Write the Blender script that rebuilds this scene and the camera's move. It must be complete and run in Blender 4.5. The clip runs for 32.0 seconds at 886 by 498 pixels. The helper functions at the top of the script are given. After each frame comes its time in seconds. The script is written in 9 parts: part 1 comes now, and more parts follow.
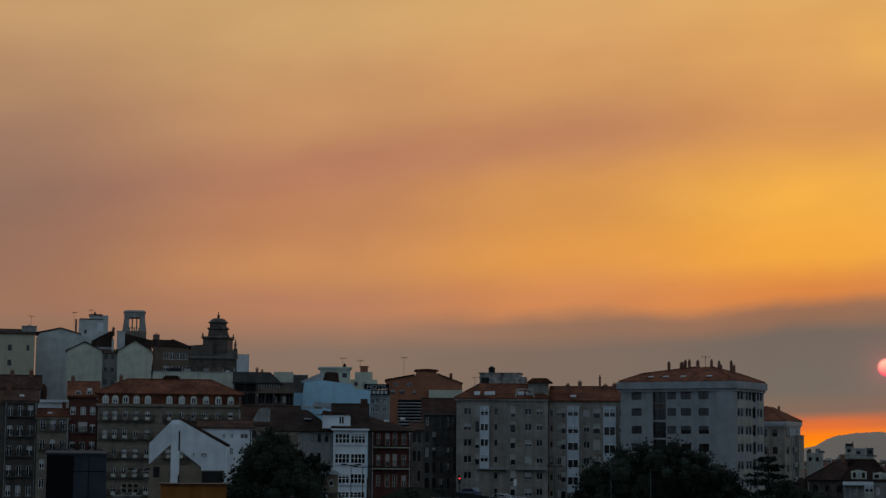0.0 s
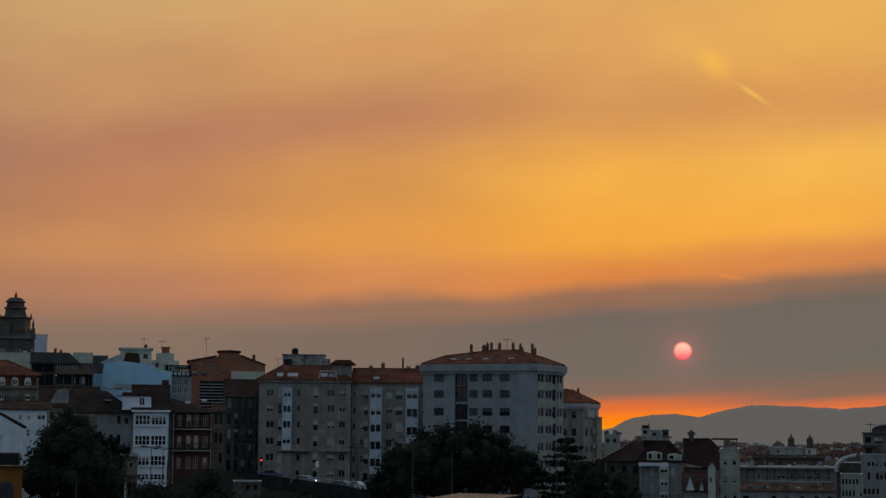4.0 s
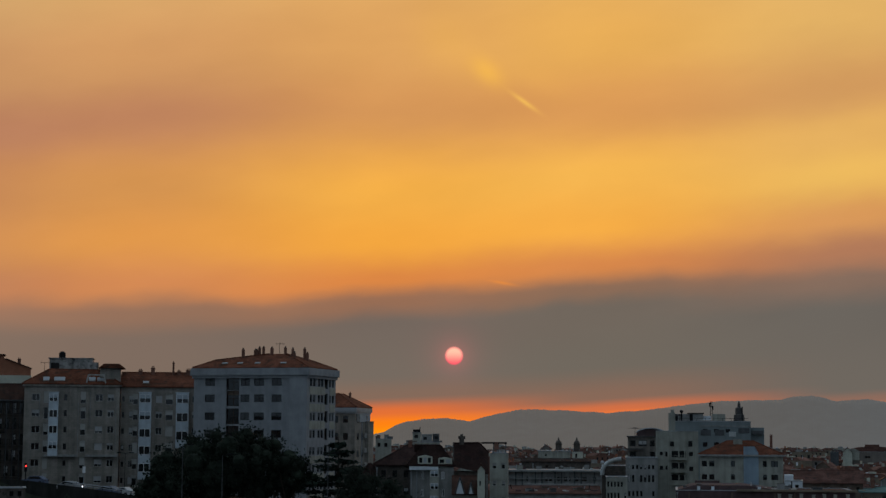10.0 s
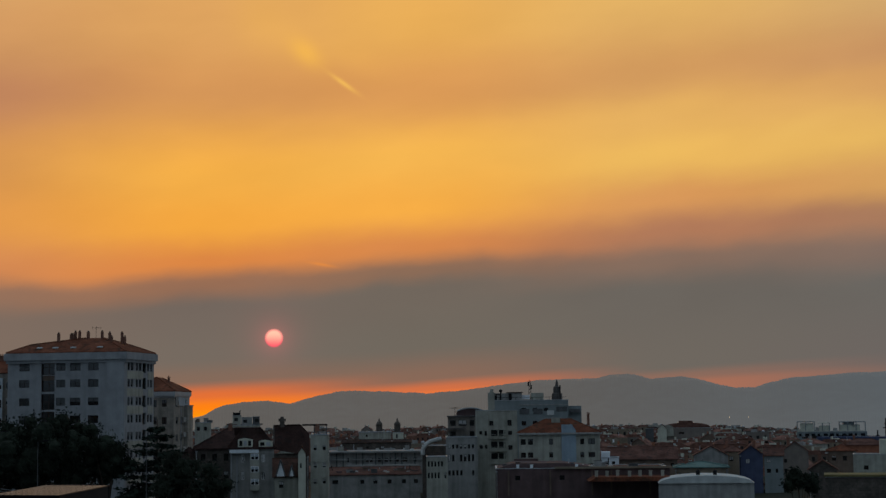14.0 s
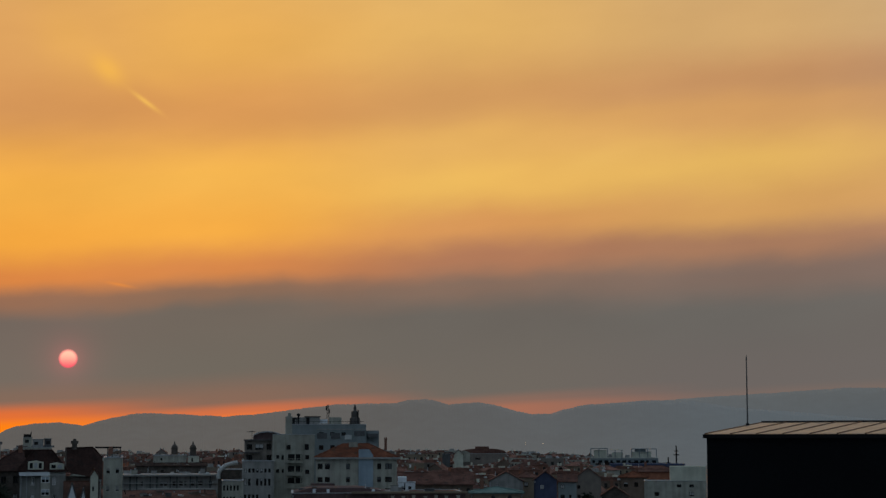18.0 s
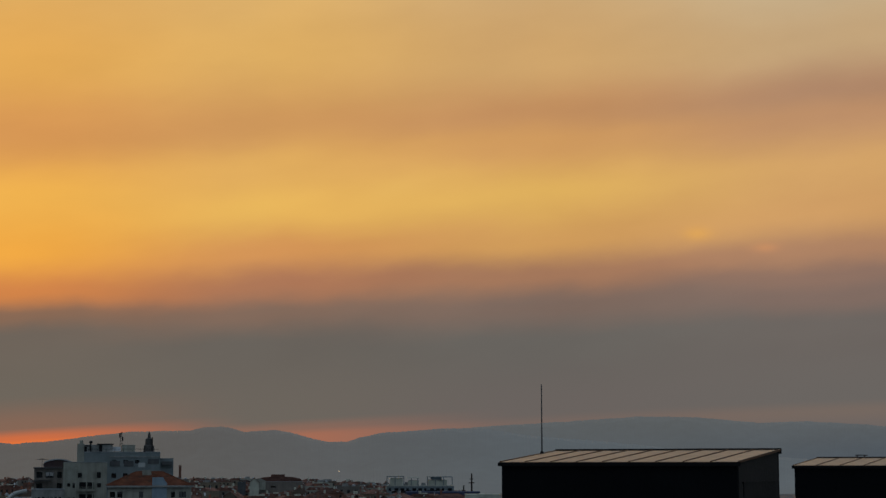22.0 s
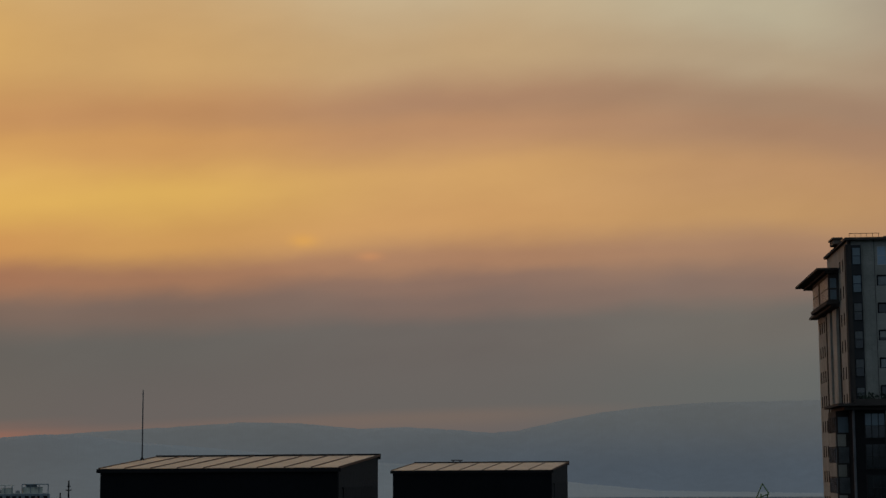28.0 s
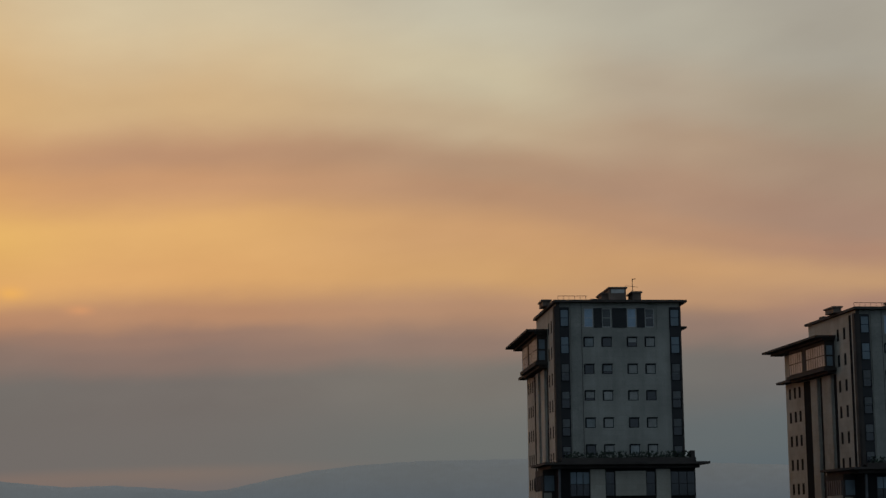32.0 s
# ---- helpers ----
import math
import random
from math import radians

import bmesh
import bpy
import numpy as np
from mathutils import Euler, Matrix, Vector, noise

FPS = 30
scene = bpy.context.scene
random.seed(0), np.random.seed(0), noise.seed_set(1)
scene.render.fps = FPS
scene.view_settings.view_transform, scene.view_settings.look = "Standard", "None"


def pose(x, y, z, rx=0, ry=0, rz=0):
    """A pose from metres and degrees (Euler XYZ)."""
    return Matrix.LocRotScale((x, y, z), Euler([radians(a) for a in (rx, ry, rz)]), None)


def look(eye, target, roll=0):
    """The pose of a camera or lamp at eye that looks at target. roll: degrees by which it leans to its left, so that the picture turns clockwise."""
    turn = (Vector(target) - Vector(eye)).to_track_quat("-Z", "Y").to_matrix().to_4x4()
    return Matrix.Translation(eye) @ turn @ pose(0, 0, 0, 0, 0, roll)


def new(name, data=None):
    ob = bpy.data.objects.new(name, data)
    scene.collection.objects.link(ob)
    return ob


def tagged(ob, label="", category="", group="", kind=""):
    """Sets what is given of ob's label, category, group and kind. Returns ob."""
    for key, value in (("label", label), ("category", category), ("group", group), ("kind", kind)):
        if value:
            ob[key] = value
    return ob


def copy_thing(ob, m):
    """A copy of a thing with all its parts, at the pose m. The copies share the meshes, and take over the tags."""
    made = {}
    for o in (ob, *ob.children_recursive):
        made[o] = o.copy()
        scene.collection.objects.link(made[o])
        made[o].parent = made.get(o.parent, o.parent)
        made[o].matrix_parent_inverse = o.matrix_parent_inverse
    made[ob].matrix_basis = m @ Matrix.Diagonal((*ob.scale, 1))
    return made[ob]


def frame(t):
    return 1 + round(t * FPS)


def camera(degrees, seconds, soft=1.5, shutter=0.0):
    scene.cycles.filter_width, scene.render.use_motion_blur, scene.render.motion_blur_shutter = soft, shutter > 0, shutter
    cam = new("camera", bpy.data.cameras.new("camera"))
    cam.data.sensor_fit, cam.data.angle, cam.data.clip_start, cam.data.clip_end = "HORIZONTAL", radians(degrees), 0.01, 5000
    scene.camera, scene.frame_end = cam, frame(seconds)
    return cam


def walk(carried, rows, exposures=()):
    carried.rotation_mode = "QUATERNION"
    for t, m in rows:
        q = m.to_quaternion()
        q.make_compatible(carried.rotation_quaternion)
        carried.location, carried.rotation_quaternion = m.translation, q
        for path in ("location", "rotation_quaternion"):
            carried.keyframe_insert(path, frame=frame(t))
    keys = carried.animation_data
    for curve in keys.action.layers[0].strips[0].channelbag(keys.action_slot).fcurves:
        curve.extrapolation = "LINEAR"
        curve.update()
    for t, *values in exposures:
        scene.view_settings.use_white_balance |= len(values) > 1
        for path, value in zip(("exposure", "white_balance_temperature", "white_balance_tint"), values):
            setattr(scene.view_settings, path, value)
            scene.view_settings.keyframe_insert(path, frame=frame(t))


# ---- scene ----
# ---- camera: it stands on a terrace and turns to the right ----
cam = camera(28.5, 32.0, soft=1.4)
EYE = Vector((0.0, 0.0, 60.0))
ROWS = [
    (0.0, 0.00, 6.40, 0.42),
    (0.5, 0.93, 6.10, 0.42),
    (1.0, 1.84, 5.77, 0.21),
    (1.5, 3.03, 5.80, 0.17),
    (2.0, 3.83, 5.76, 0.01),
    (2.5, 4.81, 5.65, 0.04),
    (3.0, 5.35, 5.69, 0.12),
    (3.5, 5.81, 5.90, 0.31),
    (5.5, 8.72, 5.48, 0.14),
    (6.0, 9.35, 5.45, 0.04),
    (6.5, 10.00, 5.46, 0.35),
    (7.0, 10.41, 5.62, 0.32),
    (7.5, 10.81, 5.91, -0.04),
    (8.0, 11.50, 6.03, 0.17),
    (8.5, 12.18, 5.97, 0.06),
    (9.0, 12.75, 5.91, -0.23),
    (9.5, 13.34, 6.01, 0.02),
    (10.0, 13.91, 6.04, 0.28),
    (10.5, 14.65, 5.93, 0.40),
    (11.0, 15.69, 5.95, 0.56),
    (11.5, 16.75, 5.88, 0.36),
    (12.0, 17.36, 5.79, 0.29),
    (12.5, 18.31, 5.88, 0.37),
    (13.0, 18.82, 5.94, 0.20),
    (13.5, 19.34, 5.61, -0.29),
    (15.5, 21.55, 5.61, 0.42),
    (16.0, 22.38, 5.81, 0.92),
    (16.5, 23.35, 5.92, 0.44),
    (17.0, 24.16, 5.82, 0.13),
    (17.5, 25.03, 6.06, -0.12),
    (18.0, 26.41, 6.18, -0.06),
    (18.5, 27.70, 6.11, -0.33),
    (19.0, 28.77, 6.26, 0.21),
    (19.5, 29.62, 6.46, 0.20),
    (20.0, 30.45, 6.47, 0.38),
    (20.5, 30.17, 6.58, 0.03),
    (21.0, 30.59, 6.87, -0.59),
    (21.5, 32.35, 6.80, -0.12),
    (22.0, 33.04, 7.08, -0.03),
    (22.5, 33.98, 7.15, -0.57),
    (23.0, 34.98, 7.06, -0.67),
    (23.5, 36.20, 7.10, -0.95),
    (24.0, 37.35, 7.16, -0.40),
    (24.5, 38.54, 7.04, -0.12),
    (25.0, 40.00, 7.26, -0.37),
    (25.5, 41.25, 7.09, -0.33),
    (27.5, 45.18, 7.00, -0.33),
    (28.0, 46.02, 7.23, -0.35),
    (28.5, 47.11, 7.21, -0.46),
    (29.0, 48.31, 7.13, -0.25),
    (29.5, 49.35, 7.76, -0.48),
    (30.0, 50.72, 8.30, -0.73),
    (30.5, 52.02, 8.58, -0.75),
    (31.0, 53.22, 8.69, -0.77),
    (31.5, 54.15, 8.86, -0.47),
    (32.0, 55.46, 9.05, -0.58),
]


def heading(bearing, pitch):
    b, p = radians(bearing), radians(pitch)
    return Vector((math.sin(b) * math.cos(p), math.cos(b) * math.cos(p), math.sin(p)))


walk(cam, [(t, look(EYE, EYE + heading(b, p), r)) for t, b, p, r in ROWS],
     exposures=((0.0, 0.0), (21.0, 0.0), (22.0, -0.07), (23.0, -0.09), (25.0, -0.13), (28.0, -0.12), (29.0, 0.0), (30.0, 0.12), (32.0, 0.13)))

# ---- world: smoke-laden evening sky, the sun low in the haze ----
SUN_B, SUN_E = 14.29, 2.54


def lin(r, g, b):
    """Linear colour from screen values 0 to 255."""
    return tuple(((c / 255 + 0.055) / 1.055) ** 2.4 if c > 10 else c / 255 / 12.92 for c in (r, g, b)) + (1.0,)


world = bpy.data.worlds.new("evening_sky")
scene.world = world
world.use_nodes = True
W = world.node_tree
W.nodes.clear()


def wn(kind, **values):
    node = W.nodes.new(kind)
    for key, value in values.items():
        if key == "op":
            node.operation = value
    return node


def plug(node, index, value):
    if hasattr(value, "is_linked"):
        W.links.new(value, node.inputs[index])
    else:
        node.inputs[index].default_value = value


def calc(op, a, b=0.0, c=0.0):
    node = wn("ShaderNodeMath", op=op)
    plug(node, 0, a), plug(node, 1, b), plug(node, 2, c)
    return node.outputs[0]


def spread(x, a, b):
    """0 at a, 1 at b, smooth between."""
    node = W.nodes.new("ShaderNodeMapRange")
    node.interpolation_type = "SMOOTHSTEP"
    plug(node, 0, x), plug(node, 1, a), plug(node, 2, b)
    return node.outputs[0]


def blend(f, a, b, how="MIX"):
    node = W.nodes.new("ShaderNodeMix")
    node.data_type, node.blend_type = "RGBA", how
    plug(node, 0, f), plug(node, 6, a), plug(node, 7, b)
    return node.outputs[2]


coord = W.nodes.new("ShaderNodeTexCoord")
sep = W.nodes.new("ShaderNodeSeparateXYZ")
W.links.new(coord.outputs["Generated"], sep.inputs[0])
DX, DY, DZ = sep.outputs[0], sep.outputs[1], sep.outputs[2]
AZ = calc("MULTIPLY", calc("ARCTAN2", DX, DY), 57.29578)
EL = calc("MULTIPLY", calc("ARCSINE", DZ), 57.29578)


def haze(scale_az, scale_el, detail, seed, rough=0.5):
    """Cloud noise drawn out along the horizon, about -0.5 to 0.5."""
    both = W.nodes.new("ShaderNodeCombineXYZ")
    plug(both, 0, calc("MULTIPLY", AZ, scale_az)), plug(both, 1, calc("MULTIPLY", calc("SUBTRACT", EL, calc("MULTIPLY", AZ, 0.09)), scale_el)), plug(both, 2, seed)
    node = W.nodes.new("ShaderNodeTexNoise")
    W.links.new(both.outputs[0], node.inputs["Vector"])
    node.inputs["Scale"].default_value, node.inputs["Detail"].default_value = 1.0, detail
    node.inputs["Roughness"].default_value = rough
    return calc("SUBTRACT", node.outputs[0], 0.5)


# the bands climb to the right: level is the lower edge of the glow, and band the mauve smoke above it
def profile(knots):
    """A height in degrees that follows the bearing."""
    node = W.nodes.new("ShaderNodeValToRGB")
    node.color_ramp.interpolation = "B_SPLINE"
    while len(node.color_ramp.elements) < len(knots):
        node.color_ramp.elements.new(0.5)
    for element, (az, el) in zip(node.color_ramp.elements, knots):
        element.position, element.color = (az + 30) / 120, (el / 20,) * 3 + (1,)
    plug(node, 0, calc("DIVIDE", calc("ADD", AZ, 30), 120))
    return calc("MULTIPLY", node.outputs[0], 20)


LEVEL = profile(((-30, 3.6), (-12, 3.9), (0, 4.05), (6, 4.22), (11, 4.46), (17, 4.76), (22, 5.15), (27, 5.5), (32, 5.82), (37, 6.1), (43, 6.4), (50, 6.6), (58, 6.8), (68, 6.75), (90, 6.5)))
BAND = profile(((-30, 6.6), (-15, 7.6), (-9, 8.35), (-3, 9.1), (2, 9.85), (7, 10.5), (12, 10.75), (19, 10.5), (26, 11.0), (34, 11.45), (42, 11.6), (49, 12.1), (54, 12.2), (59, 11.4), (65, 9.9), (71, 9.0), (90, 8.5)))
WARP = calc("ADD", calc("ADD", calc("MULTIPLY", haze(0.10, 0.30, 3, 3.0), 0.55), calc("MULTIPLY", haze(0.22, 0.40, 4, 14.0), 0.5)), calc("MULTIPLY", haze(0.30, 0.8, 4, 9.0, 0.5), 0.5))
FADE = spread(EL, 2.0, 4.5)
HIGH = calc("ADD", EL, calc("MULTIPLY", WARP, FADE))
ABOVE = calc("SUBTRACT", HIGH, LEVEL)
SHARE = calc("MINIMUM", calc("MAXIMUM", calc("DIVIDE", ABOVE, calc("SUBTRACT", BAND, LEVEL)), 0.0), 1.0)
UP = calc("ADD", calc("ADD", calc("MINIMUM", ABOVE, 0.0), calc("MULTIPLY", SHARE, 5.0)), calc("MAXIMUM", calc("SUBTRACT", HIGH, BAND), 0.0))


def column(stops, low=-8.0, high=14.0):
    """A ramp of colours over the height: 0 at the lower edge of the glow, 5 at the mauve band."""
    node = W.nodes.new("ShaderNodeValToRGB")
    node.color_ramp.interpolation = "EASE"
    while len(node.color_ramp.elements) < len(stops):
        node.color_ramp.elements.new(0.5)
    for element, (el, *rgb) in zip(node.color_ramp.elements, stops):
        element.position, element.color = (el - low) / (high - low), lin(*rgb)
    plug(node, 0, calc("DIVIDE", calc("SUBTRACT", UP, low), high - low))
    return node.outputs[0]


COLUMNS = (
    (-15, ((-3, 134, 113, 98), (-0.8, 141, 112, 94), (0.9, 156, 114, 91), (3.0, 150, 111, 92), (5.0, 146, 111, 95), (6.8, 158, 120, 98), (9.0, 180, 139, 103), (11.0, 194, 153, 107))),
    (-4, ((-3.2, 128, 112, 98), (-1.2, 134, 112, 97), (0.5, 182, 126, 94), (1.9, 201, 139, 89), (3.6, 190, 130, 91), (5.0, 183, 126, 95), (7.0, 198, 146, 100), (10.0, 207, 163, 108))),
    (4, ((-4.5, 122, 106, 93), (-1.2, 125, 107, 95), (-0.3, 150, 114, 92), (0.5, 210, 136, 83), (1.7, 226, 153, 76), (3.3, 214, 149, 82), (5.0, 190, 131, 93), (7.0, 211, 154, 98), (10.0, 219, 170, 107))),
    (12, ((-4.54, 255, 148, 8), (-4.19, 255, 130, 20), (-3.82, 226, 112, 54), (-3.34, 132, 106, 90), (-2.60, 117, 106, 96), (-1.00, 115, 103, 94), (-0.25, 152, 110, 85), (0.35, 222, 136, 69), (1.3, 244, 167, 64), (2.8, 243, 174, 72), (5.0, 213, 150, 88), (7.0, 221, 162, 94), (10.5, 225, 173, 103))),
    (19, ((-4.36, 248, 122, 46), (-4.11, 212, 112, 68), (-3.76, 136, 105, 88), (-2.66, 112, 104, 94), (-0.90, 113, 103, 93), (-0.25, 140, 108, 87), (0.5, 216, 136, 75), (1.6, 245, 172, 70), (3.1, 242, 179, 80), (5.0, 220, 155, 87), (7.2, 232, 173, 88), (10.5, 228, 177, 102))),
    (27, ((-4.62, 170, 110, 86), (-4.37, 140, 106, 91), (-4.05, 110, 103, 95), (-1.50, 107, 101, 94), (-0.50, 132, 107, 92), (0.3, 176, 121, 89), (1.2, 214, 150, 88), (2.4, 234, 181, 93), (3.7, 227, 174, 95), (5.1, 213, 157, 95), (7.2, 226, 177, 101), (10.5, 222, 179, 113))),
    (36, ((-4.83, 122, 104, 96), (-4.33, 108, 101, 97), (-2.00, 105, 101, 96), (-0.70, 127, 107, 96), (0.2, 168, 123, 94), (1.2, 212, 159, 93), (2.6, 228, 180, 96), (4.2, 212, 158, 97), (5.1, 199, 147, 98), (6.8, 209, 166, 109), (10.5, 207, 173, 125))),
    (46, ((-5.35, 110, 102, 99), (-4.75, 119, 106, 98), (-4.35, 108, 103, 99), (-1.90, 111, 104, 99), (-1.00, 131, 110, 100), (-0.30, 145, 116, 101), (0.3, 177, 133, 102), (1.5, 213, 162, 104), (2.8, 216, 167, 106), (4.3, 193, 146, 107), (5.1, 180, 139, 108), (6.6, 199, 167, 125), (10.0, 204, 187, 154))),
    (57, ((-5.2, 97, 102, 103), (-4.2, 104, 106, 103), (-1.9, 116, 111, 104), (-0.8, 140, 117, 104), (0.3, 172, 134, 106), (1.5, 199, 155, 106), (2.8, 193, 149, 106), (4.2, 174, 137, 108), (5.1, 168, 137, 111), (6.4, 184, 163, 134), (8.0, 193, 181, 153), (10.0, 188, 181, 160))),
    (63, ((-5.2, 88, 97, 101), (-4.0, 94, 100, 101), (-1.6, 110, 106, 101), (-0.4, 140, 117, 104), (0.8, 180, 141, 107), (2.2, 192, 149, 106), (3.8, 174, 136, 107), (5.2, 166, 134, 111), (7.0, 168, 144, 121), (8.6, 171, 156, 136), (10.5, 171, 165, 149))),
    (69, ((-5.2, 86, 96, 101), (-3.7, 92, 100, 102), (-1.3, 112, 105, 102), (0.1, 160, 126, 108), (1.9, 186, 147, 110), (3.8, 166, 130, 108), (5.2, 158, 129, 111), (6.8, 159, 135, 116), (8.6, 156, 143, 125), (10.5, 160, 154, 141))),
)
glow = column(COLUMNS[0][1])
for (az0, _), (az1, stops) in zip(COLUMNS, COLUMNS[1:]):
    glow = blend(spread(AZ, az0, az1), glow, column(stops))
# fine cloud structure
glow = blend(1.0, glow, blend(FADE, (1, 1, 1, 1), blend(calc("ADD", calc("MULTIPLY", haze(0.2, 0.5, 4, 21.0, 0.5), 1.5), 0.5), (0.935, 0.925, 0.93, 1), (1.065, 1.075, 1.075, 1))), "MULTIPLY")


def near(az, el, along, across, lean):
    """A soft spot, drawn out along a slanting line."""
    a, e = calc("SUBTRACT", AZ, az), calc("SUBTRACT", EL, el)
    c, s = math.cos(radians(lean)), math.sin(radians(lean))
    p = calc("DIVIDE", calc("ADD", calc("MULTIPLY", a, c), calc("MULTIPLY", e, s)), along)
    q = calc("DIVIDE", calc("SUBTRACT", calc("MULTIPLY", e, c), calc("MULTIPLY", a, s)), across)
    return calc("EXPONENT", calc("MULTIPLY", calc("ADD", calc("MULTIPLY", p, p), calc("MULTIPLY", q, q)), -1.0))


glow = blend(calc("MULTIPLY", near(16.6, 10.86, 0.5, 0.075, -35), 0.6), glow, lin(255, 200, 92))
glow = blend(calc("MULTIPLY", near(15.35, 11.86, 0.62, 0.36, -38), 0.55), glow, lin(255, 192, 76))
glow = blend(calc("MULTIPLY", near(16.9, 11.7, 1.4, 0.5, -18), 0.16), glow, lin(255, 192, 90))
glow = blend(calc("MULTIPLY", near(15.9, 4.93, 0.4, 0.05, -10), 0.35), glow, lin(255, 150, 50))
glow = blend(calc("MULTIPLY", near(14.0, 12.8, 1.2, 0.9, -50), 0.22), glow, lin(246, 186, 84))
glow = blend(calc("MULTIPLY", near(27.2, 8.5, 2.2, 0.5, 9), 0.4), glow, lin(246, 196, 98))
glow = blend(calc("MULTIPLY", near(31.6, 9.1, 1.2, 0.35, 16), 0.3), glow, lin(240, 192, 104))
glow = blend(calc("MULTIPLY", near(41.4, 7.5, 0.45, 0.22, 0), 0.4), glow, lin(245, 180, 80))
glow = blend(calc("MULTIPLY", near(43.6, 7.0, 0.4, 0.15, 0), 0.3), glow, lin(235, 160, 100))

# the rest of the dome: dull blue-grey away from the sunset
dome = W.nodes.new("ShaderNodeValToRGB")
dome.color_ramp.elements[0].position, dome.color_ramp.elements[0].color = 0.0, (0.165, 0.222, 0.285, 1)
dome.color_ramp.elements[1].position, dome.color_ramp.elements[1].color = 1.0, (0.285, 0.36, 0.435, 1)
plug(dome, 0, spread(EL, 0.0, 50.0))
nishita = W.nodes.new("ShaderNodeTexSky")
nishita.sky_type, nishita.sun_disc = "NISHITA", False
nishita.sun_elevation, nishita.sun_rotation, nishita.dust_density = radians(SUN_E), radians(SUN_B), 6.0
clear = blend(0.12, dome.outputs[0], blend(1.0, nishita.outputs[0], (0.06, 0.06, 0.06, 1), "MULTIPLY"))
side = calc("MULTIPLY", spread(AZ, -48, -20), calc("SUBTRACT", 1.0, spread(AZ, 76, 102)))
view = calc("MULTIPLY", side, calc("SUBTRACT", 1.0, spread(EL, 15.5, 26)))
sky = blend(view, clear, glow)

# the sun's disc, rosy through the smoke
sx, sy, sz = heading(SUN_B, SUN_E)
dot = calc("ADD", calc("ADD", calc("MULTIPLY", DX, sx), calc("MULTIPLY", DY, sy)), calc("MULTIPLY", DZ, sz))
away = calc("MULTIPLY", calc("ARCCOSINE", calc("MINIMUM", dot, 0.9999999)), 57.29578)
halo = calc("EXPONENT", calc("MULTIPLY", away, -2.6))
sky = blend(calc("MULTIPLY", halo, 0.5), sky, lin(214, 122, 118))
disc_colour = blend(spread(calc("SUBTRACT", EL, SUN_E), -0.3, 0.22), lin(255, 104, 112), lin(255, 202, 172))
disc_colour = blend(calc("MULTIPLY", spread(away, 0.2, 0.29), 0.55), disc_colour, lin(255, 82, 104))
sky = blend(calc("SUBTRACT", 1.0, spread(away, 0.262, 0.322)), sky, disc_colour)
background = W.nodes.new("ShaderNodeBackground")
out = W.nodes.new("ShaderNodeOutputWorld")
W.links.new(sky, background.inputs[0])
background.inputs[1].default_value = 1.0
W.links.new(background.outputs[0], out.inputs[0])

sun_data = bpy.data.lights.new("sun", "SUN")
sun_data.energy, sun_data.angle, sun_data.color = 0.12, radians(2.0), (1.0, 0.42, 0.25)
sun = new("sun", sun_data)
sun.matrix_world = look(EYE + heading(SUN_B, SUN_E) * 900, EYE)

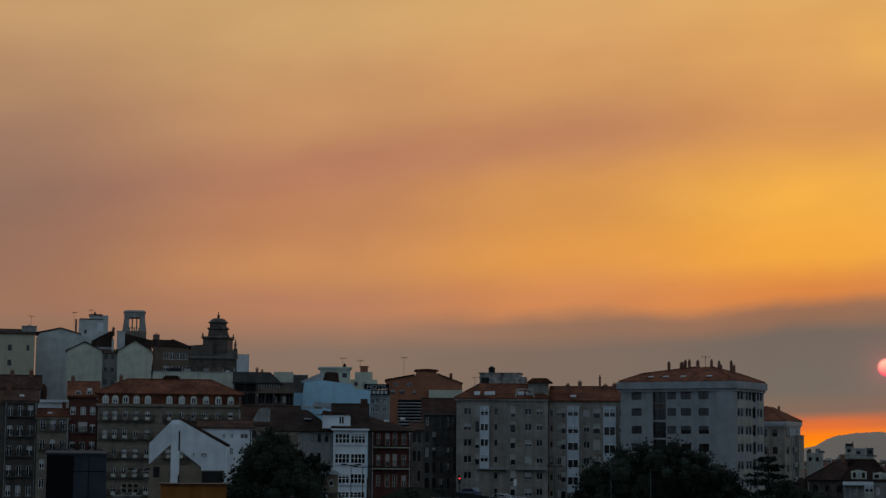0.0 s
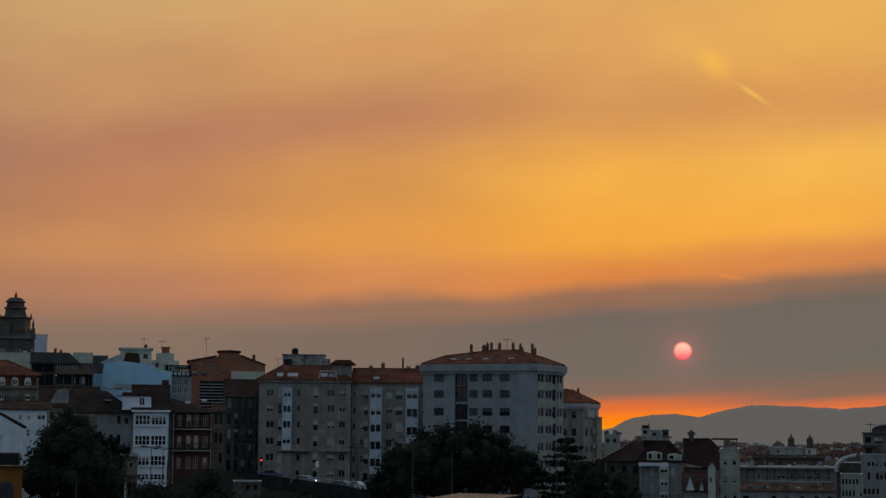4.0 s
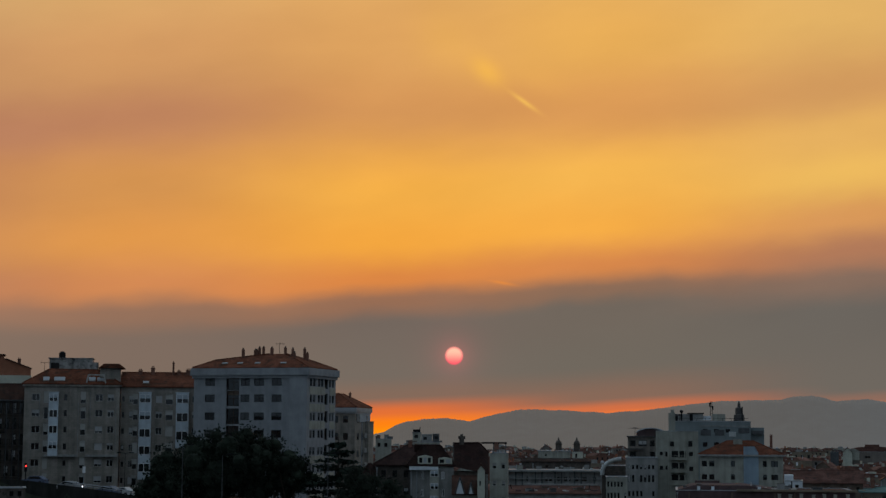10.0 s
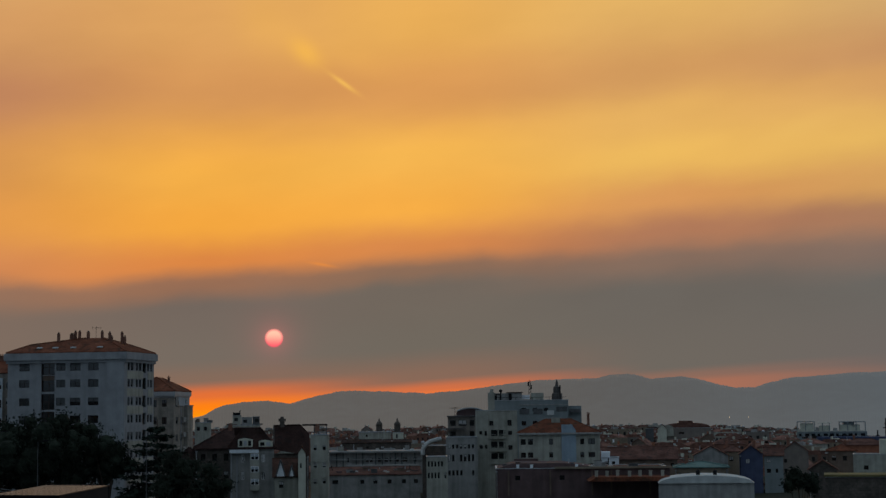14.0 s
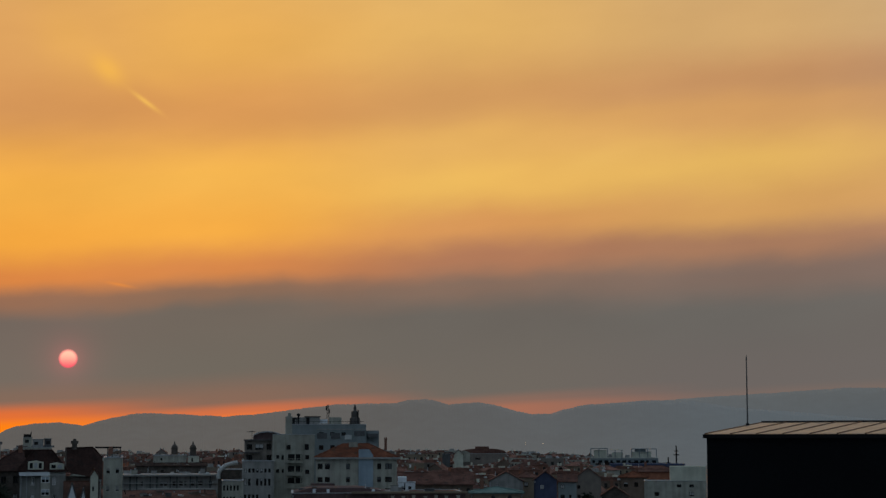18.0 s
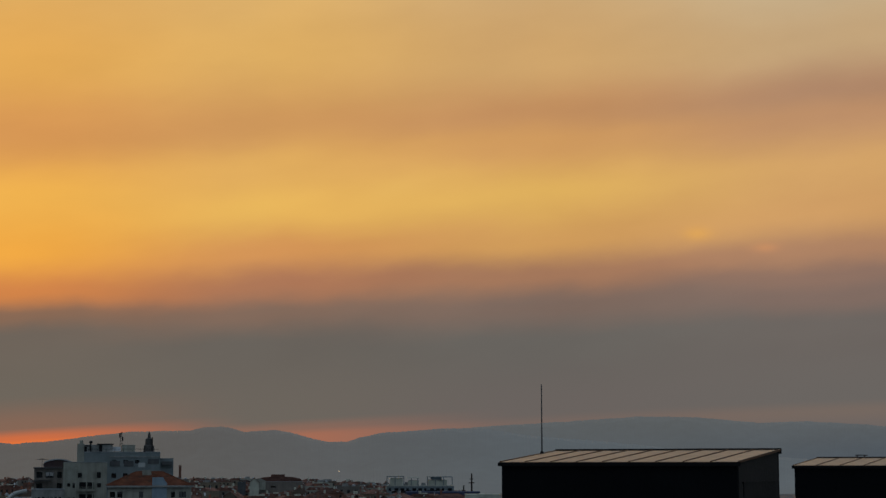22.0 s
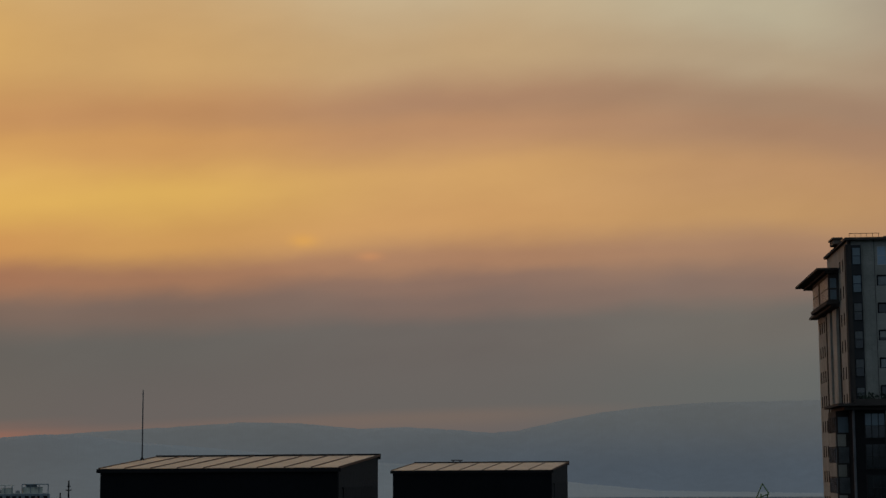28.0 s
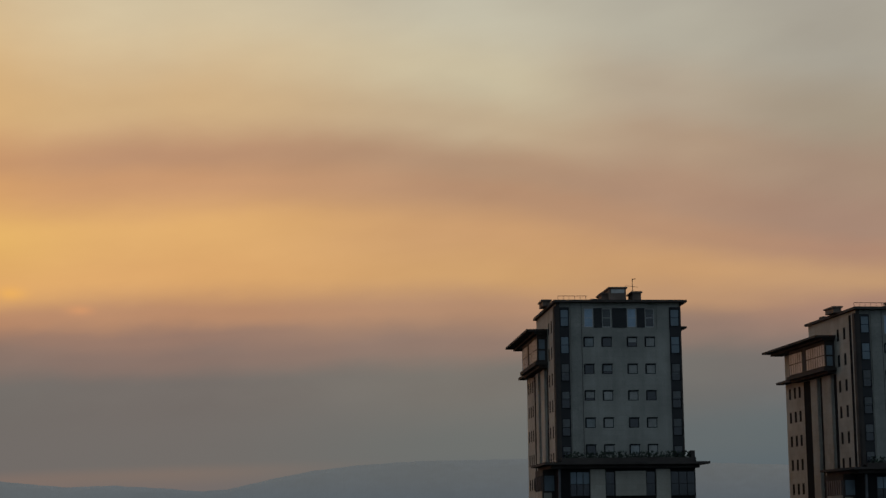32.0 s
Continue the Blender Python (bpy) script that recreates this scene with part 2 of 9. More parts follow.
# ---- materials ----
def material(name, colour, rough=0.85, metal=0.0, vary=0.25, scale=0.5, fine=8.0, bump=0.25, spots=None, spec=0.2, streaks=0.0, courses=None):
    """A weathered surface: large stains, fine grain, relief; streaks run down walls."""
    m = bpy.data.materials.new(name)
    m.use_nodes = True
    t = m.node_tree
    p = t.nodes["Principled BSDF"]
    p.inputs["Roughness"].default_value, p.inputs["Metallic"].default_value = rough, metal
    p.inputs["Specular IOR Level"].default_value = spec
    tc = t.nodes.new("ShaderNodeTexCoord")

    def grain(s, detail, stretch=None):
        n = t.nodes.new("ShaderNodeTexNoise")
        n.inputs["Scale"].default_value, n.inputs["Detail"].default_value = s, detail
        src = tc.outputs["Object"]
        if stretch:
            mp = t.nodes.new("ShaderNodeMapping")
            mp.inputs["Scale"].default_value = stretch
            t.links.new(src, mp.inputs[0])
            src = mp.outputs[0]
        t.links.new(src, n.inputs["Vector"])
        return n.outputs[0]

    def ramp(f, a, b, lo, hi):
        r = t.nodes.new("ShaderNodeMapRange")
        t.links.new(f, r.inputs[0])
        for i, v in enumerate((a, b, lo, hi)):
            r.inputs[i + 1].default_value = v
        return r.outputs[0]

    def times(a, b):
        n = t.nodes.new("ShaderNodeMath")
        n.operation = "MULTIPLY"
        t.links.new(a, n.inputs[0]), t.links.new(b, n.inputs[1])
        return n.outputs[0]

    tone = times(ramp(grain(scale, 6), 0.3, 0.7, 1 - vary, 1 + vary), ramp(grain(fine, 4), 0.3, 0.7, 1 - vary * 0.5, 1 + vary * 0.5))
    if streaks:
        tone = times(tone, ramp(grain(1.0, 5, (1.3, 1.3, 0.06)), 0.42, 0.68, 1.0, 1 - streaks))
    joints = None
    if courses:
        split = t.nodes.new("ShaderNodeSeparateXYZ")
        t.links.new(tc.outputs["Object"], split.inputs[0])
        flat = t.nodes.new("ShaderNodeCombineXYZ")
        t.links.new(split.outputs[0], flat.inputs[0]), t.links.new(split.outputs[2], flat.inputs[1])
        bricks = t.nodes.new("ShaderNodeTexBrick")
        t.links.new(flat.outputs[0], bricks.inputs["Vector"])
        bricks.inputs["Color1"].default_value, bricks.inputs["Color2"].default_value = (1, 1, 1, 1), (1 - courses[2],) * 3 + (1,)
        bricks.inputs["Mortar"].default_value = (1 - 1.6 * courses[2],) * 3 + (1,)
        bricks.inputs["Scale"].default_value, bricks.inputs["Mortar Size"].default_value = 1.0, 0.022
        bricks.inputs["Brick Width"].default_value, bricks.inputs["Row Height"].default_value = courses[0], courses[1]
        tone = times(tone, bricks.outputs["Color"])
        joints = bricks.outputs["Fac"]
    info = t.nodes.new("ShaderNodeObjectInfo")
    tone = times(tone, ramp(info.outputs["Random"], 0, 1, 1 - vary * 0.4, 1 + vary * 0.4))
    base = t.nodes.new("ShaderNodeMix")
    base.data_type, base.blend_type = "RGBA", "MULTIPLY"
    base.inputs[0].default_value = 1.0
    base.inputs[6].default_value = (*colour, 1)
    t.links.new(tone, base.inputs[7])
    colour_out = base.outputs[2]
    if spots:
        over = t.nodes.new("ShaderNodeMix")
        over.data_type = "RGBA"
        t.links.new(ramp(grain(scale * 2.7, 5), 0.52, 0.66, 0, 0.8), over.inputs[0])
        t.links.new(colour_out, over.inputs[6])
        over.inputs[7].default_value = (*spots, 1)
        colour_out = over.outputs[2]
    t.links.new(colour_out, p.inputs["Base Color"])
    if bump:
        b = t.nodes.new("ShaderNodeBump")
        b.inputs["Strength"].default_value, b.inputs["Distance"].default_value = bump, 0.05
        t.links.new(grain(fine, 5), b.inputs["Height"])
        t.links.new(b.outputs[0], p.inputs["Normal"])
    return m


def tile_material(name, colour, moss):
    """Roman roof tiles: rows of ridges running down the slope, with weathered patches."""
    m = material(name, colour, 0.95, vary=0.4, scale=0.35, fine=3.0, spots=moss, spec=0.05)
    t = m.node_tree
    p = t.nodes["Principled BSDF"]
    tc = t.nodes.new("ShaderNodeTexCoord")
    wave = t.nodes.new("ShaderNodeTexWave")
    wave.inputs["Scale"].default_value, wave.inputs["Distortion"].default_value = 1.4, 1.2
    wave.bands_direction = "X"
    t.links.new(tc.outputs["Object"], wave.inputs["Vector"])
    b = t.nodes.new("ShaderNodeBump")
    b.inputs["Strength"].default_value, b.inputs["Distance"].default_value = 0.7, 0.09
    t.links.new(wave.outputs["Fac"], b.inputs["Height"])
    t.links.new(b.outputs[0], p.inputs["Normal"])
    return m


def glow_material(name, colour, strength):
    m = bpy.data.materials.new(name)
    m.use_nodes = True
    p = m.node_tree.nodes["Principled BSDF"]
    p.inputs["Base Color"].default_value = (*colour, 1)
    p.inputs["Emission Color"].default_value, p.inputs["Emission Strength"].default_value = (*colour, 1), strength
    return m


def glass_material(name, tint, rough):
    m = material(name, tint, rough, vary=0.5, scale=0.3, fine=1.0, bump=0.06, spec=0.75)
    return m


GREY = material("grey_blue_render", (0.285, 0.30, 0.318), streaks=0.12, vary=0.16)
CREAM = material("weathered_beige_render", (0.297, 0.274, 0.241), streaks=0.26, vary=0.26, courses=(0.9, 0.42, 0.16))
STONE = material("granite_ashlar", (0.260, 0.220, 0.176), courses=(0.75, 0.42, 0.22), streaks=0.14, vary=0.25, fine=3)
DARKSTONE = material("blackened_granite", (0.119, 0.103, 0.090), courses=(0.8, 0.45, 0.25), streaks=0.14, vary=0.3, fine=2)
WHITE = material("white_paint", (0.70, 0.76, 0.81), streaks=0.06, vary=0.12)
OFFWHITE = material("old_limewash", (0.515, 0.528, 0.445), streaks=0.09, vary=0.16)
STAINED = material("stained_rooftop_concrete", (0.30, 0.30, 0.29), spots=(0.05, 0.05, 0.05), streaks=0.45, vary=0.35)
HILLWHITE = material("greyed_white_party_wall", (0.499, 0.530, 0.529), streaks=0.07, vary=0.16)
DULLBRICK = material("dull_red_render", (0.204, 0.102, 0.074), streaks=0.15, vary=0.2)
DULLGREY = material("dull_grey_render", (0.10, 0.105, 0.11), streaks=0.15, vary=0.25)
TEAL = material("weathered_teal_sheet", (0.10, 0.17, 0.16), 0.8, streaks=0.15, vary=0.2)
MAROON = material("dark_maroon_cladding", (0.120, 0.083, 0.083), 0.9, streaks=0.15, vary=0.2, spec=0.1)
WORNWHITE = material("soot_dulled_white_render", (0.35, 0.355, 0.31), streaks=0.24, vary=0.2)
PALEYELLOW = material("pale_yellow_render", (0.46, 0.44, 0.33), streaks=0.10, vary=0.1)
SHADEPANEL = material("dull_blue_stair_panel", (0.26, 0.34, 0.41), 0.7, vary=0.12, streaks=0.1)
PALEBLUE = material("pale_blue_paint", (0.40, 0.66, 0.84), streaks=0.06, vary=0.12)
RED = material("oxblood_render", (0.109, 0.044, 0.034), courses=(0.6, 0.3, 0.12), streaks=0.12, vary=0.2)
BRICK = material("orange_brown_brick", (0.323, 0.134, 0.081), vary=0.18, fine=5, courses=(0.5, 0.24, 0.15))
BROWN = material("brown_render", (0.150, 0.112, 0.088), streaks=0.10)
TAN = material("ochre_sandstone", (0.22, 0.18, 0.135), vary=0.2)
CONCRETE = material("raw_concrete", (0.292, 0.298, 0.292), streaks=0.2, vary=0.2)
TILE = tile_material("terracotta_tiles", (0.16, 0.06, 0.036), (0.07, 0.042, 0.03))
OLDTILE = tile_material("old_dark_tiles", (0.074, 0.040, 0.031), (0.036, 0.029, 0.025))
DARKTILE = tile_material("soot_dark_tiles", (0.048, 0.032, 0.028), (0.030, 0.026, 0.024))
MIDTILE = tile_material("weathered_brown_tiles", (0.135, 0.070, 0.056), (0.065, 0.044, 0.040))
FARTILE = tile_material("bleached_red_tiles", (0.215, 0.112, 0.088), (0.115, 0.074, 0.064))
DARKMETAL = material("black_steel_cladding", (0.006, 0.007, 0.009), 0.8, vary=0.2, spec=0.08)
TANMETAL = material("sand_coloured_metal_roof", (0.60, 0.355, 0.20), 0.5, 0.0, vary=0.16, scale=0.9, fine=5.0, bump=0.1, spec=0.45)
TANSEAM = material("shadowed_tan_seam", (0.16, 0.085, 0.05), 0.6, vary=0.1, spec=0.2)
BLUESTEEL = material("blue_black_sheet_cladding", (0.040, 0.050, 0.064), 0.75, vary=0.25, spec=0.1, streaks=0.12)
IRON = material("black_iron", (0.012, 0.012, 0.013), 0.6, spec=0.15)
ZINC = material("zinc_sheet", (0.36, 0.39, 0.42), 0.5, 0.3, vary=0.15)
FRAMEWHITE = material("white_window_frame", (0.78, 0.80, 0.82), 0.5, vary=0.05)
OLDFRAME = material("grey_painted_frame", (0.42, 0.42, 0.40), 0.6, vary=0.15)
# dark paint, also laid as flat sheets to colour in shaded recesses and openings
MATTDARK = material("dark_matt_paint_and_shade", (0.016, 0.016, 0.017), 0.95, vary=0.15, spec=0.02)
FRAMEDARK = material("dark_window_frame", (0.022, 0.021, 0.021), 0.6, vary=0.1, spec=0.15)
FRAMEBROWN = material("brown_window_frame", (0.06, 0.036, 0.026), 0.6, vary=0.1, spec=0.15)
GLASS = glass_material("window_glass", (0.010, 0.012, 0.014), 0.08)
BLIND = material("roller_blind", (0.42, 0.43, 0.44), 0.7, vary=0.2)
DIMCOVER = material("dim_pane_cover", (0.20, 0.22, 0.22), 0.8, vary=0.35)
SLATEROOF = material("grey_brown_slate", (0.085, 0.080, 0.078), 0.8, vary=0.25, streaks=0.1)
PALEATTIC = material("pale_blue_attic_cladding", (0.36, 0.41, 0.45), 0.6, streaks=0.15, vary=0.15)
NAVY = material("dark_blue_paint", (0.062, 0.078, 0.140), 0.7, streaks=0.1)
WOOD = material("weathered_orange_timber", (0.25, 0.095, 0.022), vary=0.2)
ASPHALT = material("asphalt", (0.040, 0.041, 0.043), 0.95, vary=0.2, spec=0.1)
EARTH = material("dry_scrub_and_soil", (0.022, 0.025, 0.018), 0.95, vary=0.4, scale=0.05, fine=1.0, spec=0.1)
LEAF = material("dark_green_leaves", (0.024, 0.032, 0.023), 0.9, vary=0.45, scale=0.6, bump=0, spec=0.1)
NEEDLE = material("cedar_needles", (0.021, 0.032, 0.024), 0.9, vary=0.4, bump=0, spec=0.1)
BARK = material("bark", (0.06, 0.048, 0.038), 0.95)
LAMPGLASS = glow_material("lit_lamp", (1.0, 0.72, 0.42), 2.0)
REDLIGHT = glow_material("red_signal_light", (1.0, 0.06, 0.05), 1.6)
HEADLIGHT = glow_material("headlight", (0.95, 0.95, 1.0), 2.5)


# ---- building blocks ----
class Geo:
    """Collects faces for one mesh."""

    def __init__(self):
        self.v, self.f = [], []

    def face(self, *points):
        n = len(self.v)
        self.v += [tuple(p) for p in points]
        self.f.append(tuple(range(n, n + len(points))))
        return self

    def box(self, x0, x1, y0, y1, z0, z1):
        n = len(self.v)
        self.v += [(x, y, z) for z in (z0, z1) for x, y in ((x0, y0), (x1, y0), (x1, y1), (x0, y1))]
        self.f += [tuple(n + i for i in q) for q in ((3, 2, 1, 0), (4, 5, 6, 7), (0, 1, 5, 4), (1, 2, 6, 5), (2, 3, 7, 6), (3, 0, 4, 7))]
        return self

    def tube(self, a, b, r0, r1=None, sides=8):
        """A round bar from a to b, tapering from r0 to r1."""
        r1 = r0 if r1 is None else r1
        a, b = Vector(a), Vector(b)
        w = (b - a).normalized()
        u = w.orthogonal().normalized()
        s = w.cross(u)
        n = len(self.v)
        for p, r in ((a, r0), (b, r1)):
            for i in range(sides):
                c = 2 * math.pi * i / sides
                self.v.append(tuple(p + (u * math.cos(c) + s * math.sin(c)) * r))
        self.f += [(n + i, n + (i + 1) % sides, n + sides + (i + 1) % sides, n + sides + i) for i in range(sides)]
        self.f += [tuple(n + i for i in reversed(range(sides))), tuple(n + sides + i for i in range(sides))]
        return self

    def lathe(self, x, y, rings, sides=12, turn=0.0):
        """A turned body round the upright at x, y: rings of (radius, height)."""
        n = len(self.v)
        for r, z in rings:
            for i in range(sides):
                c = 2 * math.pi * (i + turn) / sides
                self.v.append((x + r * math.cos(c), y + r * math.sin(c), z))
        for k in range(len(rings) - 1):
            for i in range(sides):
                j = (i + 1) % sides
                self.f.append((n + k * sides + i, n + k * sides + j, n + (k + 1) * sides + j, n + (k + 1) * sides + i))
        self.f += [tuple(n + i for i in reversed(range(sides))), tuple(n + (len(rings) - 1) * sides + i for i in range(sides))]
        return self

    def extrude(self, outline, y0, y1):
        """An upright outline in x and z, carried from y0 to y1."""
        n, k = len(self.v), len(outline)
        self.v += [(x, y0, z) for x, z in outline] + [(x, y1, z) for x, z in outline]
        self.f += [tuple(n + i for i in range(k)), tuple(n + k + i for i in reversed(range(k)))]
        self.f += [(n + i, n + k + i, n + k + (i + 1) % k, n + (i + 1) % k) for i in range(k)]
        return self

    def mesh(self, name, mat):
        me = bpy.data.meshes.new(name)
        me.from_pydata(self.v, [], self.f)
        me.materials.append(mat)
        me.update()
        return me


def part(name, geo, mat, parent, label="", m=None):
    me = geo if isinstance(geo, bpy.types.Mesh) else geo.mesh(name, mat)
    ob = new(name, me)
    ob.parent = parent
    if m is not None:
        ob.matrix_basis = m
    return tagged(ob, label)


def thing(name, m, label, category, group="", kind=""):
    ob = new(name)
    ob.matrix_basis = m
    return tagged(ob, label, category, group, kind)


def spot(bearing, dist, z=0.0):
    b = radians(bearing)
    return Vector((dist * math.sin(b), dist * math.cos(b), z))


def height(dist, el):
    return EYE.z + dist * math.tan(radians(el))


class Plot:
    """Where a building stands: its front from bearing b0 (at dist) to bearing b1; turn brings the far end of the front nearer."""

    def __init__(self, b0, b1, dist, turn=0.0):
        self.p = spot(b0, dist)
        h = radians(b0 + 90 + turn)
        ux, uy = math.sin(h), math.cos(h)
        tb = math.tan(radians(b1))
        self.w = (tb * self.p.y - self.p.x) / (ux - tb * uy)
        self.rot, self.dist = -(b0 + turn), dist
        self.k = dist / 3087

    def base(self, z):
        return pose(self.p.x, self.p.y, z, 0, 0, self.rot)


def sighted(p, z0, az, el, y=0.0):
    """Where a plot's upright plane at depth y is met by the line of sight to a bearing and height: along the front, above the base."""
    h = radians(-p.rot + 90)
    along, inward = Vector((math.sin(h), math.cos(h))), Vector((-math.cos(h), math.sin(h)))
    q = p.p.to_2d() + inward * y
    d = Vector((math.sin(radians(az)), math.cos(radians(az))))
    det = along.x * d.y - along.y * d.x
    u = (q.y * d.x - q.x * d.y) / det
    s = (q + along * u).length
    return u, EYE.z + s * math.tan(radians(el)) - z0


def face_pose(side, w, dp):
    return {"front": Matrix.Identity(4), "left": pose(0, dp, 0, 0, 0, -90), "right": pose(w, 0, 0, 0, 0, 90), "back": pose(w, dp, 0, 0, 0, 180)}[side]


def pierced(u0, u1, z0, z1, holes, depth=0.22):
    """A wall face in the plane y = 0 with recessed openings (u0, u1, z0, z1)."""
    g = Geo()
    us = sorted({u0, u1, *[h[0] for h in holes], *[h[1] for h in holes]})
    zs = sorted({z0, z1, *[h[2] for h in holes], *[h[3] for h in holes]})
    us, zs = [u for u in us if u0 <= u <= u1], [z for z in zs if z0 <= z <= z1]
    for za, zb in zip(zs, zs[1:]):
        run = None
        for ua, ub in zip(us, us[1:]):
            um, zm = (ua + ub) / 2, (za + zb) / 2
            if any(h[0] < um < h[1] and h[2] < zm < h[3] for h in holes):
                if run:
                    g.face((run[0], 0, za), (run[1], 0, za), (run[1], 0, zb), (run[0], 0, zb))
                run = None
            else:
                run = (run[0], ub) if run else (ua, ub)
        if run:
            g.face((run[0], 0, za), (run[1], 0, za), (run[1], 0, zb), (run[0], 0, zb))
    for a, b, c, d in holes:
        a, b, c, d = max(a, u0), min(b, u1), max(c, z0), min(d, z1)
        if b <= a or d <= c:
            continue
        g.face((a, 0, c), (a, depth, c), (a, depth, d), (a, 0, d)).face((b, depth, c), (b, 0, c), (b, 0, d), (b, depth, d))
        g.face((a, 0, d), (a, depth, d), (b, depth, d), (b, 0, d)).face((a, depth, c), (a, 0, c), (b, 0, c), (b, depth, c))
    return g


WINDOWS = {}


def plate(us, zs, y0, y1):
    """A lattice in one piece: bars where a step of us or zs is even, gaps between them."""
    g = Geo()
    n, m = len(us), len(zs)
    g.v = [(u, y, z) for y in (y0, y1) for z in zs for u in us]

    def at(i, j, k):
        return k * n * m + j * n + i

    def solid(i, j):
        return 0 <= i < n - 1 and 0 <= j < m - 1 and (i % 2 == 0 or j % 2 == 0)

    for j in range(m - 1):
        for i in range(n - 1):
            if not solid(i, j):
                continue
            g.f.append((at(i, j, 0), at(i + 1, j, 0), at(i + 1, j + 1, 0), at(i, j + 1, 0)))
            g.f.append((at(i, j + 1, 1), at(i + 1, j + 1, 1), at(i + 1, j, 1), at(i, j, 1)))
            for di, dj, a, b in ((-1, 0, (i, j), (i, j + 1)), (1, 0, (i + 1, j + 1), (i + 1, j)), (0, -1, (i + 1, j), (i, j)), (0, 1, (i, j + 1), (i + 1, j + 1))):
                if not solid(i + di, j + dj):
                    g.f.append((at(*a, 0), at(*b, 0), at(*b, 1), at(*a, 1)))
    return g


def window(parent, m, u0, u1, z0, z1, frame_mat, panes=2, blind=0.0, sill=None, bars=0, depth=0.14, blind_mat=None):
    """A window in its opening: frame > glass pane, blind; and a sill."""
    w, h = round(u1 - u0, 2), round(z1 - z0, 2)
    key = (w, h, frame_mat.name, panes, bars)
    if key not in WINDOWS:
        t = 0.07
        us = [0, t] + [q for i in range(1, panes) for q in (w * i / panes - 0.045, w * i / panes + 0.045)] + [w - t, w]
        zs = [0, t] + [q for i in range(1, bars + 1) for q in (h * i / (bars + 1) - 0.03, h * i / (bars + 1) + 0.03)] + [h - t, h]
        g = plate(us, zs, 0, 0.07)
        WINDOWS[key] = (g.mesh("window", frame_mat), Geo().box(t, w - t, 0.035, 0.045, t, h - t).mesh("pane", GLASS))
    frame_mesh, pane_mesh = WINDOWS[key]
    ob = part("window", frame_mesh, None, parent, m=m @ Matrix.Translation((u0, depth, z0)))
    part("pane", pane_mesh, None, ob)
    if blind:
        key = (w, h, round(blind, 1), "blind", (blind_mat or BLIND).name)
        if key not in WINDOWS:
            WINDOWS[key] = Geo().box(0.06, w - 0.06, 0.012, 0.03, h * (1 - key[2]), h - 0.05).mesh("blind", blind_mat or BLIND)
        part("blind", WINDOWS[key], None, ob)
    if sill:
        key = (w, sill.name, "sill")
        if key not in WINDOWS:
            WINDOWS[key] = Geo().box(-0.1, w + 0.1, -0.12 - 0.14, 0.0, -0.12, -0.004).mesh("sill", sill)
        part("sill", WINDOWS[key], None, ob)
    return ob


def balcony(parent, m, u0, u1, z, out=0.9, rail=IRON, slab=STONE, step=0.14, high=1.0):
    """A balcony: slab > railing of upright bars."""
    ob = part("balcony", Geo().box(u0, u1, -out, 0.0, z - 0.16, z), slab, parent, m=m)
    n = max(2, int((u1 - u0) / step))
    us = [q for i in range(n + 1) for q in (u0 + 0.01 + (u1 - u0 - 0.08) * i / n, u0 + 0.06 + (u1 - u0 - 0.08) * i / n)]
    part("railing", plate(us, [z, z + 0.05, z + high - 0.05, z + high], -out + 0.02, -out + 0.05), rail, ob)
    for x in (u0 + 0.02, u1 - 0.06):
        part("end_rail", Geo().box(x, x + 0.03, -out + 0.05, 0, z + high - 0.05, z + high), rail, ob)
    return ob


def hip_roof(parent, w, dp, z, rise, mat, over=0.4, inset=None, name="roof"):
    """A hipped roof slab with eaves."""
    a, b, c, d = -over, w + over, -over, dp + over
    i = min(inset if inset is not None else min(w, dp) / 2, w * 0.48)
    j = min(i, dp / 2)
    g = Geo()
    for q in (0.0, 0.18):
        low = [(a, c, z + q), (b, c, z + q), (b, d, z + q), (a, d, z + q)]
        top = [(i, j, z + rise + q), (w - i, j, z + rise + q), (w - i, dp - j, z + rise + q), (i, dp - j, z + rise + q)]
        if q:
            for k in range(4):
                g.face(low[k], low[(k + 1) % 4], top[(k + 1) % 4], top[k])
            g.face(*top)
    for k in range(4):
        p0, p1 = low[k], low[(k + 1) % 4]
        g.face((p0[0], p0[1], z), (p1[0], p1[1], z), p1, p0)
    g.face((a, d, z), (b, d, z), (b, c, z), (a, c, z))
    roof = part(name, g, mat, parent)
    for a, b in [(low[k], top[k]) for k in range(4)] + [(top[0], top[1])]:
        if (Vector(a) - Vector(b)).length > 0.3:
            part("ridge_cap", Geo().tube(a, b, 0.13, sides=6), mat, roof)
    return roof


def gable_roof(parent, w, dp, z, rise, mat, along="x", over=0.35, ridge=0.5, drop=0.0):
    """A pitched roof; along: the way the ridge runs; ridge: where it lies across."""
    t = 0.18
    g = Geo()
    span = w if along == "y" else dp
    r = span * ridge
    sect = [(-over, z - over * rise / r), (r, z + rise), (span + over, z - over * rise / (span - r) + drop), (span + over, z - over * rise / (span - r) + t + drop), (r, z + rise + t), (-over, z - over * rise / r + t)]
    if along == "y":
        g.extrude(sect, -over, dp + over)
    else:
        h = Geo().extrude(sect, -over, w + over)
        g.v, g.f = [(y, x, zz) for x, y, zz in h.v], [tuple(reversed(f)) for f in h.f]
    roof = part("roof", g, mat, parent)
    cap = Geo()
    cap.tube((r, -over, z + rise + t), (r, dp + over, z + rise + t), 0.13, sides=6) if along == "y" else cap.tube((-over, r, z + rise + t), (w + over, r, z + rise + t), 0.13, sides=6)
    part("ridge_cap", cap, mat, roof)
    return roof


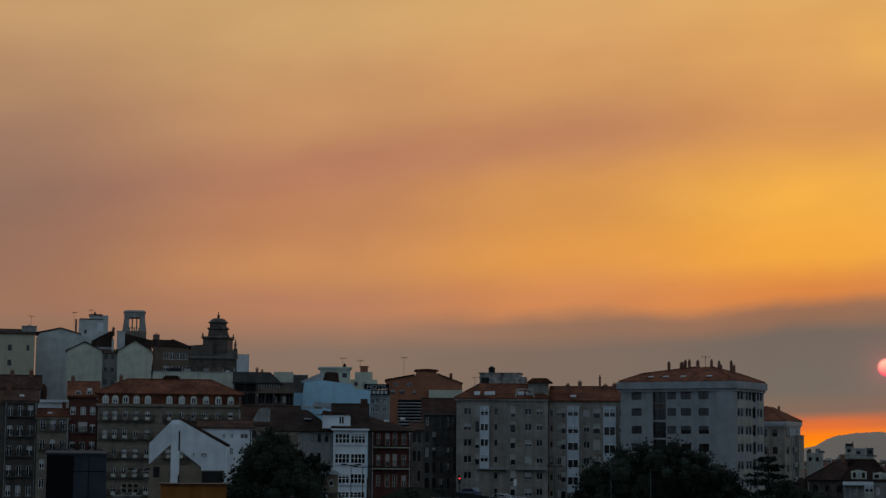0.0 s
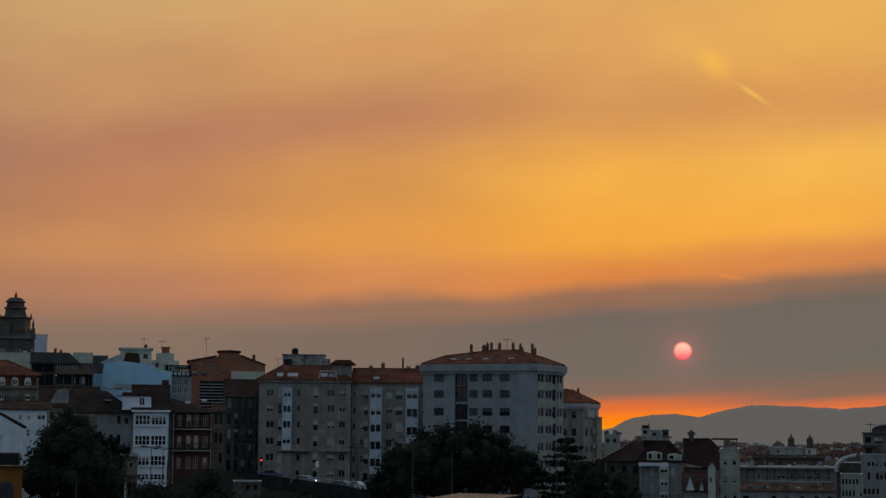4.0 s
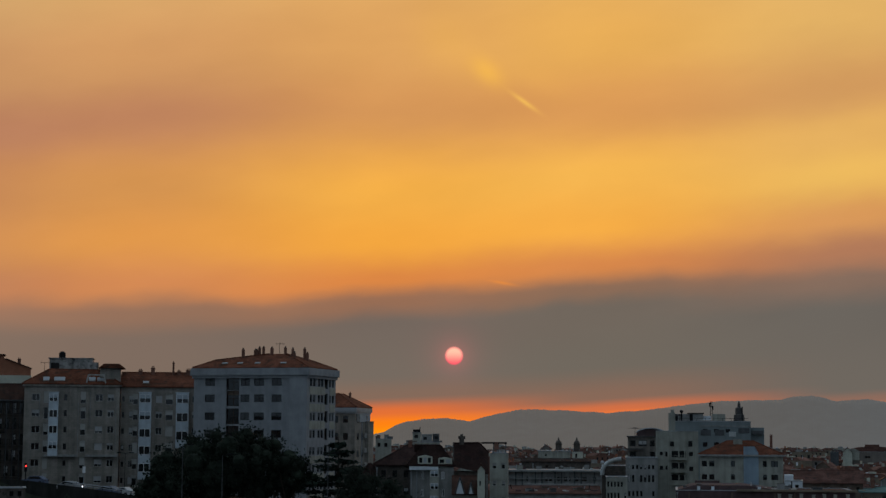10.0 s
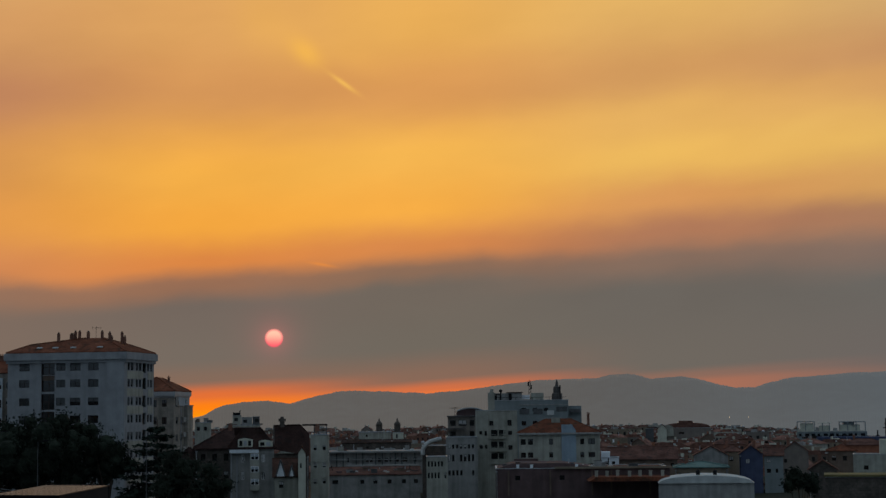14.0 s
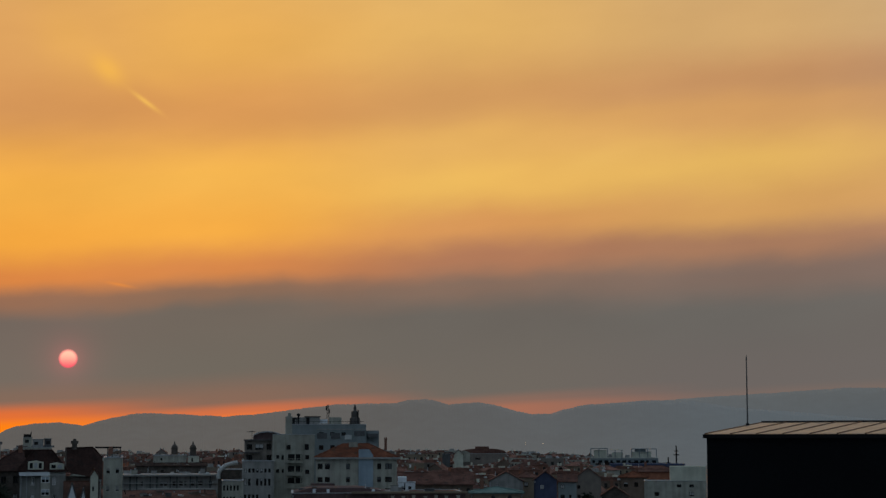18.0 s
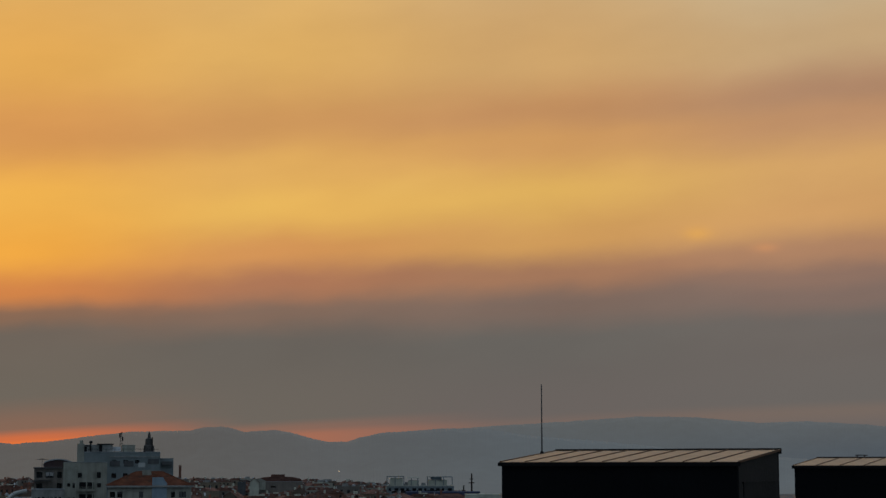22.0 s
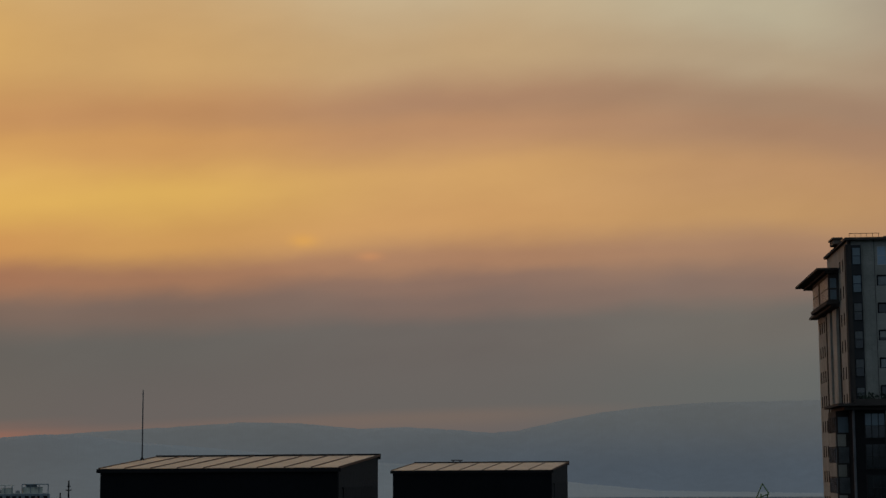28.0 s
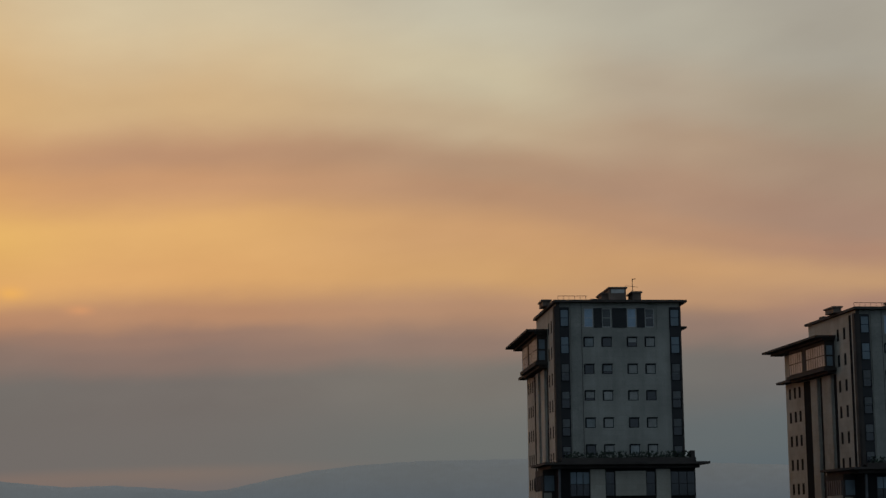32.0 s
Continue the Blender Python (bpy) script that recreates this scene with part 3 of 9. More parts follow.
def flat_roof(parent, w, dp, z, mat, parapet=0.5, cap=ZINC):
    roof = part("roof", Geo().box(0.25, w - 0.25, 0.25, dp - 0.25, z - 0.3, z - 0.02), mat, parent)
    g = Geo().box(-0.08, w + 0.08, -0.08, 0.3, z, z + 0.12).box(-0.08, w + 0.08, dp - 0.3, dp + 0.08, z, z + 0.12)
    g.box(-0.08, 0.3, 0.3, dp - 0.3, z, z + 0.12).box(w - 0.3, w + 0.08, 0.3, dp - 0.3, z, z + 0.12)
    part("coping", g, cap, roof)
    return roof


def chimney(parent, x, y, z, h, w=0.7, d=0.5, mat=DULLBRICK, pots=2):
    ob = part("chimney", Geo().box(x - w / 2, x + w / 2, y - d / 2, y + d / 2, z, z + h).box(x - w / 2 - 0.08, x + w / 2 + 0.08, y - d / 2 - 0.08, y + d / 2 + 0.08, z + h, z + h + 0.12), mat, parent)
    g = Geo()
    for i in range(pots):
        g.tube((x + (i - (pots - 1) / 2) * 0.3, y, z + h + 0.12), (x + (i - (pots - 1) / 2) * 0.3, y, z + h + 0.45), 0.1, sides=6)
    part("chimney_pot", g, mat, ob)
    return ob


def antenna(p, h, label="thin television aerial on a roof", arms=5, rot=0.0):
    ob = thing("tv_antenna", Matrix.Translation(p) @ pose(0, 0, 0, 0, 0, rot), label, "antenna", "television aerials on the roofs")
    part("mast", Geo().tube((0, 0, 0), (0, 0, h), 0.035, sides=6), IRON, ob)
    part("boom", Geo().tube((-0.7, 0, h - 0.15), (0.9, 0, h - 0.15), 0.03, sides=6), IRON, ob)
    g = Geo()
    for i in range(arms):
        x = -0.6 + 1.4 * i / max(1, arms - 1)
        g.tube((x, -0.35, h - 0.15), (x, 0.35, h - 0.15), 0.025, sides=5)
        g.tube((x, 0, h - 0.4), (x, 0, h + 0.1), 0.02, sides=5)
    part("elements", g, IRON, ob)
    return ob


# ---- the ground: terrace, slopes, town plateau, bay ----
AZS = (-180, -60, -25, -10, 0, 12, 24, 34, 45, 60, 90, 180)
RADII = (0, 26, 32, 60, 110, 220, 300, 350, 420, 520, 800, 1200, 1600, 1900, 2400, 5600)
LAND = {
    -180: (57.9, 58, 57, 56, 56, 56, 57, 58, 60, 62, 66, 70, 74, 80, 90, 120),
    -60: (57.9, 58, 57, 56, 56, 56, 57, 58, 64, 70, 80, 90, 95, 100, 110, 130),
    -25: (57.9, 58, 56, 53, 50, 47, 47, 52, 66, 74, 80, 84, 80, 80, 80, 90),
    -10: (57.9, 58, 56, 53, 50, 47, 47, 52, 68, 72, 70, 60, 50, 40, 20, -5),
    0: (57.9, 58, 55, 52, 49, 46, 47, 50, 58, 60, 50, 40, 30, 10, -5, -5),
    12: (57.9, 58, 55, 51, 46, 42, 42, 42, 42, 41, 38, 34, 20, -3, -5, -5),
    24: (57.9, 58, 55, 51, 46, 42, 40, 40, 40, 40, 42, 34, 15, -4, -5, -5),
    34: (57.9, 58, 55, 52, 48, 42, 40, 40, 40, 39, 36, 12, -4, -4, -5, -5),
    45: (57.9, 58, 57, 56, 56, 44, 38, 34, 28, 20, -4, -5, -5, -5, -5, -5),
    60: (57.9, 58, 57, 56, 54, 48, 42, 36, 30, 20, -4, -5, -5, -5, -5, -5),
    90: (57.9, 58, 57, 56, 55, 52, 50, 46, 40, 30, 10, -4, -5, -5, -5, -5),
    180: (57.9, 58, 57, 56, 56, 56, 57, 58, 60, 62, 66, 70, 74, 80, 90, 120),
}


def land(bearing, dist):
    """The height of the ground."""
    b = (bearing + 180) % 360 - 180
    i = max(k for k in range(len(AZS) - 1) if AZS[k] <= b)
    f = (b - AZS[i]) / (AZS[i + 1] - AZS[i])
    f = f * f * (3 - 2 * f)
    lo, hi = (float(np.interp(dist, RADII, LAND[AZS[k]])) for k in (i, i + 1))
    return lo * (1 - f) + hi * f


def make_ground():
    rings = [0.0] + [3 * 1.075 ** k for k in range(104)]
    n = 150
    v, f = [(0, 0, 57.9)], []
    for r in rings[1:]:
        for i in range(n):
            b = -180 + 360 * i / n
            p = spot(b, r)
            bump = noise.noise(Vector((p.x / 40, p.y / 40, 0))) * min(2.0, r / 200) if r > 40 else 0
            v.append((p.x, p.y, land(b, r) + bump))
    for i in range(n):
        f.append((0, 1 + (i + 1) % n, 1 + i))
    for k in range(len(rings) - 2):
        for i in range(n):
            a, b = 1 + k * n + i, 1 + k * n + (i + 1) % n
            f.append((a, b, b + n, a + n))
    me = bpy.data.meshes.new("ground")
    me.from_pydata(v, [], f)
    me.materials.append(EARTH)
    tagged(new("ground", me), "sloping town ground of dark scrub and soil", "ground", kind="structure")


make_ground()
WATER = material("bay_water", (0.05, 0.065, 0.08), 0.55, vary=0.1, scale=0.002, fine=0.02, bump=0.1)
tagged(new("water", Geo().face((-1500, 300, 0), (5200, 300, 0), (5200, 5600, 0), (-1500, 5600, 0)).mesh("water", WATER)), "calm grey water of the bay under smoke", "water", kind="structure")

# far shore hills, their smoke haze painted in as emission
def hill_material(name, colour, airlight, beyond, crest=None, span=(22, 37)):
    """Hillside with the smoke's airlight painted on as emission, warm towards the sunset and bluer away from it."""
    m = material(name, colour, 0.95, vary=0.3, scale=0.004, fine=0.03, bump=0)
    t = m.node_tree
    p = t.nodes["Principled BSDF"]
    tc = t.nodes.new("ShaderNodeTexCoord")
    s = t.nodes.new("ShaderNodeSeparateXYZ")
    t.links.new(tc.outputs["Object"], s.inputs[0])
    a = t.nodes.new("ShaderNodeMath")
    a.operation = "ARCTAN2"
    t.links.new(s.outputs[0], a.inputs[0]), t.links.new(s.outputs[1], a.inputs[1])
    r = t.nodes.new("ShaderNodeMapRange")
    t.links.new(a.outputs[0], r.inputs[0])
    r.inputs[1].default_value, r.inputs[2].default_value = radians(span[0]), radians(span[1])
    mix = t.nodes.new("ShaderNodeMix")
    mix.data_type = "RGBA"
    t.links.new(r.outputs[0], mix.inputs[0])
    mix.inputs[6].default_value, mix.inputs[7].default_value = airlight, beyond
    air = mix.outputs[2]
    # the painted haze also shifts in colour with height, up to the crest
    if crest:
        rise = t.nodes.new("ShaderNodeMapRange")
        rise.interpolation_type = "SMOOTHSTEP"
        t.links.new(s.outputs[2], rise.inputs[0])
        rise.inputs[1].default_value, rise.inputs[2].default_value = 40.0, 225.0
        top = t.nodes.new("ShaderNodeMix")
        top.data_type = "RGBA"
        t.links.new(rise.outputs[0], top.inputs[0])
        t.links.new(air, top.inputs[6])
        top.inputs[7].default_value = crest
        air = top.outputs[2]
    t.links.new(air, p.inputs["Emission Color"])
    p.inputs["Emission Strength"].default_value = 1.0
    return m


def ridge(name, label, dist, line, mat, rough, thick=500):
    """A range of hills: a crest over bearings, sloping down on both sides."""
    b0, b1 = line[0][0], line[-1][0]
    n = int((b1 - b0) / 0.02)
    v, f = [], []
    for i in range(n + 1):
        b = b0 + (b1 - b0) * i / n
        el = float(np.interp(b, [q[0] for q in line], [q[1] for q in line]))
        el += rough * (noise.noise(Vector((b * 2.2, dist, 0))) * 0.5 + noise.noise(Vector((b * 9, dist, 3))) * 0.22 + abs(noise.noise(Vector((b * 26, dist, 7)))) * 0.7 + noise.noise(Vector((b * 70, dist, 9))) * 0.35)
        top = height(dist, el)
        for k, (off, share) in enumerate(((-thick, -0.02), (-thick * 0.6, 0.25), (-thick * 0.3, 0.62), (-thick * 0.1, 0.92), (0, 1.0), (thick * 0.5, 0.0))):
            wob = noise.noise(Vector((b * 1.7, k * 3.1, dist))) * 0.07 if 0 < k < 4 else 0
            v.append(tuple(spot(b, dist + off, max(-4, top * (share + wob)) if k < 5 else -4)))
    for i in range(n):
        for k in range(5):
            a = i * 6 + k
            f.append((a, a + 6, a + 7, a + 1))
    me = bpy.data.meshes.new(name)
    me.from_pydata(v, [], f)
    me.materials.append(mat)
    for poly in me.polygons:
        poly.use_smooth = True
    tagged(new(name, me), label, "hills", kind="structure")


HILL_NEAR = hill_material("hillside_painted_haze", (0.04, 0.045, 0.045), lin(88, 83, 78), lin(81, 87, 91))
HILL_FAR = hill_material("far_hillside_painted_haze", (0.04, 0.045, 0.05), lin(82, 86, 88), lin(69, 77, 85), lin(87, 89, 88), (38, 49))
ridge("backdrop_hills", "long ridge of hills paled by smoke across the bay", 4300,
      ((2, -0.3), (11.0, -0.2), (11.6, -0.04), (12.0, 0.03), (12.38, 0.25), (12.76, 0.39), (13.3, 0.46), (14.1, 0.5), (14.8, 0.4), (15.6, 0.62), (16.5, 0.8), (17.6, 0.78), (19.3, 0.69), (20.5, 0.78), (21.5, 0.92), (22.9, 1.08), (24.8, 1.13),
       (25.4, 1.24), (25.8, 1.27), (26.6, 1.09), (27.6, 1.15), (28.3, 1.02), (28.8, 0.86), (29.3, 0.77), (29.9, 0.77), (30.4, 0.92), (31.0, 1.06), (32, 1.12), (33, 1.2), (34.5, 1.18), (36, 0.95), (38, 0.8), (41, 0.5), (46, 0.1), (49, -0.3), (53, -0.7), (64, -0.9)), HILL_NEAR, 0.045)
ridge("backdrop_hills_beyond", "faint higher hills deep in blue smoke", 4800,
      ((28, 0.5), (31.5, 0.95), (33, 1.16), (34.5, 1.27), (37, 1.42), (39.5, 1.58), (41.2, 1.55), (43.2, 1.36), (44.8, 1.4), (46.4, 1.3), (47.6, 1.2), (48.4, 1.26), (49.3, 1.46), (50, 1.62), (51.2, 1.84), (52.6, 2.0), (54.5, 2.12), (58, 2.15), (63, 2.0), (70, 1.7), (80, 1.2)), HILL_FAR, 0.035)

# ---- buildings ----
PICK = random.Random(7)


def style(frame_mat=FRAMEWHITE, panes=2, sill=None, bars=0, blinds=0.45, depth=0.14, blind_mat=None):
    return dict(frame_mat=frame_mat, panes=panes, sill=sill, bars=bars, blinds=blinds, depth=depth, blind_mat=blind_mat)


def fenestrate(ob, mat, m, span, z1, wins, st, z0=0.0):
    """One wall face with its windows; wins: (centre, sill height, width, height[, own style])."""
    if st.get("blind_mat") is None and st["frame_mat"] is FRAMEDARK:
        wins = [q for q in wins if PICK.random() > 0.14]
    holes = [(c - w / 2, c + w / 2, z, z + h) for c, z, w, h, *_ in wins if z > z0 + 0.2 and z + h < z1]
    part("wall", pierced(0, span, z0, z1, holes), mat, ob, m=m)
    for c, z, w, h, *own in wins:
        if not (z > z0 + 0.2 and z + h < z1):
            continue
        s = dict(own[0] if own else st)
        share = s.pop("blinds")
        blind = PICK.choice((0.3, 0.5, 0.7, 1.0)) if PICK.random() < share else 0.0
        window(ob, m, c - w / 2, c + w / 2, z, z + h, blind=blind, **s)


def rows_of(cols, rows, z1, k, kz=None):
    """Windows on a lattice: cols (centre, width) from the corner and rows (middle, height) below the eaves, in modules of k metres."""
    kz = kz or k
    out = []
    for r, h in rows:
        for c in cols:
            x, w, *more = c
            hh = more[0] if more and not isinstance(more[0], dict) else h
            own = [q for q in more if isinstance(q, dict)]
            out.append((x * k, z1 - (r + hh / 2) * kz, w * k, hh * kz, *own))
    return out


# blind sheets in the bays take this colour for sky reflected in the glass
BAYSKY = material("bay_glass_sky_reflection", (0.36, 0.42, 0.47), 0.6, vary=0.2)
BAYWHITE = material("dulled_white_bay_panels", (0.52, 0.60, 0.66), 0.6, streaks=0.15, vary=0.15)


def fittings(ob, w, z1, near):
    """Rain pipes with hoppers on a front."""
    if w < 4.5 or not near:
        return
    rnd = random.Random(int(w * 1000 + z1 * 77))
    for u in ((0.22,), (w - 0.22,), (0.22, w - 0.22))[rnd.randrange(3)]:
        pipe = part("rain_pipe", Geo().tube((u, -0.12, 0), (u, -0.12, z1 - 0.7), 0.07, sides=6), rnd.choice((ZINC, IRON, CONCRETE)), ob)
        part("hopper", Geo().lathe(u, -0.14, ((0.08, z1 - 0.7), (0.17, z1 - 0.4), (0.18, z1 - 0.3)), 6), ZINC, pipe)


def building(name, label, b0, b1, dist, turn, dp, el, z0, mat, mods=0, cols=(), rows=(), st=None, right=(), left=(), rrows=None, lrows=None, category="house", group="", skip=("back",)):
    """A house or block: walls with windows on the faces that show. Returns it with its plot, eaves height and module."""
    p = Plot(b0, b1, dist, turn)
    z1 = height(dist, el) - z0
    ob = thing(name, p.base(z0), label, category, group)
    k = p.w / mods if mods else p.k
    st = st or style()
    fenestrate(ob, mat, Matrix.Identity(4), p.w, z1, rows_of(cols, rows, z1, k, p.k), st)
    fenestrate(ob, mat, face_pose("right", p.w, dp), dp, z1, rows_of(right, rrows or rows, z1, dp / 100, p.k), st)
    fenestrate(ob, mat, face_pose("left", p.w, dp), dp, z1, rows_of(left, lrows or rows, z1, dp / 100, p.k), st)
    part("wall", pierced(0, p.w, 0, z1, []), mat, ob, m=face_pose("back", p.w, dp))
    if rows and cols:
        fittings(ob, p.w, z1, dist < 350 and category != "apartment building")
    return ob, p, z1, k


def band(ob, p, dp, z, h, out, mat, name="cornice"):
    """A moulding that runs right round the building."""
    w = p.w
    for label, o, lo, hi in ((name, out, z, z + h), ("fillet", out * 0.5, z - h * 0.4, z - 0.003)):
        g = Geo()
        for zz in (lo, hi):
            g.v += [(-o, -o, zz), (w + o, -o, zz), (w + o, dp + o, zz), (-o, dp + o, zz), (0, 0, zz), (w, 0, zz), (w, dp, zz), (0, dp, zz)]
        for i in range(4):
            j = (i + 1) % 4
            g.f += [(i, j, 8 + j, 8 + i), (8 + i, 8 + j, 12 + j, 12 + i), (j, i, 4 + i, 4 + j)]
        part(label, g, mat, ob)


def bay(ob, u0, u1, z0, z1, storeys, mat=BAYWHITE, out=0.8, st=None):
    """A glazed bay running up a facade: box > windows, one a storey."""
    h = (z1 - z0) / storeys
    body = part("bay_window", Geo().box(u0, u1, -out, 0, z0, z1).box(u0 - 0.08, u1 + 0.08, -out - 0.08, 0, z1, z1 + 0.15), mat, ob)
    for i in range(storeys):
        s = dict(st or style(FRAMEWHITE, 2, blinds=0.65, blind_mat=BAYSKY))
        share = s.pop("blinds")
        s["depth"] = -out - 0.07
        window(body, Matrix.Identity(4), u0 + 0.1, u1 - 0.1, z0 + h * i + h * 0.44, z0 + h * i + h * 0.92, blind=0.5 if PICK.random() < share else 0, **s)


def skylight(ob, x, y, z, pitch, w=1.1, h=0.9):
    m = pose(x, y, z, pitch, 0, 0)
    s = part("skylight", Geo().box(-w / 2, w / 2, 0, h, 0, 0.12), OLDFRAME, ob, m=m)
    part("pane", Geo().box(-w / 2 + 0.08, w / 2 - 0.08, 0.08, h - 0.08, 0.12, 0.13), ZINC, s)


def roof_clutter(ob, x0, x1, y0, y1, z, n, seed):
    """Small plant, tanks, huts and pipes standing on a flat roof."""
    rnd = random.Random(seed)
    for i in range(n):
        x, y, kind = rnd.uniform(x0, x1), rnd.uniform(y0, y1), rnd.random()
        if kind < 0.4:
            a, b, h = rnd.uniform(0.5, 1.6), rnd.uniform(0.5, 1.2), rnd.uniform(0.4, 1.2)
            unit = part("roof_unit", Geo().box(x, x + a, y, y + b, z, z + h), rnd.choice((CONCRETE, DULLGREY, BROWN, WORNWHITE)), ob)
            part("unit_lid", Geo().box(x - 0.08, x + a + 0.08, y - 0.08, y + b + 0.08, z + h, z + h + 0.08), DULLGREY, unit)
        elif kind < 0.6:
            part("vent_pipe", Geo().tube((x, y, z), (x, y, z + rnd.uniform(0.7, 1.7)), 0.1, sides=6), rnd.choice((IRON, ZINC)), ob)
        elif kind < 0.8:
            part("roof_light", Geo().extrude([(x, z), (x + 1.1, z), (x + 0.9, z + 0.45), (x + 0.2, z + 0.45)], y, y + 1.4), rnd.choice((OLDFRAME, HILLWHITE)), ob)
        else:
            w = rnd.uniform(1.2, 3.0)
            part("parapet_stub", Geo().box(x, x + w, y, y + 0.2, z, z + rnd.uniform(0.4, 0.9)), rnd.choice((CONCRETE, MAROON, BROWN)), ob)


# the grey apartment block with the hip roof
DARKWIN = style(FRAMEDARK, 2, blinds=0.55, blind_mat=DULLGREY)
RECESS = style(FRAMEBROWN, 2, bars=1, blinds=0.5, depth=0.45, blind_mat=BROWN)
SEVEN = ((24, 13), (52, 13), (83, 13), (113, 13), (142, 13), (172, 13), (202, 13), (232, 13))
ob, p, z1, k = building("apartment_block", "grey-blue rendered apartment block with a terracotta hip roof", 5.83, 9.50, 313, 25, 14, 2.06, 42, GREY, 202,
                        ((29, 18), (70, 23, 27, RECESS), (92, 16), (117, 18), (148, 18)), SEVEN, DARKWIN, ((13, 8), (24, 8), (41, 8), (52, 8), (66, 12, 20, RECESS), (80, 7), (91, 7)), category="apartment building")
band(ob, p, 14, z1 - 1.25, 1.25, 0.55, GREY)
w = p.w
rings = [[(-0.25, -0.25, z1), (w + 0.25, -0.25, z1), (w + 0.25, 14.25, z1), (-0.25, 14.25, z1)], [(-0.25, -0.25, z1 + 0.16), (w + 0.25, -0.25, z1 + 0.16), (w + 0.25, 14.25, z1 + 0.16), (-0.25, 14.25, z1 + 0.16)],
         [(2.9, 2.9, z1 + 1.6), (w - 3.2, 2.9, z1 + 1.6), (w - 3.2, 11.1, z1 + 1.6), (2.9, 11.1, z1 + 1.6)], [(w * 0.54, 6.6, z1 + 2.8), (w * 0.68, 6.6, z1 + 2.8), (w * 0.68, 7.4, z1 + 2.8), (w * 0.54, 7.4, z1 + 2.8)]]
g = Geo().face(*reversed(rings[0]))
for lo, hi in zip(rings, rings[1:]):
    for i in range(4):
        g.face(lo[i], lo[(i + 1) % 4], hi[(i + 1) % 4], hi[i])
roof = part("roof", g.face(*rings[3]), TILE, ob)
for lo, hi in zip(rings[1:], rings[2:]):
    for i in range(4):
        part("ridge_cap", Geo().tube(lo[i], hi[i], 0.13, sides=6), TILE, roof)
# chimney stacks of uneven height, set back on the roof
for az, top, y, wide in ((7.40, 2.68, 4.5, 0.55), (7.82, 2.66, 6.0, 0.9), (7.93, 2.74, 6.4, 0.5), (8.06, 2.75, 6.8, 0.5), (8.33, 2.73, 5.8, 0.6), (8.77, 2.75, 6.2, 0.5), (9.01, 2.71, 6.4, 0.5), (9.07, 2.59, 5.6, 0.45), (9.40, 2.72, 7.6, 0.5), (9.49, 2.58, 7.4, 0.45)):
    u, z = sighted(p, 42, az, top, y)
    stack = part("chimney", Geo().box(u - wide * 0.4, u + wide * 0.4, y - 0.2, y + 0.2, z1 + 0.9, z + 0.1), DULLBRICK, ob)
    part("chimney_pot", Geo().tube((u, y, z + 0.1), (u, y, z + 0.35), wide * 0.3, sides=6), BROWN, stack)
for i in range(8):
    if i != 3:
        z = z1 - (24 + 13 * 0.5 + 29.7 * i + 1) * p.k
        part("spandrel", Geo().box(1.0, 8.6, -0.05, 0, z - 1.35, z).box(11.0, 13.5, -0.05, 0, z - 1.35, z), WORNWHITE, ob, m=face_pose("right", p.w, 14))
part("corner_joint", Geo().box(-0.04, 0.0, 0, 0.35, 0, z1 - 1.7), CONCRETE, ob, m=face_pose("right", p.w, 14))
for x in (5.4, 8.3, 11.6, 16.5):
    skylight(ob, x, 0.9, z1 + 0.8, 25, 1.0, 0.45)
for u, w in ((17.2 * p.w / 20.2, 2.6),):
    part("pilaster", Geo().box(u, p.w, -0.25, 0.0, 0, z1 - 1.7), GREY, ob)
antenna(ob.matrix_basis @ Vector((p.w * 0.62, 7, z1 + 2.75)), 2.0, arms=3)

# the long beige block beside it, in two stepped parts
PALE = style(OLDFRAME, 2, blinds=0.6)
SLIM = style(OLDFRAME, 1, blinds=0.9, blind_mat=OLDFRAME)
TINY = style(FRAMEDARK, 1, blinds=0.1)
SIX = ((22, 12), (49, 12), (77, 12), (106, 12), (134, 12), (162, 12), (190, 12))
ob, p, z1, k = building("apartment_block", "weathered beige apartment block with glazed white bays", 0.48, 3.47, 325, 4, 14, 1.50, 42, CREAM, 162,
                        ((20, 14), (37, 8, 20, SLIM), (70, 5, 10, TINY), (100, 9, 20, SLIM), (127, 13), (147, 11)), SIX, PALE, category="apartment building")
band(ob, p, 14, z1 - 0.3, 0.3, 0.35, CREAM)
bay(ob, 42 * k, 58 * k, z1 - 122 * p.k, z1 - 14 * p.k, 4)
hip_roof(ob, p.w, 14, z1, 2.7, TILE, over=0.45, inset=4)
for u, w in ((36, 1.1), (54, 1.0), (63, 1.0), (114, 1.2), (129, 1.3)):
    skylight(ob, u * k, 0.3, z1 + 0.66, 31, w, 1.3)
part("dormer_frame", Geo().extrude([(103 * k, z1 + 0.1), (105 * k, z1 + 0.1), (109 * k, z1 + 1.7), (133 * k, z1 + 1.7), (137 * k, z1 + 0.1), (139 * k, z1 + 0.1), (135 * k, z1 + 1.9), (107 * k, z1 + 1.9)], -0.2, 0.3), OLDFRAME, ob)
for u, r0, r1 in ((26, 15, 62), (92, 30, 120), (112, 12, 70), (156, 20, 126)):
    part("rain_pipe", Geo().tube((u * k, -0.1, z1 - r1 * p.k), (u * k, -0.1, z1 - r0 * p.k), 0.06, sides=6), CONCRETE, ob)
part("recess_pilaster", Geo().box(77 * k, 79 * k, -0.2, 0, z1 - 12.6, z1 - 0.4).box(106 * k, 108 * k, -0.2, 0, z1 - 12.6, z1 - 0.4), CREAM, ob)
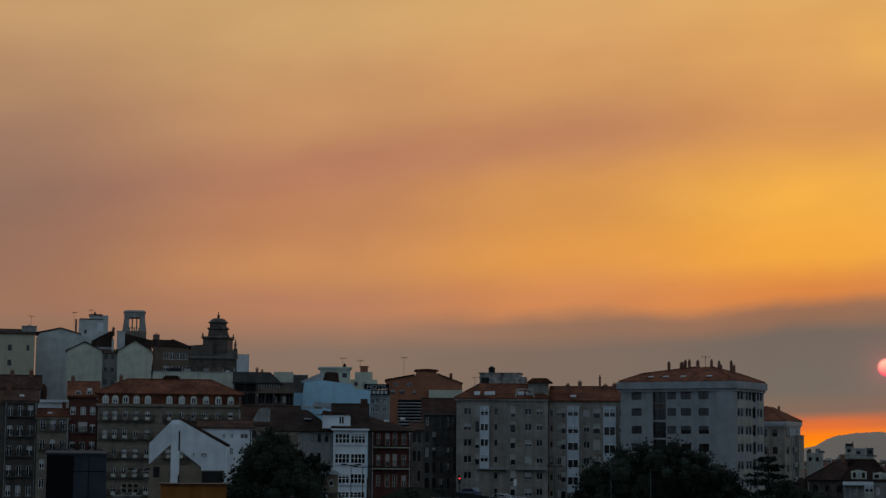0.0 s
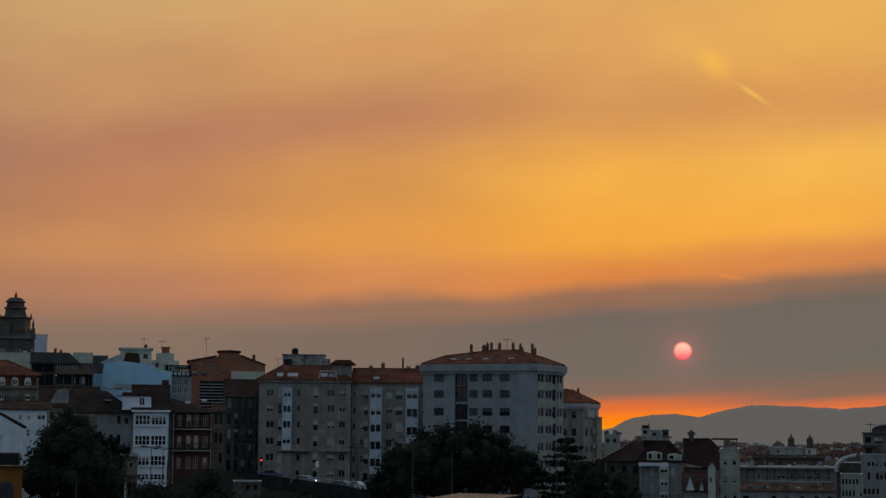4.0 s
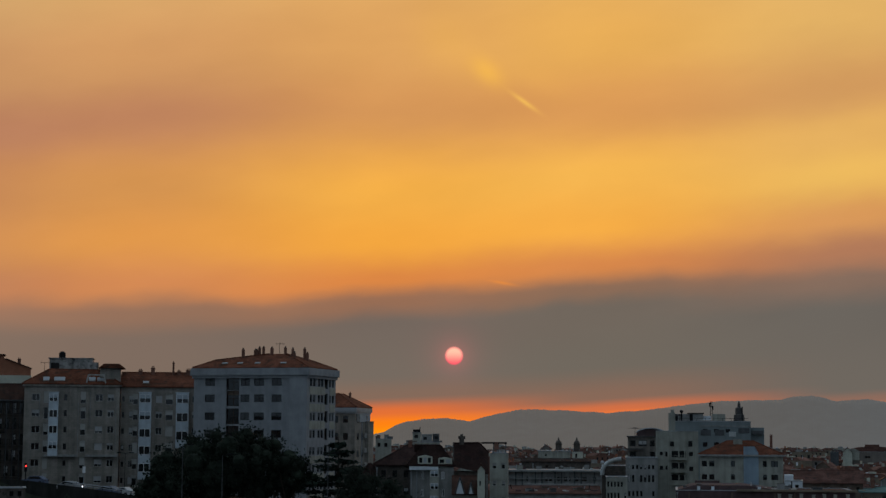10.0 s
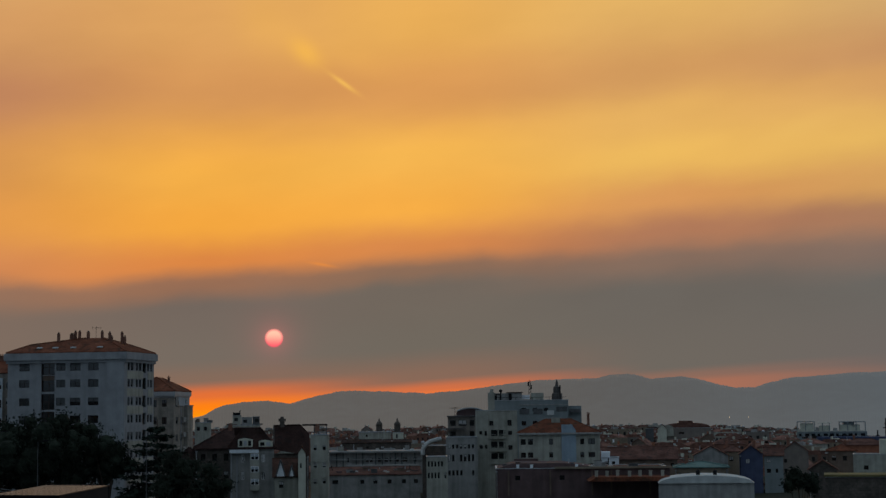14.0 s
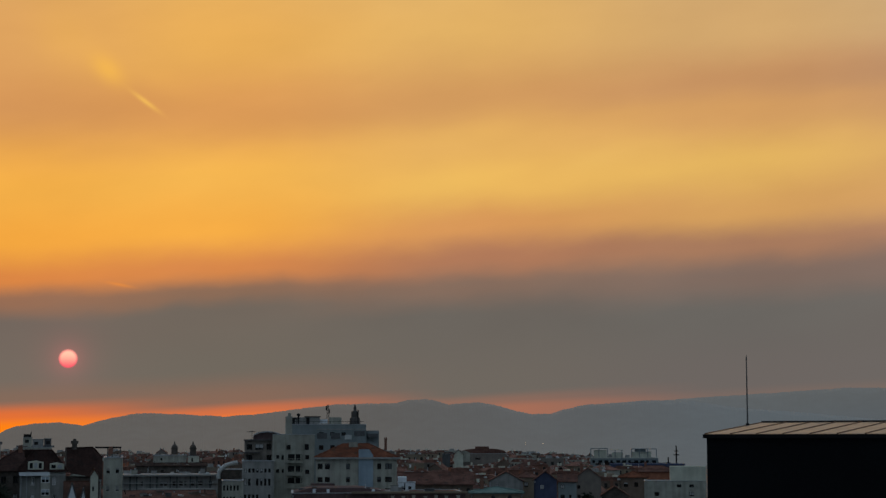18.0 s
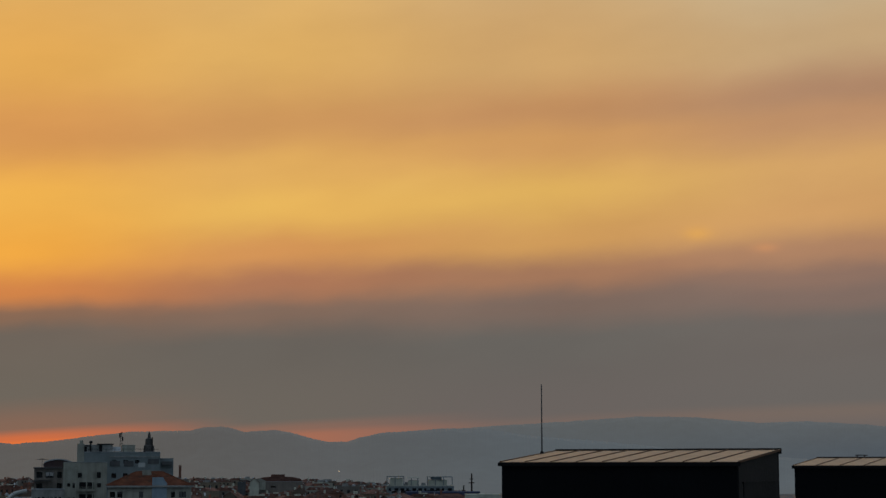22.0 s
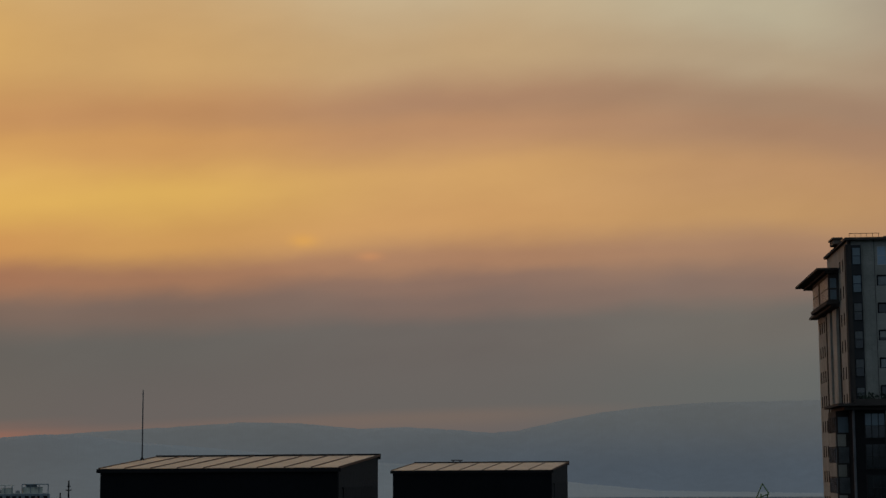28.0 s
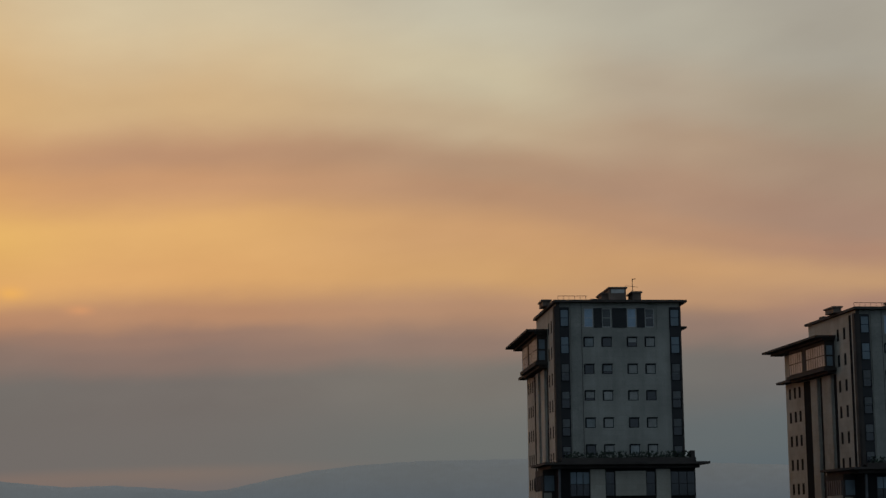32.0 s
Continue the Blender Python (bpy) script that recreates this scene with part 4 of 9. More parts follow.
part("ledge", Geo().box(36 * k, 92 * k, -0.7, 0, z1 - 13.0, z1 - 12.6).box(106 * k, 160 * k, -0.7, 0, z1 - 13.0, z1 - 12.6), CONCRETE, ob)
part("stair_turret", Geo().box(127 * k, 162 * k, 1.0, 8.0, z1, z1 + 3.1), CREAM, ob)
g = Geo().extrude([(124 * k, z1 + 3.1), (170 * k, z1 + 3.1), (160 * k, z1 + 3.9), (134 * k, z1 + 3.9)], 0.4, 8.6)
part("turret_roof", g, TILE, ob)
roof_hut = part("penthouse", Geo().box(37 * k, 112 * k, 7, 13, z1 + 0.5, z1 + 5.0).box(80 * k, 122 * k, 6, 12, z1 + 0.5, z1 + 4.3).box(35 * k, 114 * k, 6.8, 13.2, z1 + 5.0, z1 + 5.15), STAINED, ob)
# a flat dark sheet paints the shade inside an opening
part("dark_opening", Geo().box(40 * k, 54 * k, 6.9, 7.1, z1 + 2.6, z1 + 4.2), FRAMEDARK, ob)
part("water_tank", Geo().lathe(58 * k, 9, ((0.55, z1 + 5.0), (0.62, z1 + 5.2), (0.62, z1 + 6.1), (0.3, z1 + 6.4))), IRON, ob)
antenna(ob.matrix_basis @ Vector((28 * k, 8, z1 + 2)), 2.4, arms=2)

ob, p, z1, k = building("apartment_block", "beige apartment wing with white bays and chimneys", 3.51, 5.97, 327, 4, 13, 1.46, 42, CREAM, 134,
                        ((4, 4, 9, TINY), (18, 7), (25, 9, 18, SLIM), (66, 11), (84, 13, 18, SLIM), (128, 9)), SIX, PALE, category="apartment building")
bay(ob, 32 * k, 53 * k, z1 - 160 * p.k, z1 - 11 * p.k, 5)
bay(ob, 96 * k, 118 * k, z1 - 106 * p.k, z1 - 11 * p.k, 3)
gable_roof(ob, p.w, 13, z1, 2.6, TILE, ridge=0.45)
for u, h in ((30, 1.3), (52, 1.8), (88, 2.8), (98, 1.2), (114, 1.4)):
    chimney(ob, u * k, 5, z1 + 1.7, h, 0.7 if h < 2 else 0.35, 0.5, DULLBRICK, 2 if h < 2 else 1)
skylight(ob, 42 * k, 1.0, z1 + 0.62, 24)

# stepped building beyond the grey block
ob, p, z1, k = building("apartment_block", "brown-grey block with tiled roof and glazed attic", 9.58, 11.06, 345, 16, 12, 0.82, 41, CREAM, 83,
                        ((48, 9), (66, 9)), ((20, 12), (50, 12), (80, 12), (110, 12)), DARKWIN, ((20, 14), (50, 14), (80, 14)), ((25, 16), (52, 16), (80, 16), (110, 16)), category="apartment building")
band(ob, p, 12, z1 - 0.8, 0.8, 0.4, ZINC)
hip_roof(ob, p.w, 12, z1, 2.7, TILE, inset=5)
chimney(ob, p.w * 0.72, 6, z1 + 1.9, 0.9, 0.4, 0.4, DULLBRICK, 1)
u0, zw = sighted(p, 41, 11.67, 0.36, 12.2)
attic = part("glazed_attic", Geo().box(p.w, p.w + 0.14, 3.4, 11.9, zw, z1 - 0.85), PALEATTIC, ob)
part("attic_pane", Geo().box(p.w, p.w + 0.1, 1.2, 3.4, zw, z1 - 0.85), GLASS, attic)
part("attic_pane", Geo().box(p.w + 0.14, p.w + 0.18, 8.6, 9.6, zw + 0.4, z1 - 1.4), GLASS, attic)
part("rear_wing", Geo().box(p.w - 1.0, max(u0, p.w + 0.3), 8.0, 12.2, 0, zw).box(p.w - 1.0, max(u0, p.w + 0.3) + 0.12, 7.9, 12.3, zw, zw + 0.14), CREAM, ob)
part("downpipe", Geo().tube((p.w + 0.12, 5.2, 0), (p.w + 0.12, 5.2, zw), 0.09, sides=6), ZINC, ob)
for i in range(5):
    part("balcony_slab", Geo().box(p.w, p.w + 0.5, 5.8, 7.9, zw - 3.2 - 2.9 * i, zw - 3.05 - 2.9 * i).box(p.w + 0.42, p.w + 0.5, 5.8, 7.9, zw - 3.05 - 2.9 * i, zw - 2.2 - 2.9 * i), CONCRETE, ob)

# ---- the old town row ----
TALL = style(FRAMEWHITE, 2, blinds=0.3)


def townhouse(label, x, mats, top, storeys, cols, modules, win, tall, roof_mat, rise, balconies=(), dist=309, turn=0.0, dp=11, st=None, z0=44, first=18, pitch=33):
    rows = [(first + pitch * i, tall) for i in range(storeys)]
    ob, p, z1, k = building("townhouse", label, x[0], x[1], dist, turn, dp, top, z0, mats, modules, [(c, win) for c in cols], rows, st or TALL, group="old town houses in a row")
    band(ob, p, dp, z1 - 0.35, 0.35, 0.3, mats)
    for i in balconies:
        z = z1 - (rows[i][0] + tall / 2) * p.k - 0.02
        balcony(ob, Matrix.Identity(4), 0.4, p.w - 0.4, z, 0.55, step=0.15, slab=DARKSTONE)
    if roof_mat:
        gable_roof(ob, p.w, dp, z1, rise, roof_mat)
        skylight(ob, p.w * (0.3 + 0.4 * PICK.random()), 1.6, z1 + 1.6 * rise / dp * 2 + 0.15, math.degrees(math.atan(rise / dp * 2)), 0.8, 1.0)
        chimney(ob, p.w * PICK.choice((0.12, 0.85)), dp * 0.45, z1 + rise * 0.8, 1.3, 0.7, 0.5)
    return ob, p, z1, k


ob, p, z1, k = townhouse("dark granite townhouse with white glazed upper windows", (-14.01, -13.00), DARKSTONE, 1.29, 5, (10, 28, 46), 58, 9, 18, OLDTILE, 1.9, (0, 1, 2, 3), first=17, pitch=34)
ob, p, z1, k = townhouse("shadowed granite townhouse at the end of the row", (-15.19, -14.03), DARKSTONE, 1.24, 5, (12, 32, 52), 67, 9, 18, OLDTILE, 2.2, (1, 3), first=20, pitch=34)
ob, p, z1, k = townhouse("rear townhouse with white attic windows under a dark roof", (-14.86, -12.91), DARKSTONE, 1.68, 1, (45, 66, 80), 112, 9, 12, OLDTILE, 2.4, (), first=10, dist=326, z0=48)
part("attic_pane", Geo().box(p.w * 0.36, p.w * 0.46, -0.1, 0, z1 - 1.7, z1 - 0.5), BLIND, ob)
part("roof_turret", Geo().lathe(p.w * 1.02, 3, ((0.9, z1 - 2.4), (1.0, z1 - 0.4), (0.9, z1 + 0.5), (0.4, z1 + 1.0)), 10), OLDTILE, ob)
chimney(ob, 6, 5, z1 + 2, 1.2)
ob, p, z1, k = townhouse("white party wall rising behind a low roof", (-12.99, -12.09), WHITE, 1.32, 1, (), 51, 9, 12, None, 0, (), dist=322, z0=48)
flat_roof(ob, p.w, 11, z1, CONCRETE)
ob, p, z1, k = townhouse("low grey townhouse under a red tiled roof", (-12.99, -12.01), STONE, 0.79, 4, (10, 28, 45), 56, 9, 17, TILE, 1.3, (0, 1), first=14, dist=308)
ob, p, z1, k = townhouse("narrow oxblood townhouse with a tiled roof", (-12.03, -11.09), RED, 1.48, 5, (8, 26, 43), 53, 9, 14, TILE, 2.4, (1, 2), first=26, pitch=30)
for u in (16, 36):
    d = part("dormer", Geo().extrude([((u - 6) * k, z1 + 0.1), ((u + 6) * k, z1 + 0.1), ((u + 5) * k, z1 + 0.85), ((u - 5) * k, z1 + 0.85)], 0.1, 3), OLDFRAME, ob)
    window(d, Matrix.Identity(4), (u - 4) * k, (u + 4) * k, z1 + 0.15, z1 + 0.75, OLDFRAME, 2, depth=0.02)
part("white_window", Geo().box(18 * k, 34 * k, -0.12, 0, z1 - 62 * p.k, z1 - 46 * p.k), OLDFRAME, ob)

# the long granite house: mansard with round-headed dormers over five floors of balconies
COLS = (13, 30, 48, 67, 87, 125, 147, 168, 190, 212, 234)
LONG = [(38, 15), (70, 15), (103, 15), (136, 15), (166, 15)]
ob, p, z1, k = building("townhouse", "long granite townhouse with terracotta mansard and iron balconies", -11.11, -6.54, 309, 0, 12, 1.55, 43, STONE, 253,
                        [(c, 8) for c in COLS], LONG, TALL, group="old town houses in a row")
band(ob, p, 12, z1 - 2.1, 0.4, 0.4, STONE)
mansard = part("mansard_face", Geo().box(-0.12, p.w + 0.12, -0.12, 0, z1 - 1.7, z1), TILE, ob)
for c in COLS:
    u = c * k
    arch = [(u - 0.55, z1 - 1.65), (u + 0.55, z1 - 1.65), (u + 0.55, z1 - 0.75)] + [(u + 0.55 * math.cos(a * math.pi / 6), z1 - 0.75 + 0.55 * math.sin(a * math.pi / 6)) for a in range(1, 6)] + [(u - 0.55, z1 - 0.75)]
    d = part("dormer", Geo().extrude(arch, -0.35, 0.0), OFFWHITE, ob)
    window(d, Matrix.Identity(4), u - 0.4, u + 0.4, z1 - 1.6, z1 - 0.55, FRAMEWHITE, 2, depth=-0.42, blind=(0.0, 1.0, 0.5, 1.0)[c % 4])
hip_roof(ob, p.w, 12, z1, 2.6, TILE, over=0.5, inset=5)
for i, (r, h) in enumerate(LONG):
    z = z1 - (r + h / 2) * p.k - 0.03
    for a, b in ((3, 100), (113, 248)):
        balcony(ob, Matrix.Identity(4), a * k, b * k, z, 0.6, step=0.15, slab=DARKSTONE)
    for c in COLS:
        part("door_panel", Geo().box((c - 3.6) * k, (c + 3.6) * k, -0.64, -0.585, z + 0.12, z + 0.62), OFFWHITE if (c + i) % 4 else STONE, ob)
skylight(ob, 75 * k, 1.0, z1 + 0.7, 24)
skylight(ob, 143 * k, 2.0, z1 + 1.1, 24)
part("roof_lantern", Geo().box(116 * k, 144 * k, 5, 8, z1 + 2.3, z1 + 3.1).extrude([(114 * k, z1 + 3.1), (146 * k, z1 + 3.1), (140 * k, z1 + 3.5), (120 * k, z1 + 3.5)], 4.7, 8.3), OLDTILE, ob)
chimney(ob, 40 * k, 7, z1 + 2.3, 0.9, 0.6)

# ---- houses on the hill behind ----
def plain(name, label, x0, x1, y, dist, dp, z0, mat, turn=0.0, cols=(), rows=(), st=None, mods=0, category="house", right=(), left=()):
    return building(name, label, x0, x1, dist, turn, dp, y, z0, mat, mods, cols, rows, st, right, left, category=category, group="houses on the hill")


SMALLWIN = style(FRAMEDARK, 1, blinds=0.1)
ob, p, z1, k = plain("hill_house", "pale yellow hill house with a tiled roof", -14.93, -13.15, 3.42, 430, 12, 58, PALEYELLOW, 0, ((58, 7), (90, 5)), ((24, 10), (50, 10), (80, 10)), SMALLWIN, 102)
gable_roof(ob, p.w, 12, z1, 1.2, DARKTILE)
chimney(ob, p.w * 0.9, 3, z1 + 0.4, 1.6, 3.5, 1.2, CONCRETE, 3)
antenna(ob.matrix_basis @ Vector((p.w * 0.93, 3, z1 + 2)), 2.6)
ob, p, z1, k = plain("hill_house", "tall pale blue-white party wall of a hill house", -13.11, -11.73, 3.30, 440, 12, 58, HILLWHITE)
g = Geo().extrude([(0, z1), (p.w, z1), (p.w, z1 + 1.1), (p.w * 0.55, z1 + 2.4), (0.8, z1 + 1.2)], 0, 12)
part("gable_wall", g, HILLWHITE, ob)
part("roof", Geo().extrude([(-0.2, z1 + 1.15), (p.w * 0.55, z1 + 2.45), (p.w + 0.2, z1 + 1.1), (p.w + 0.2, z1 + 1.3), (p.w * 0.55, z1 + 2.7), (-0.2, z1 + 1.4)], -0.3, 12.3), DARKTILE, ob)
ob, p, z1, k = plain("hill_house", "white stepped rooftop block with vents", -11.79, -10.86, 3.93, 445, 9, 62, HILLWHITE, 0, ((12, 4), (38, 5)), ((22, 6),), SMALLWIN, 52)
part("roof_edge", Geo().box(0.2, p.w * 0.82, -0.25, 0.3, z1, z1 + 0.16), DARKTILE, ob)
part("upper_room", Geo().box(p.w * 0.36, p.w, 0.8, 8, z1, z1 + 1.1), HILLWHITE, ob)
part("dark_canopy", Geo().box(p.w * 0.34, p.w * 0.8, 0.5, 6, z1 + 1.1, z1 + 1.35), DARKTILE, ob)
part("window_panel", Geo().box(p.w * 0.62, p.w * 0.84, -0.06, 0, z1 - 2.9, z1 - 0.9), WHITE, ob)
part("vent_stack", Geo().box(-0.9, -0.45, 2, 2.6, z1 - 3, z1 + 0.1).box(p.w * 0.5, p.w * 0.57, 2, 3, z1 + 1.3, z1 + 2.0), BROWN, ob)
antenna(ob.matrix_basis @ Vector((p.w * 0.42, 4, z1 + 1.1)), 1.6)
antenna(ob.matrix_basis @ Vector((-1.2, 6, z1 - 2)), 4.2)


def gabled(label, x0, x1, eave, apex, dist, mat, roofs, z0=56, dp=11, cols=(), rows=(), mods=0):
    ob, p, z1, k = plain("hill_house", label, x0, x1, eave, dist, dp, z0, mat, 0, cols, rows, SMALLWIN, mods)
    rise = height(dist, apex) - z0 - z1
    part("gable_wall", Geo().extrude([(0, z1), (p.w, z1), (p.w / 2, z1 + rise)], 0, dp), mat, ob)
    gable_roof(ob, p.w, dp, z1 + 0.02, rise, roofs, along="y", over=0.3)
    return ob, p, z1, k


gabled("limewashed gable house on the hill", -12.13, -11.02, 2.92, 3.19, 405, OFFWHITE, DARKTILE)
ob, p, z1, k = plain("hill_house", "grey side wing with small windows", -11.01, -10.51, 2.84, 409, 9, 56, CONCRETE, 0, ((6, 5), (18, 5)), ((6, 7), (28, 7), (50, 7)), SMALLWIN, 28)
gable_roof(ob, p.w, 9, z1, 0.9, DARKTILE)
part("chimney", Geo().box(2.0, 2.5, 2, 2.5, z1, z1 + 3.5), HILLWHITE, ob)
gabled("greenish limewashed gable house on the hill", -10.54, -9.43, 2.92, 3.27, 402, OFFWHITE, DARKTILE)
ob, p, z1, k = plain("hill_house", "brown brick hill house with a window band", -9.42, -8.25, 3.12, 412, 10, 58, BROWN, 0, ((24, 9), (35, 9), (48, 9), (58, 9)), ((18, 12), (40, 10)), style(FRAMEWHITE, 2, blinds=0.2), 65)
part("roof", Geo().extrude([(-0.2, z1 - 0.05), (p.w + 0.5, z1 - 0.35), (p.w + 0.5, z1 - 0.15), (p.w * 0.62, z1 + 1.35), (p.w * 0.54, z1 + 1.55), (p.w * 0.46, z1 + 1.35), (-0.2, z1 + 1.45)], -0.3, 10), DARKTILE, ob)
chimney(ob, 0.75, 1, z1 - 0.3, 2.8, 1.5, 1.0, BROWN, 2)
# opening shown by a dark sheet on the wall, its shade as colour
part("dark_opening", Geo().box(p.w * 0.42, p.w * 0.78, -0.05, 0, z1 - 6.6, z1 - 5.2), FRAMEDARK, ob)
ob, p, z1, k = plain("garden_wall_house", "long pale rendered blank wall above the roofs", -9.47, -6.77, 2.28, 375, 8, 56, OFFWHITE)
flat_roof(ob, p.w, 8, z1, CONCRETE)
part("pipe", Geo().tube((0.3, -0.15, z1 - 5), (0.3, -0.15, z1 + 1.6), 0.12), IRON, ob)
part("wall_joint", Geo().box(p.w * 0.56, p.w * 0.57, -0.06, 0, z1 - 6, z1 + 0.3).box(p.w * 0.985, p.w + 0.1, -0.2, 0, z1 - 6, z1 + 1.0), CONCRETE, ob)
roof_clutter(ob, p.w * 0.4, p.w * 0.95, 0.5, 3, z1 + 0.1, 9, 61)

ob, p, z1, k = plain("hill_house", "dark roofed house behind the limewashed gables", -11.32, -10.70, 3.08, 425, 9, 58, CONCRETE)
part("roof", Geo().extrude([(-0.4, z1 - 0.3), (p.w, z1 - 0.3), (p.w, z1 + 3.7), (p.w * 0.86, z1 + 3.6), (-0.4, z1 + 1.2)], 0.0, 9), DARKTILE, ob)
chimney(ob, p.w * 1.02, 2, z1 + 2.5, 1.9, 0.6, 0.5, BROWN, 1)
ob, p, z1, k = plain("hill_house", "small white rooftop room between dark roofs", -10.57, -10.32, 3.56, 428, 5, 60, HILLWHITE)
flat_roof(ob, p.w, 5, z1, CONCRETE)
ob, p, z1, k = plain("hill_house", "dark slated roof behind a limewashed gable", -10.33, -9.45, 3.05, 432, 8, 58, BROWN)
part("roof", Geo().extrude([(-0.2, z1 - 0.2), (p.w, z1 - 0.2), (p.w, z1 + 1.8), (0.2, z1 + 3.3), (-0.2, z1 + 3.3)], 0.0, 8), DARKTILE, ob)
# the belvedere: a tapering stone lookout with open sides
m = Plot(-10.41, -9.64, 450, 0)
zb, zt = height(450, 3.46), height(450, 4.26)
ob = thing("belvedere", m.base(60), "grey stone lookout tower with open columned top", "tower")
w, b, t = m.w, zb - 60, zt - 60
part("base", Geo().box(0, w, 0, w, 0, b + 0.9), STONE, ob)
for x0, x1, x2, x3 in ((0.0, 1.7, 1.75, 0.45), (w - 1.7, w, w - 0.45, w - 1.75)):
    for y in (0.1, w - 1.5):
        part("corner_pier", Geo().extrude([(x0, b + 0.9), (x1, b + 0.9), (x2, t - 1.9), (x3, t - 1.9)], y, y + 1.4), CONCRETE, ob)
for x in (w / 2 - 0.55, w / 2 + 0.55):
    part("column", Geo().tube((x, 0.5, b + 0.9), (x, 0.5, t - 1.9), 0.17), STONE, ob)
part("lintel", Geo().box(0.4, w - 0.4, 0.1, w - 0.1, t - 1.9, t - 0.75), CONCRETE, ob)
part("balustrade", plate([1.7 + 0.29 * i for i in range(int((w - 3.4) / 0.29) // 2 * 2 + 2)], [b + 0.9, b + 1.0, b + 1.7, b + 1.85], 0.2, 0.35), STONE, ob)
part("cap", Geo().lathe(w / 2, w / 2, ((w * 0.60, t - 0.75), (w * 0.66, t - 0.6), (w * 0.64, t - 0.3), (w * 0.5, t)), 4, 0.5), CONCRETE, ob)

# the baroque church tower and its roofs
dist = 460
top, foot = height(dist, 4.10), 62
m = spot(-7.33, dist)
ob = thing("church_tower", pose(m.x, m.y, foot, 0, 0, 7.4), "blackened granite church tower with stepped dome and cross", "church tower")
h = top - foot
m = height(dist, 3.37) - foot
part("shaft", Geo().lathe(0, 0, ((4.6, 0), (4.6, m - 0.25)), 4, 0.36), DARKSTONE, ob)
part("gallery_cornice", Geo().lathe(0, 0, ((4.7, m - 0.25), (5.1, m), (5.1, m + 0.28), (4.5, m + 0.5)), 4, 0.36), DARKSTONE, ob)
part("belfry", Geo().lathe(0, 0, ((2.75, m + 0.5), (2.62, m + 2.25)), 8, 0.4), DARKSTONE, ob)
part("belfry_cornice", Geo().lathe(0, 0, ((2.55, m + 2.25), (2.95, m + 2.45), (2.95, m + 2.6), (2.4, m + 2.75)), 8, 0.4), DARKSTONE, ob)
part("lantern", Geo().lathe(0, 0, ((2.4, m + 2.75), (2.25, m + 4.0)), 8, 0.4), DARKSTONE, ob)
part("dome", Geo().lathe(0, 0, ((2.3, m + 4.0), (2.75, m + 4.15), (2.7, m + 4.3), (2.3, m + 4.55), (1.9, m + 5.0), (1.3, m + 5.3), (0.35, m + 5.4), (0.3, m + 5.8), (0.42, m + 6.1), (0.14, m + 6.4)), 8, 0.4), DARKSTONE, ob)
# arches are dark blocks on the drums, coloured as the shade inside openings
for stage, r, lo, hi in (("belfry_arch", 2.46, 0.8, 1.9), ("lantern_arch", 2.12, 3.0, 3.75)):
    for i in range(8):
        part(stage, Geo().box(-0.35, 0.35, -0.12, 0.1, m + lo, m + hi), MATTDARK, ob, m=pose(0, 0, 0, 0, 0, 45 * i + 40.5) @ Matrix.Translation((0, -r * 0.924, 0)))
for r, z, n, tall in ((4.7, 0.28, 4, 1.2), (2.72, 2.6, 8, 0.35)):
    for i in range(n):
        c = 2 * math.pi * (i + (0.36 if n == 4 else 0.4)) / n
        part("urn", Geo().lathe(r * math.cos(c), r * math.sin(c), ((0.22, m + z), (0.3, m + z + tall * 0.3), (0.12, m + z + tall * 0.55), (0.2, m + z + tall * 0.7), (0.03, m + z + tall)), 6), DARKSTONE, ob)
part("cross", Geo().box(-0.06, 0.06, -0.06, 0.06, m + 6.4, m + 7.1).box(-0.24, 0.24, -0.05, 0.05, m + 6.7, m + 6.82), IRON, ob)
ob, p, z1, k = plain("church_nave", "dark granite church side with pinnacles and tiled roof", -8.28, -6.71, 2.73, 452, 14, 60, DARKSTONE, category="church")
gable_roof(ob, p.w, 14, z1, 2.4, SLATEROOF, ridge=0.6)
part("transept", Geo().extrude([(-0.3, z1), (p.w * 0.5, z1), (p.w * 0.5, z1 + 3.9), (p.w * 0.3, z1 + 3.6), (-0.9, z1 + 3.3), (-0.9, z1 + 3.0), (-0.3, z1 + 2.9)], 2, 12), DARKSTONE, ob)
part("pinnacle", Geo().lathe(p.w - 0.4, 1, ((0.5, z1), (0.5, z1 + 2.6), (0.2, z1 + 3.0), (0.35, z1 + 3.5), (0.03, z1 + 5.2)), 8), DARKSTONE, ob)
ob, p, z1, k = plain("hill_house", "small white block beside the church", -6.71, -6.31, 2.86, 470, 8, 62, WHITE)
flat_roof(ob, p.w, 8, z1, CONCRETE)

# dark terraced building with balconies
ob, p, z1, k = plain("apartment_block", "dark glazed terraced building with flat roofs", -6.78, -4.84, 1.98, 362, 9, 52, DARKSTONE, 0, [(c, 7) for c in (10, 22, 34, 46, 58, 70, 82, 94)], ((24, 14), (48, 14)), style(FRAMEDARK, 1, blinds=0.1), 106, category="apartment building")
part("terrace_roof", Geo().extrude([(-0.3, z1 - 0.1), (p.w * 0.79, z1 - 0.1), (p.w * 0.76, z1 + 0.3), (p.w * 0.6, z1 + 2.1), (-0.3, z1 + 2.1)], 0.3, 8), SLATEROOF, ob)
part("eaves_beam", Geo().box(-0.4, p.w * 0.8, -0.5, 0.3, z1 - 0.35, z1 - 0.1), FRAMEDARK, ob)
part("balcony_slab", Geo().box(p.w * 0.4, p.w * 1.0, -1.3, 0, z1 - 2.3, z1 - 1.3), BROWN, ob)
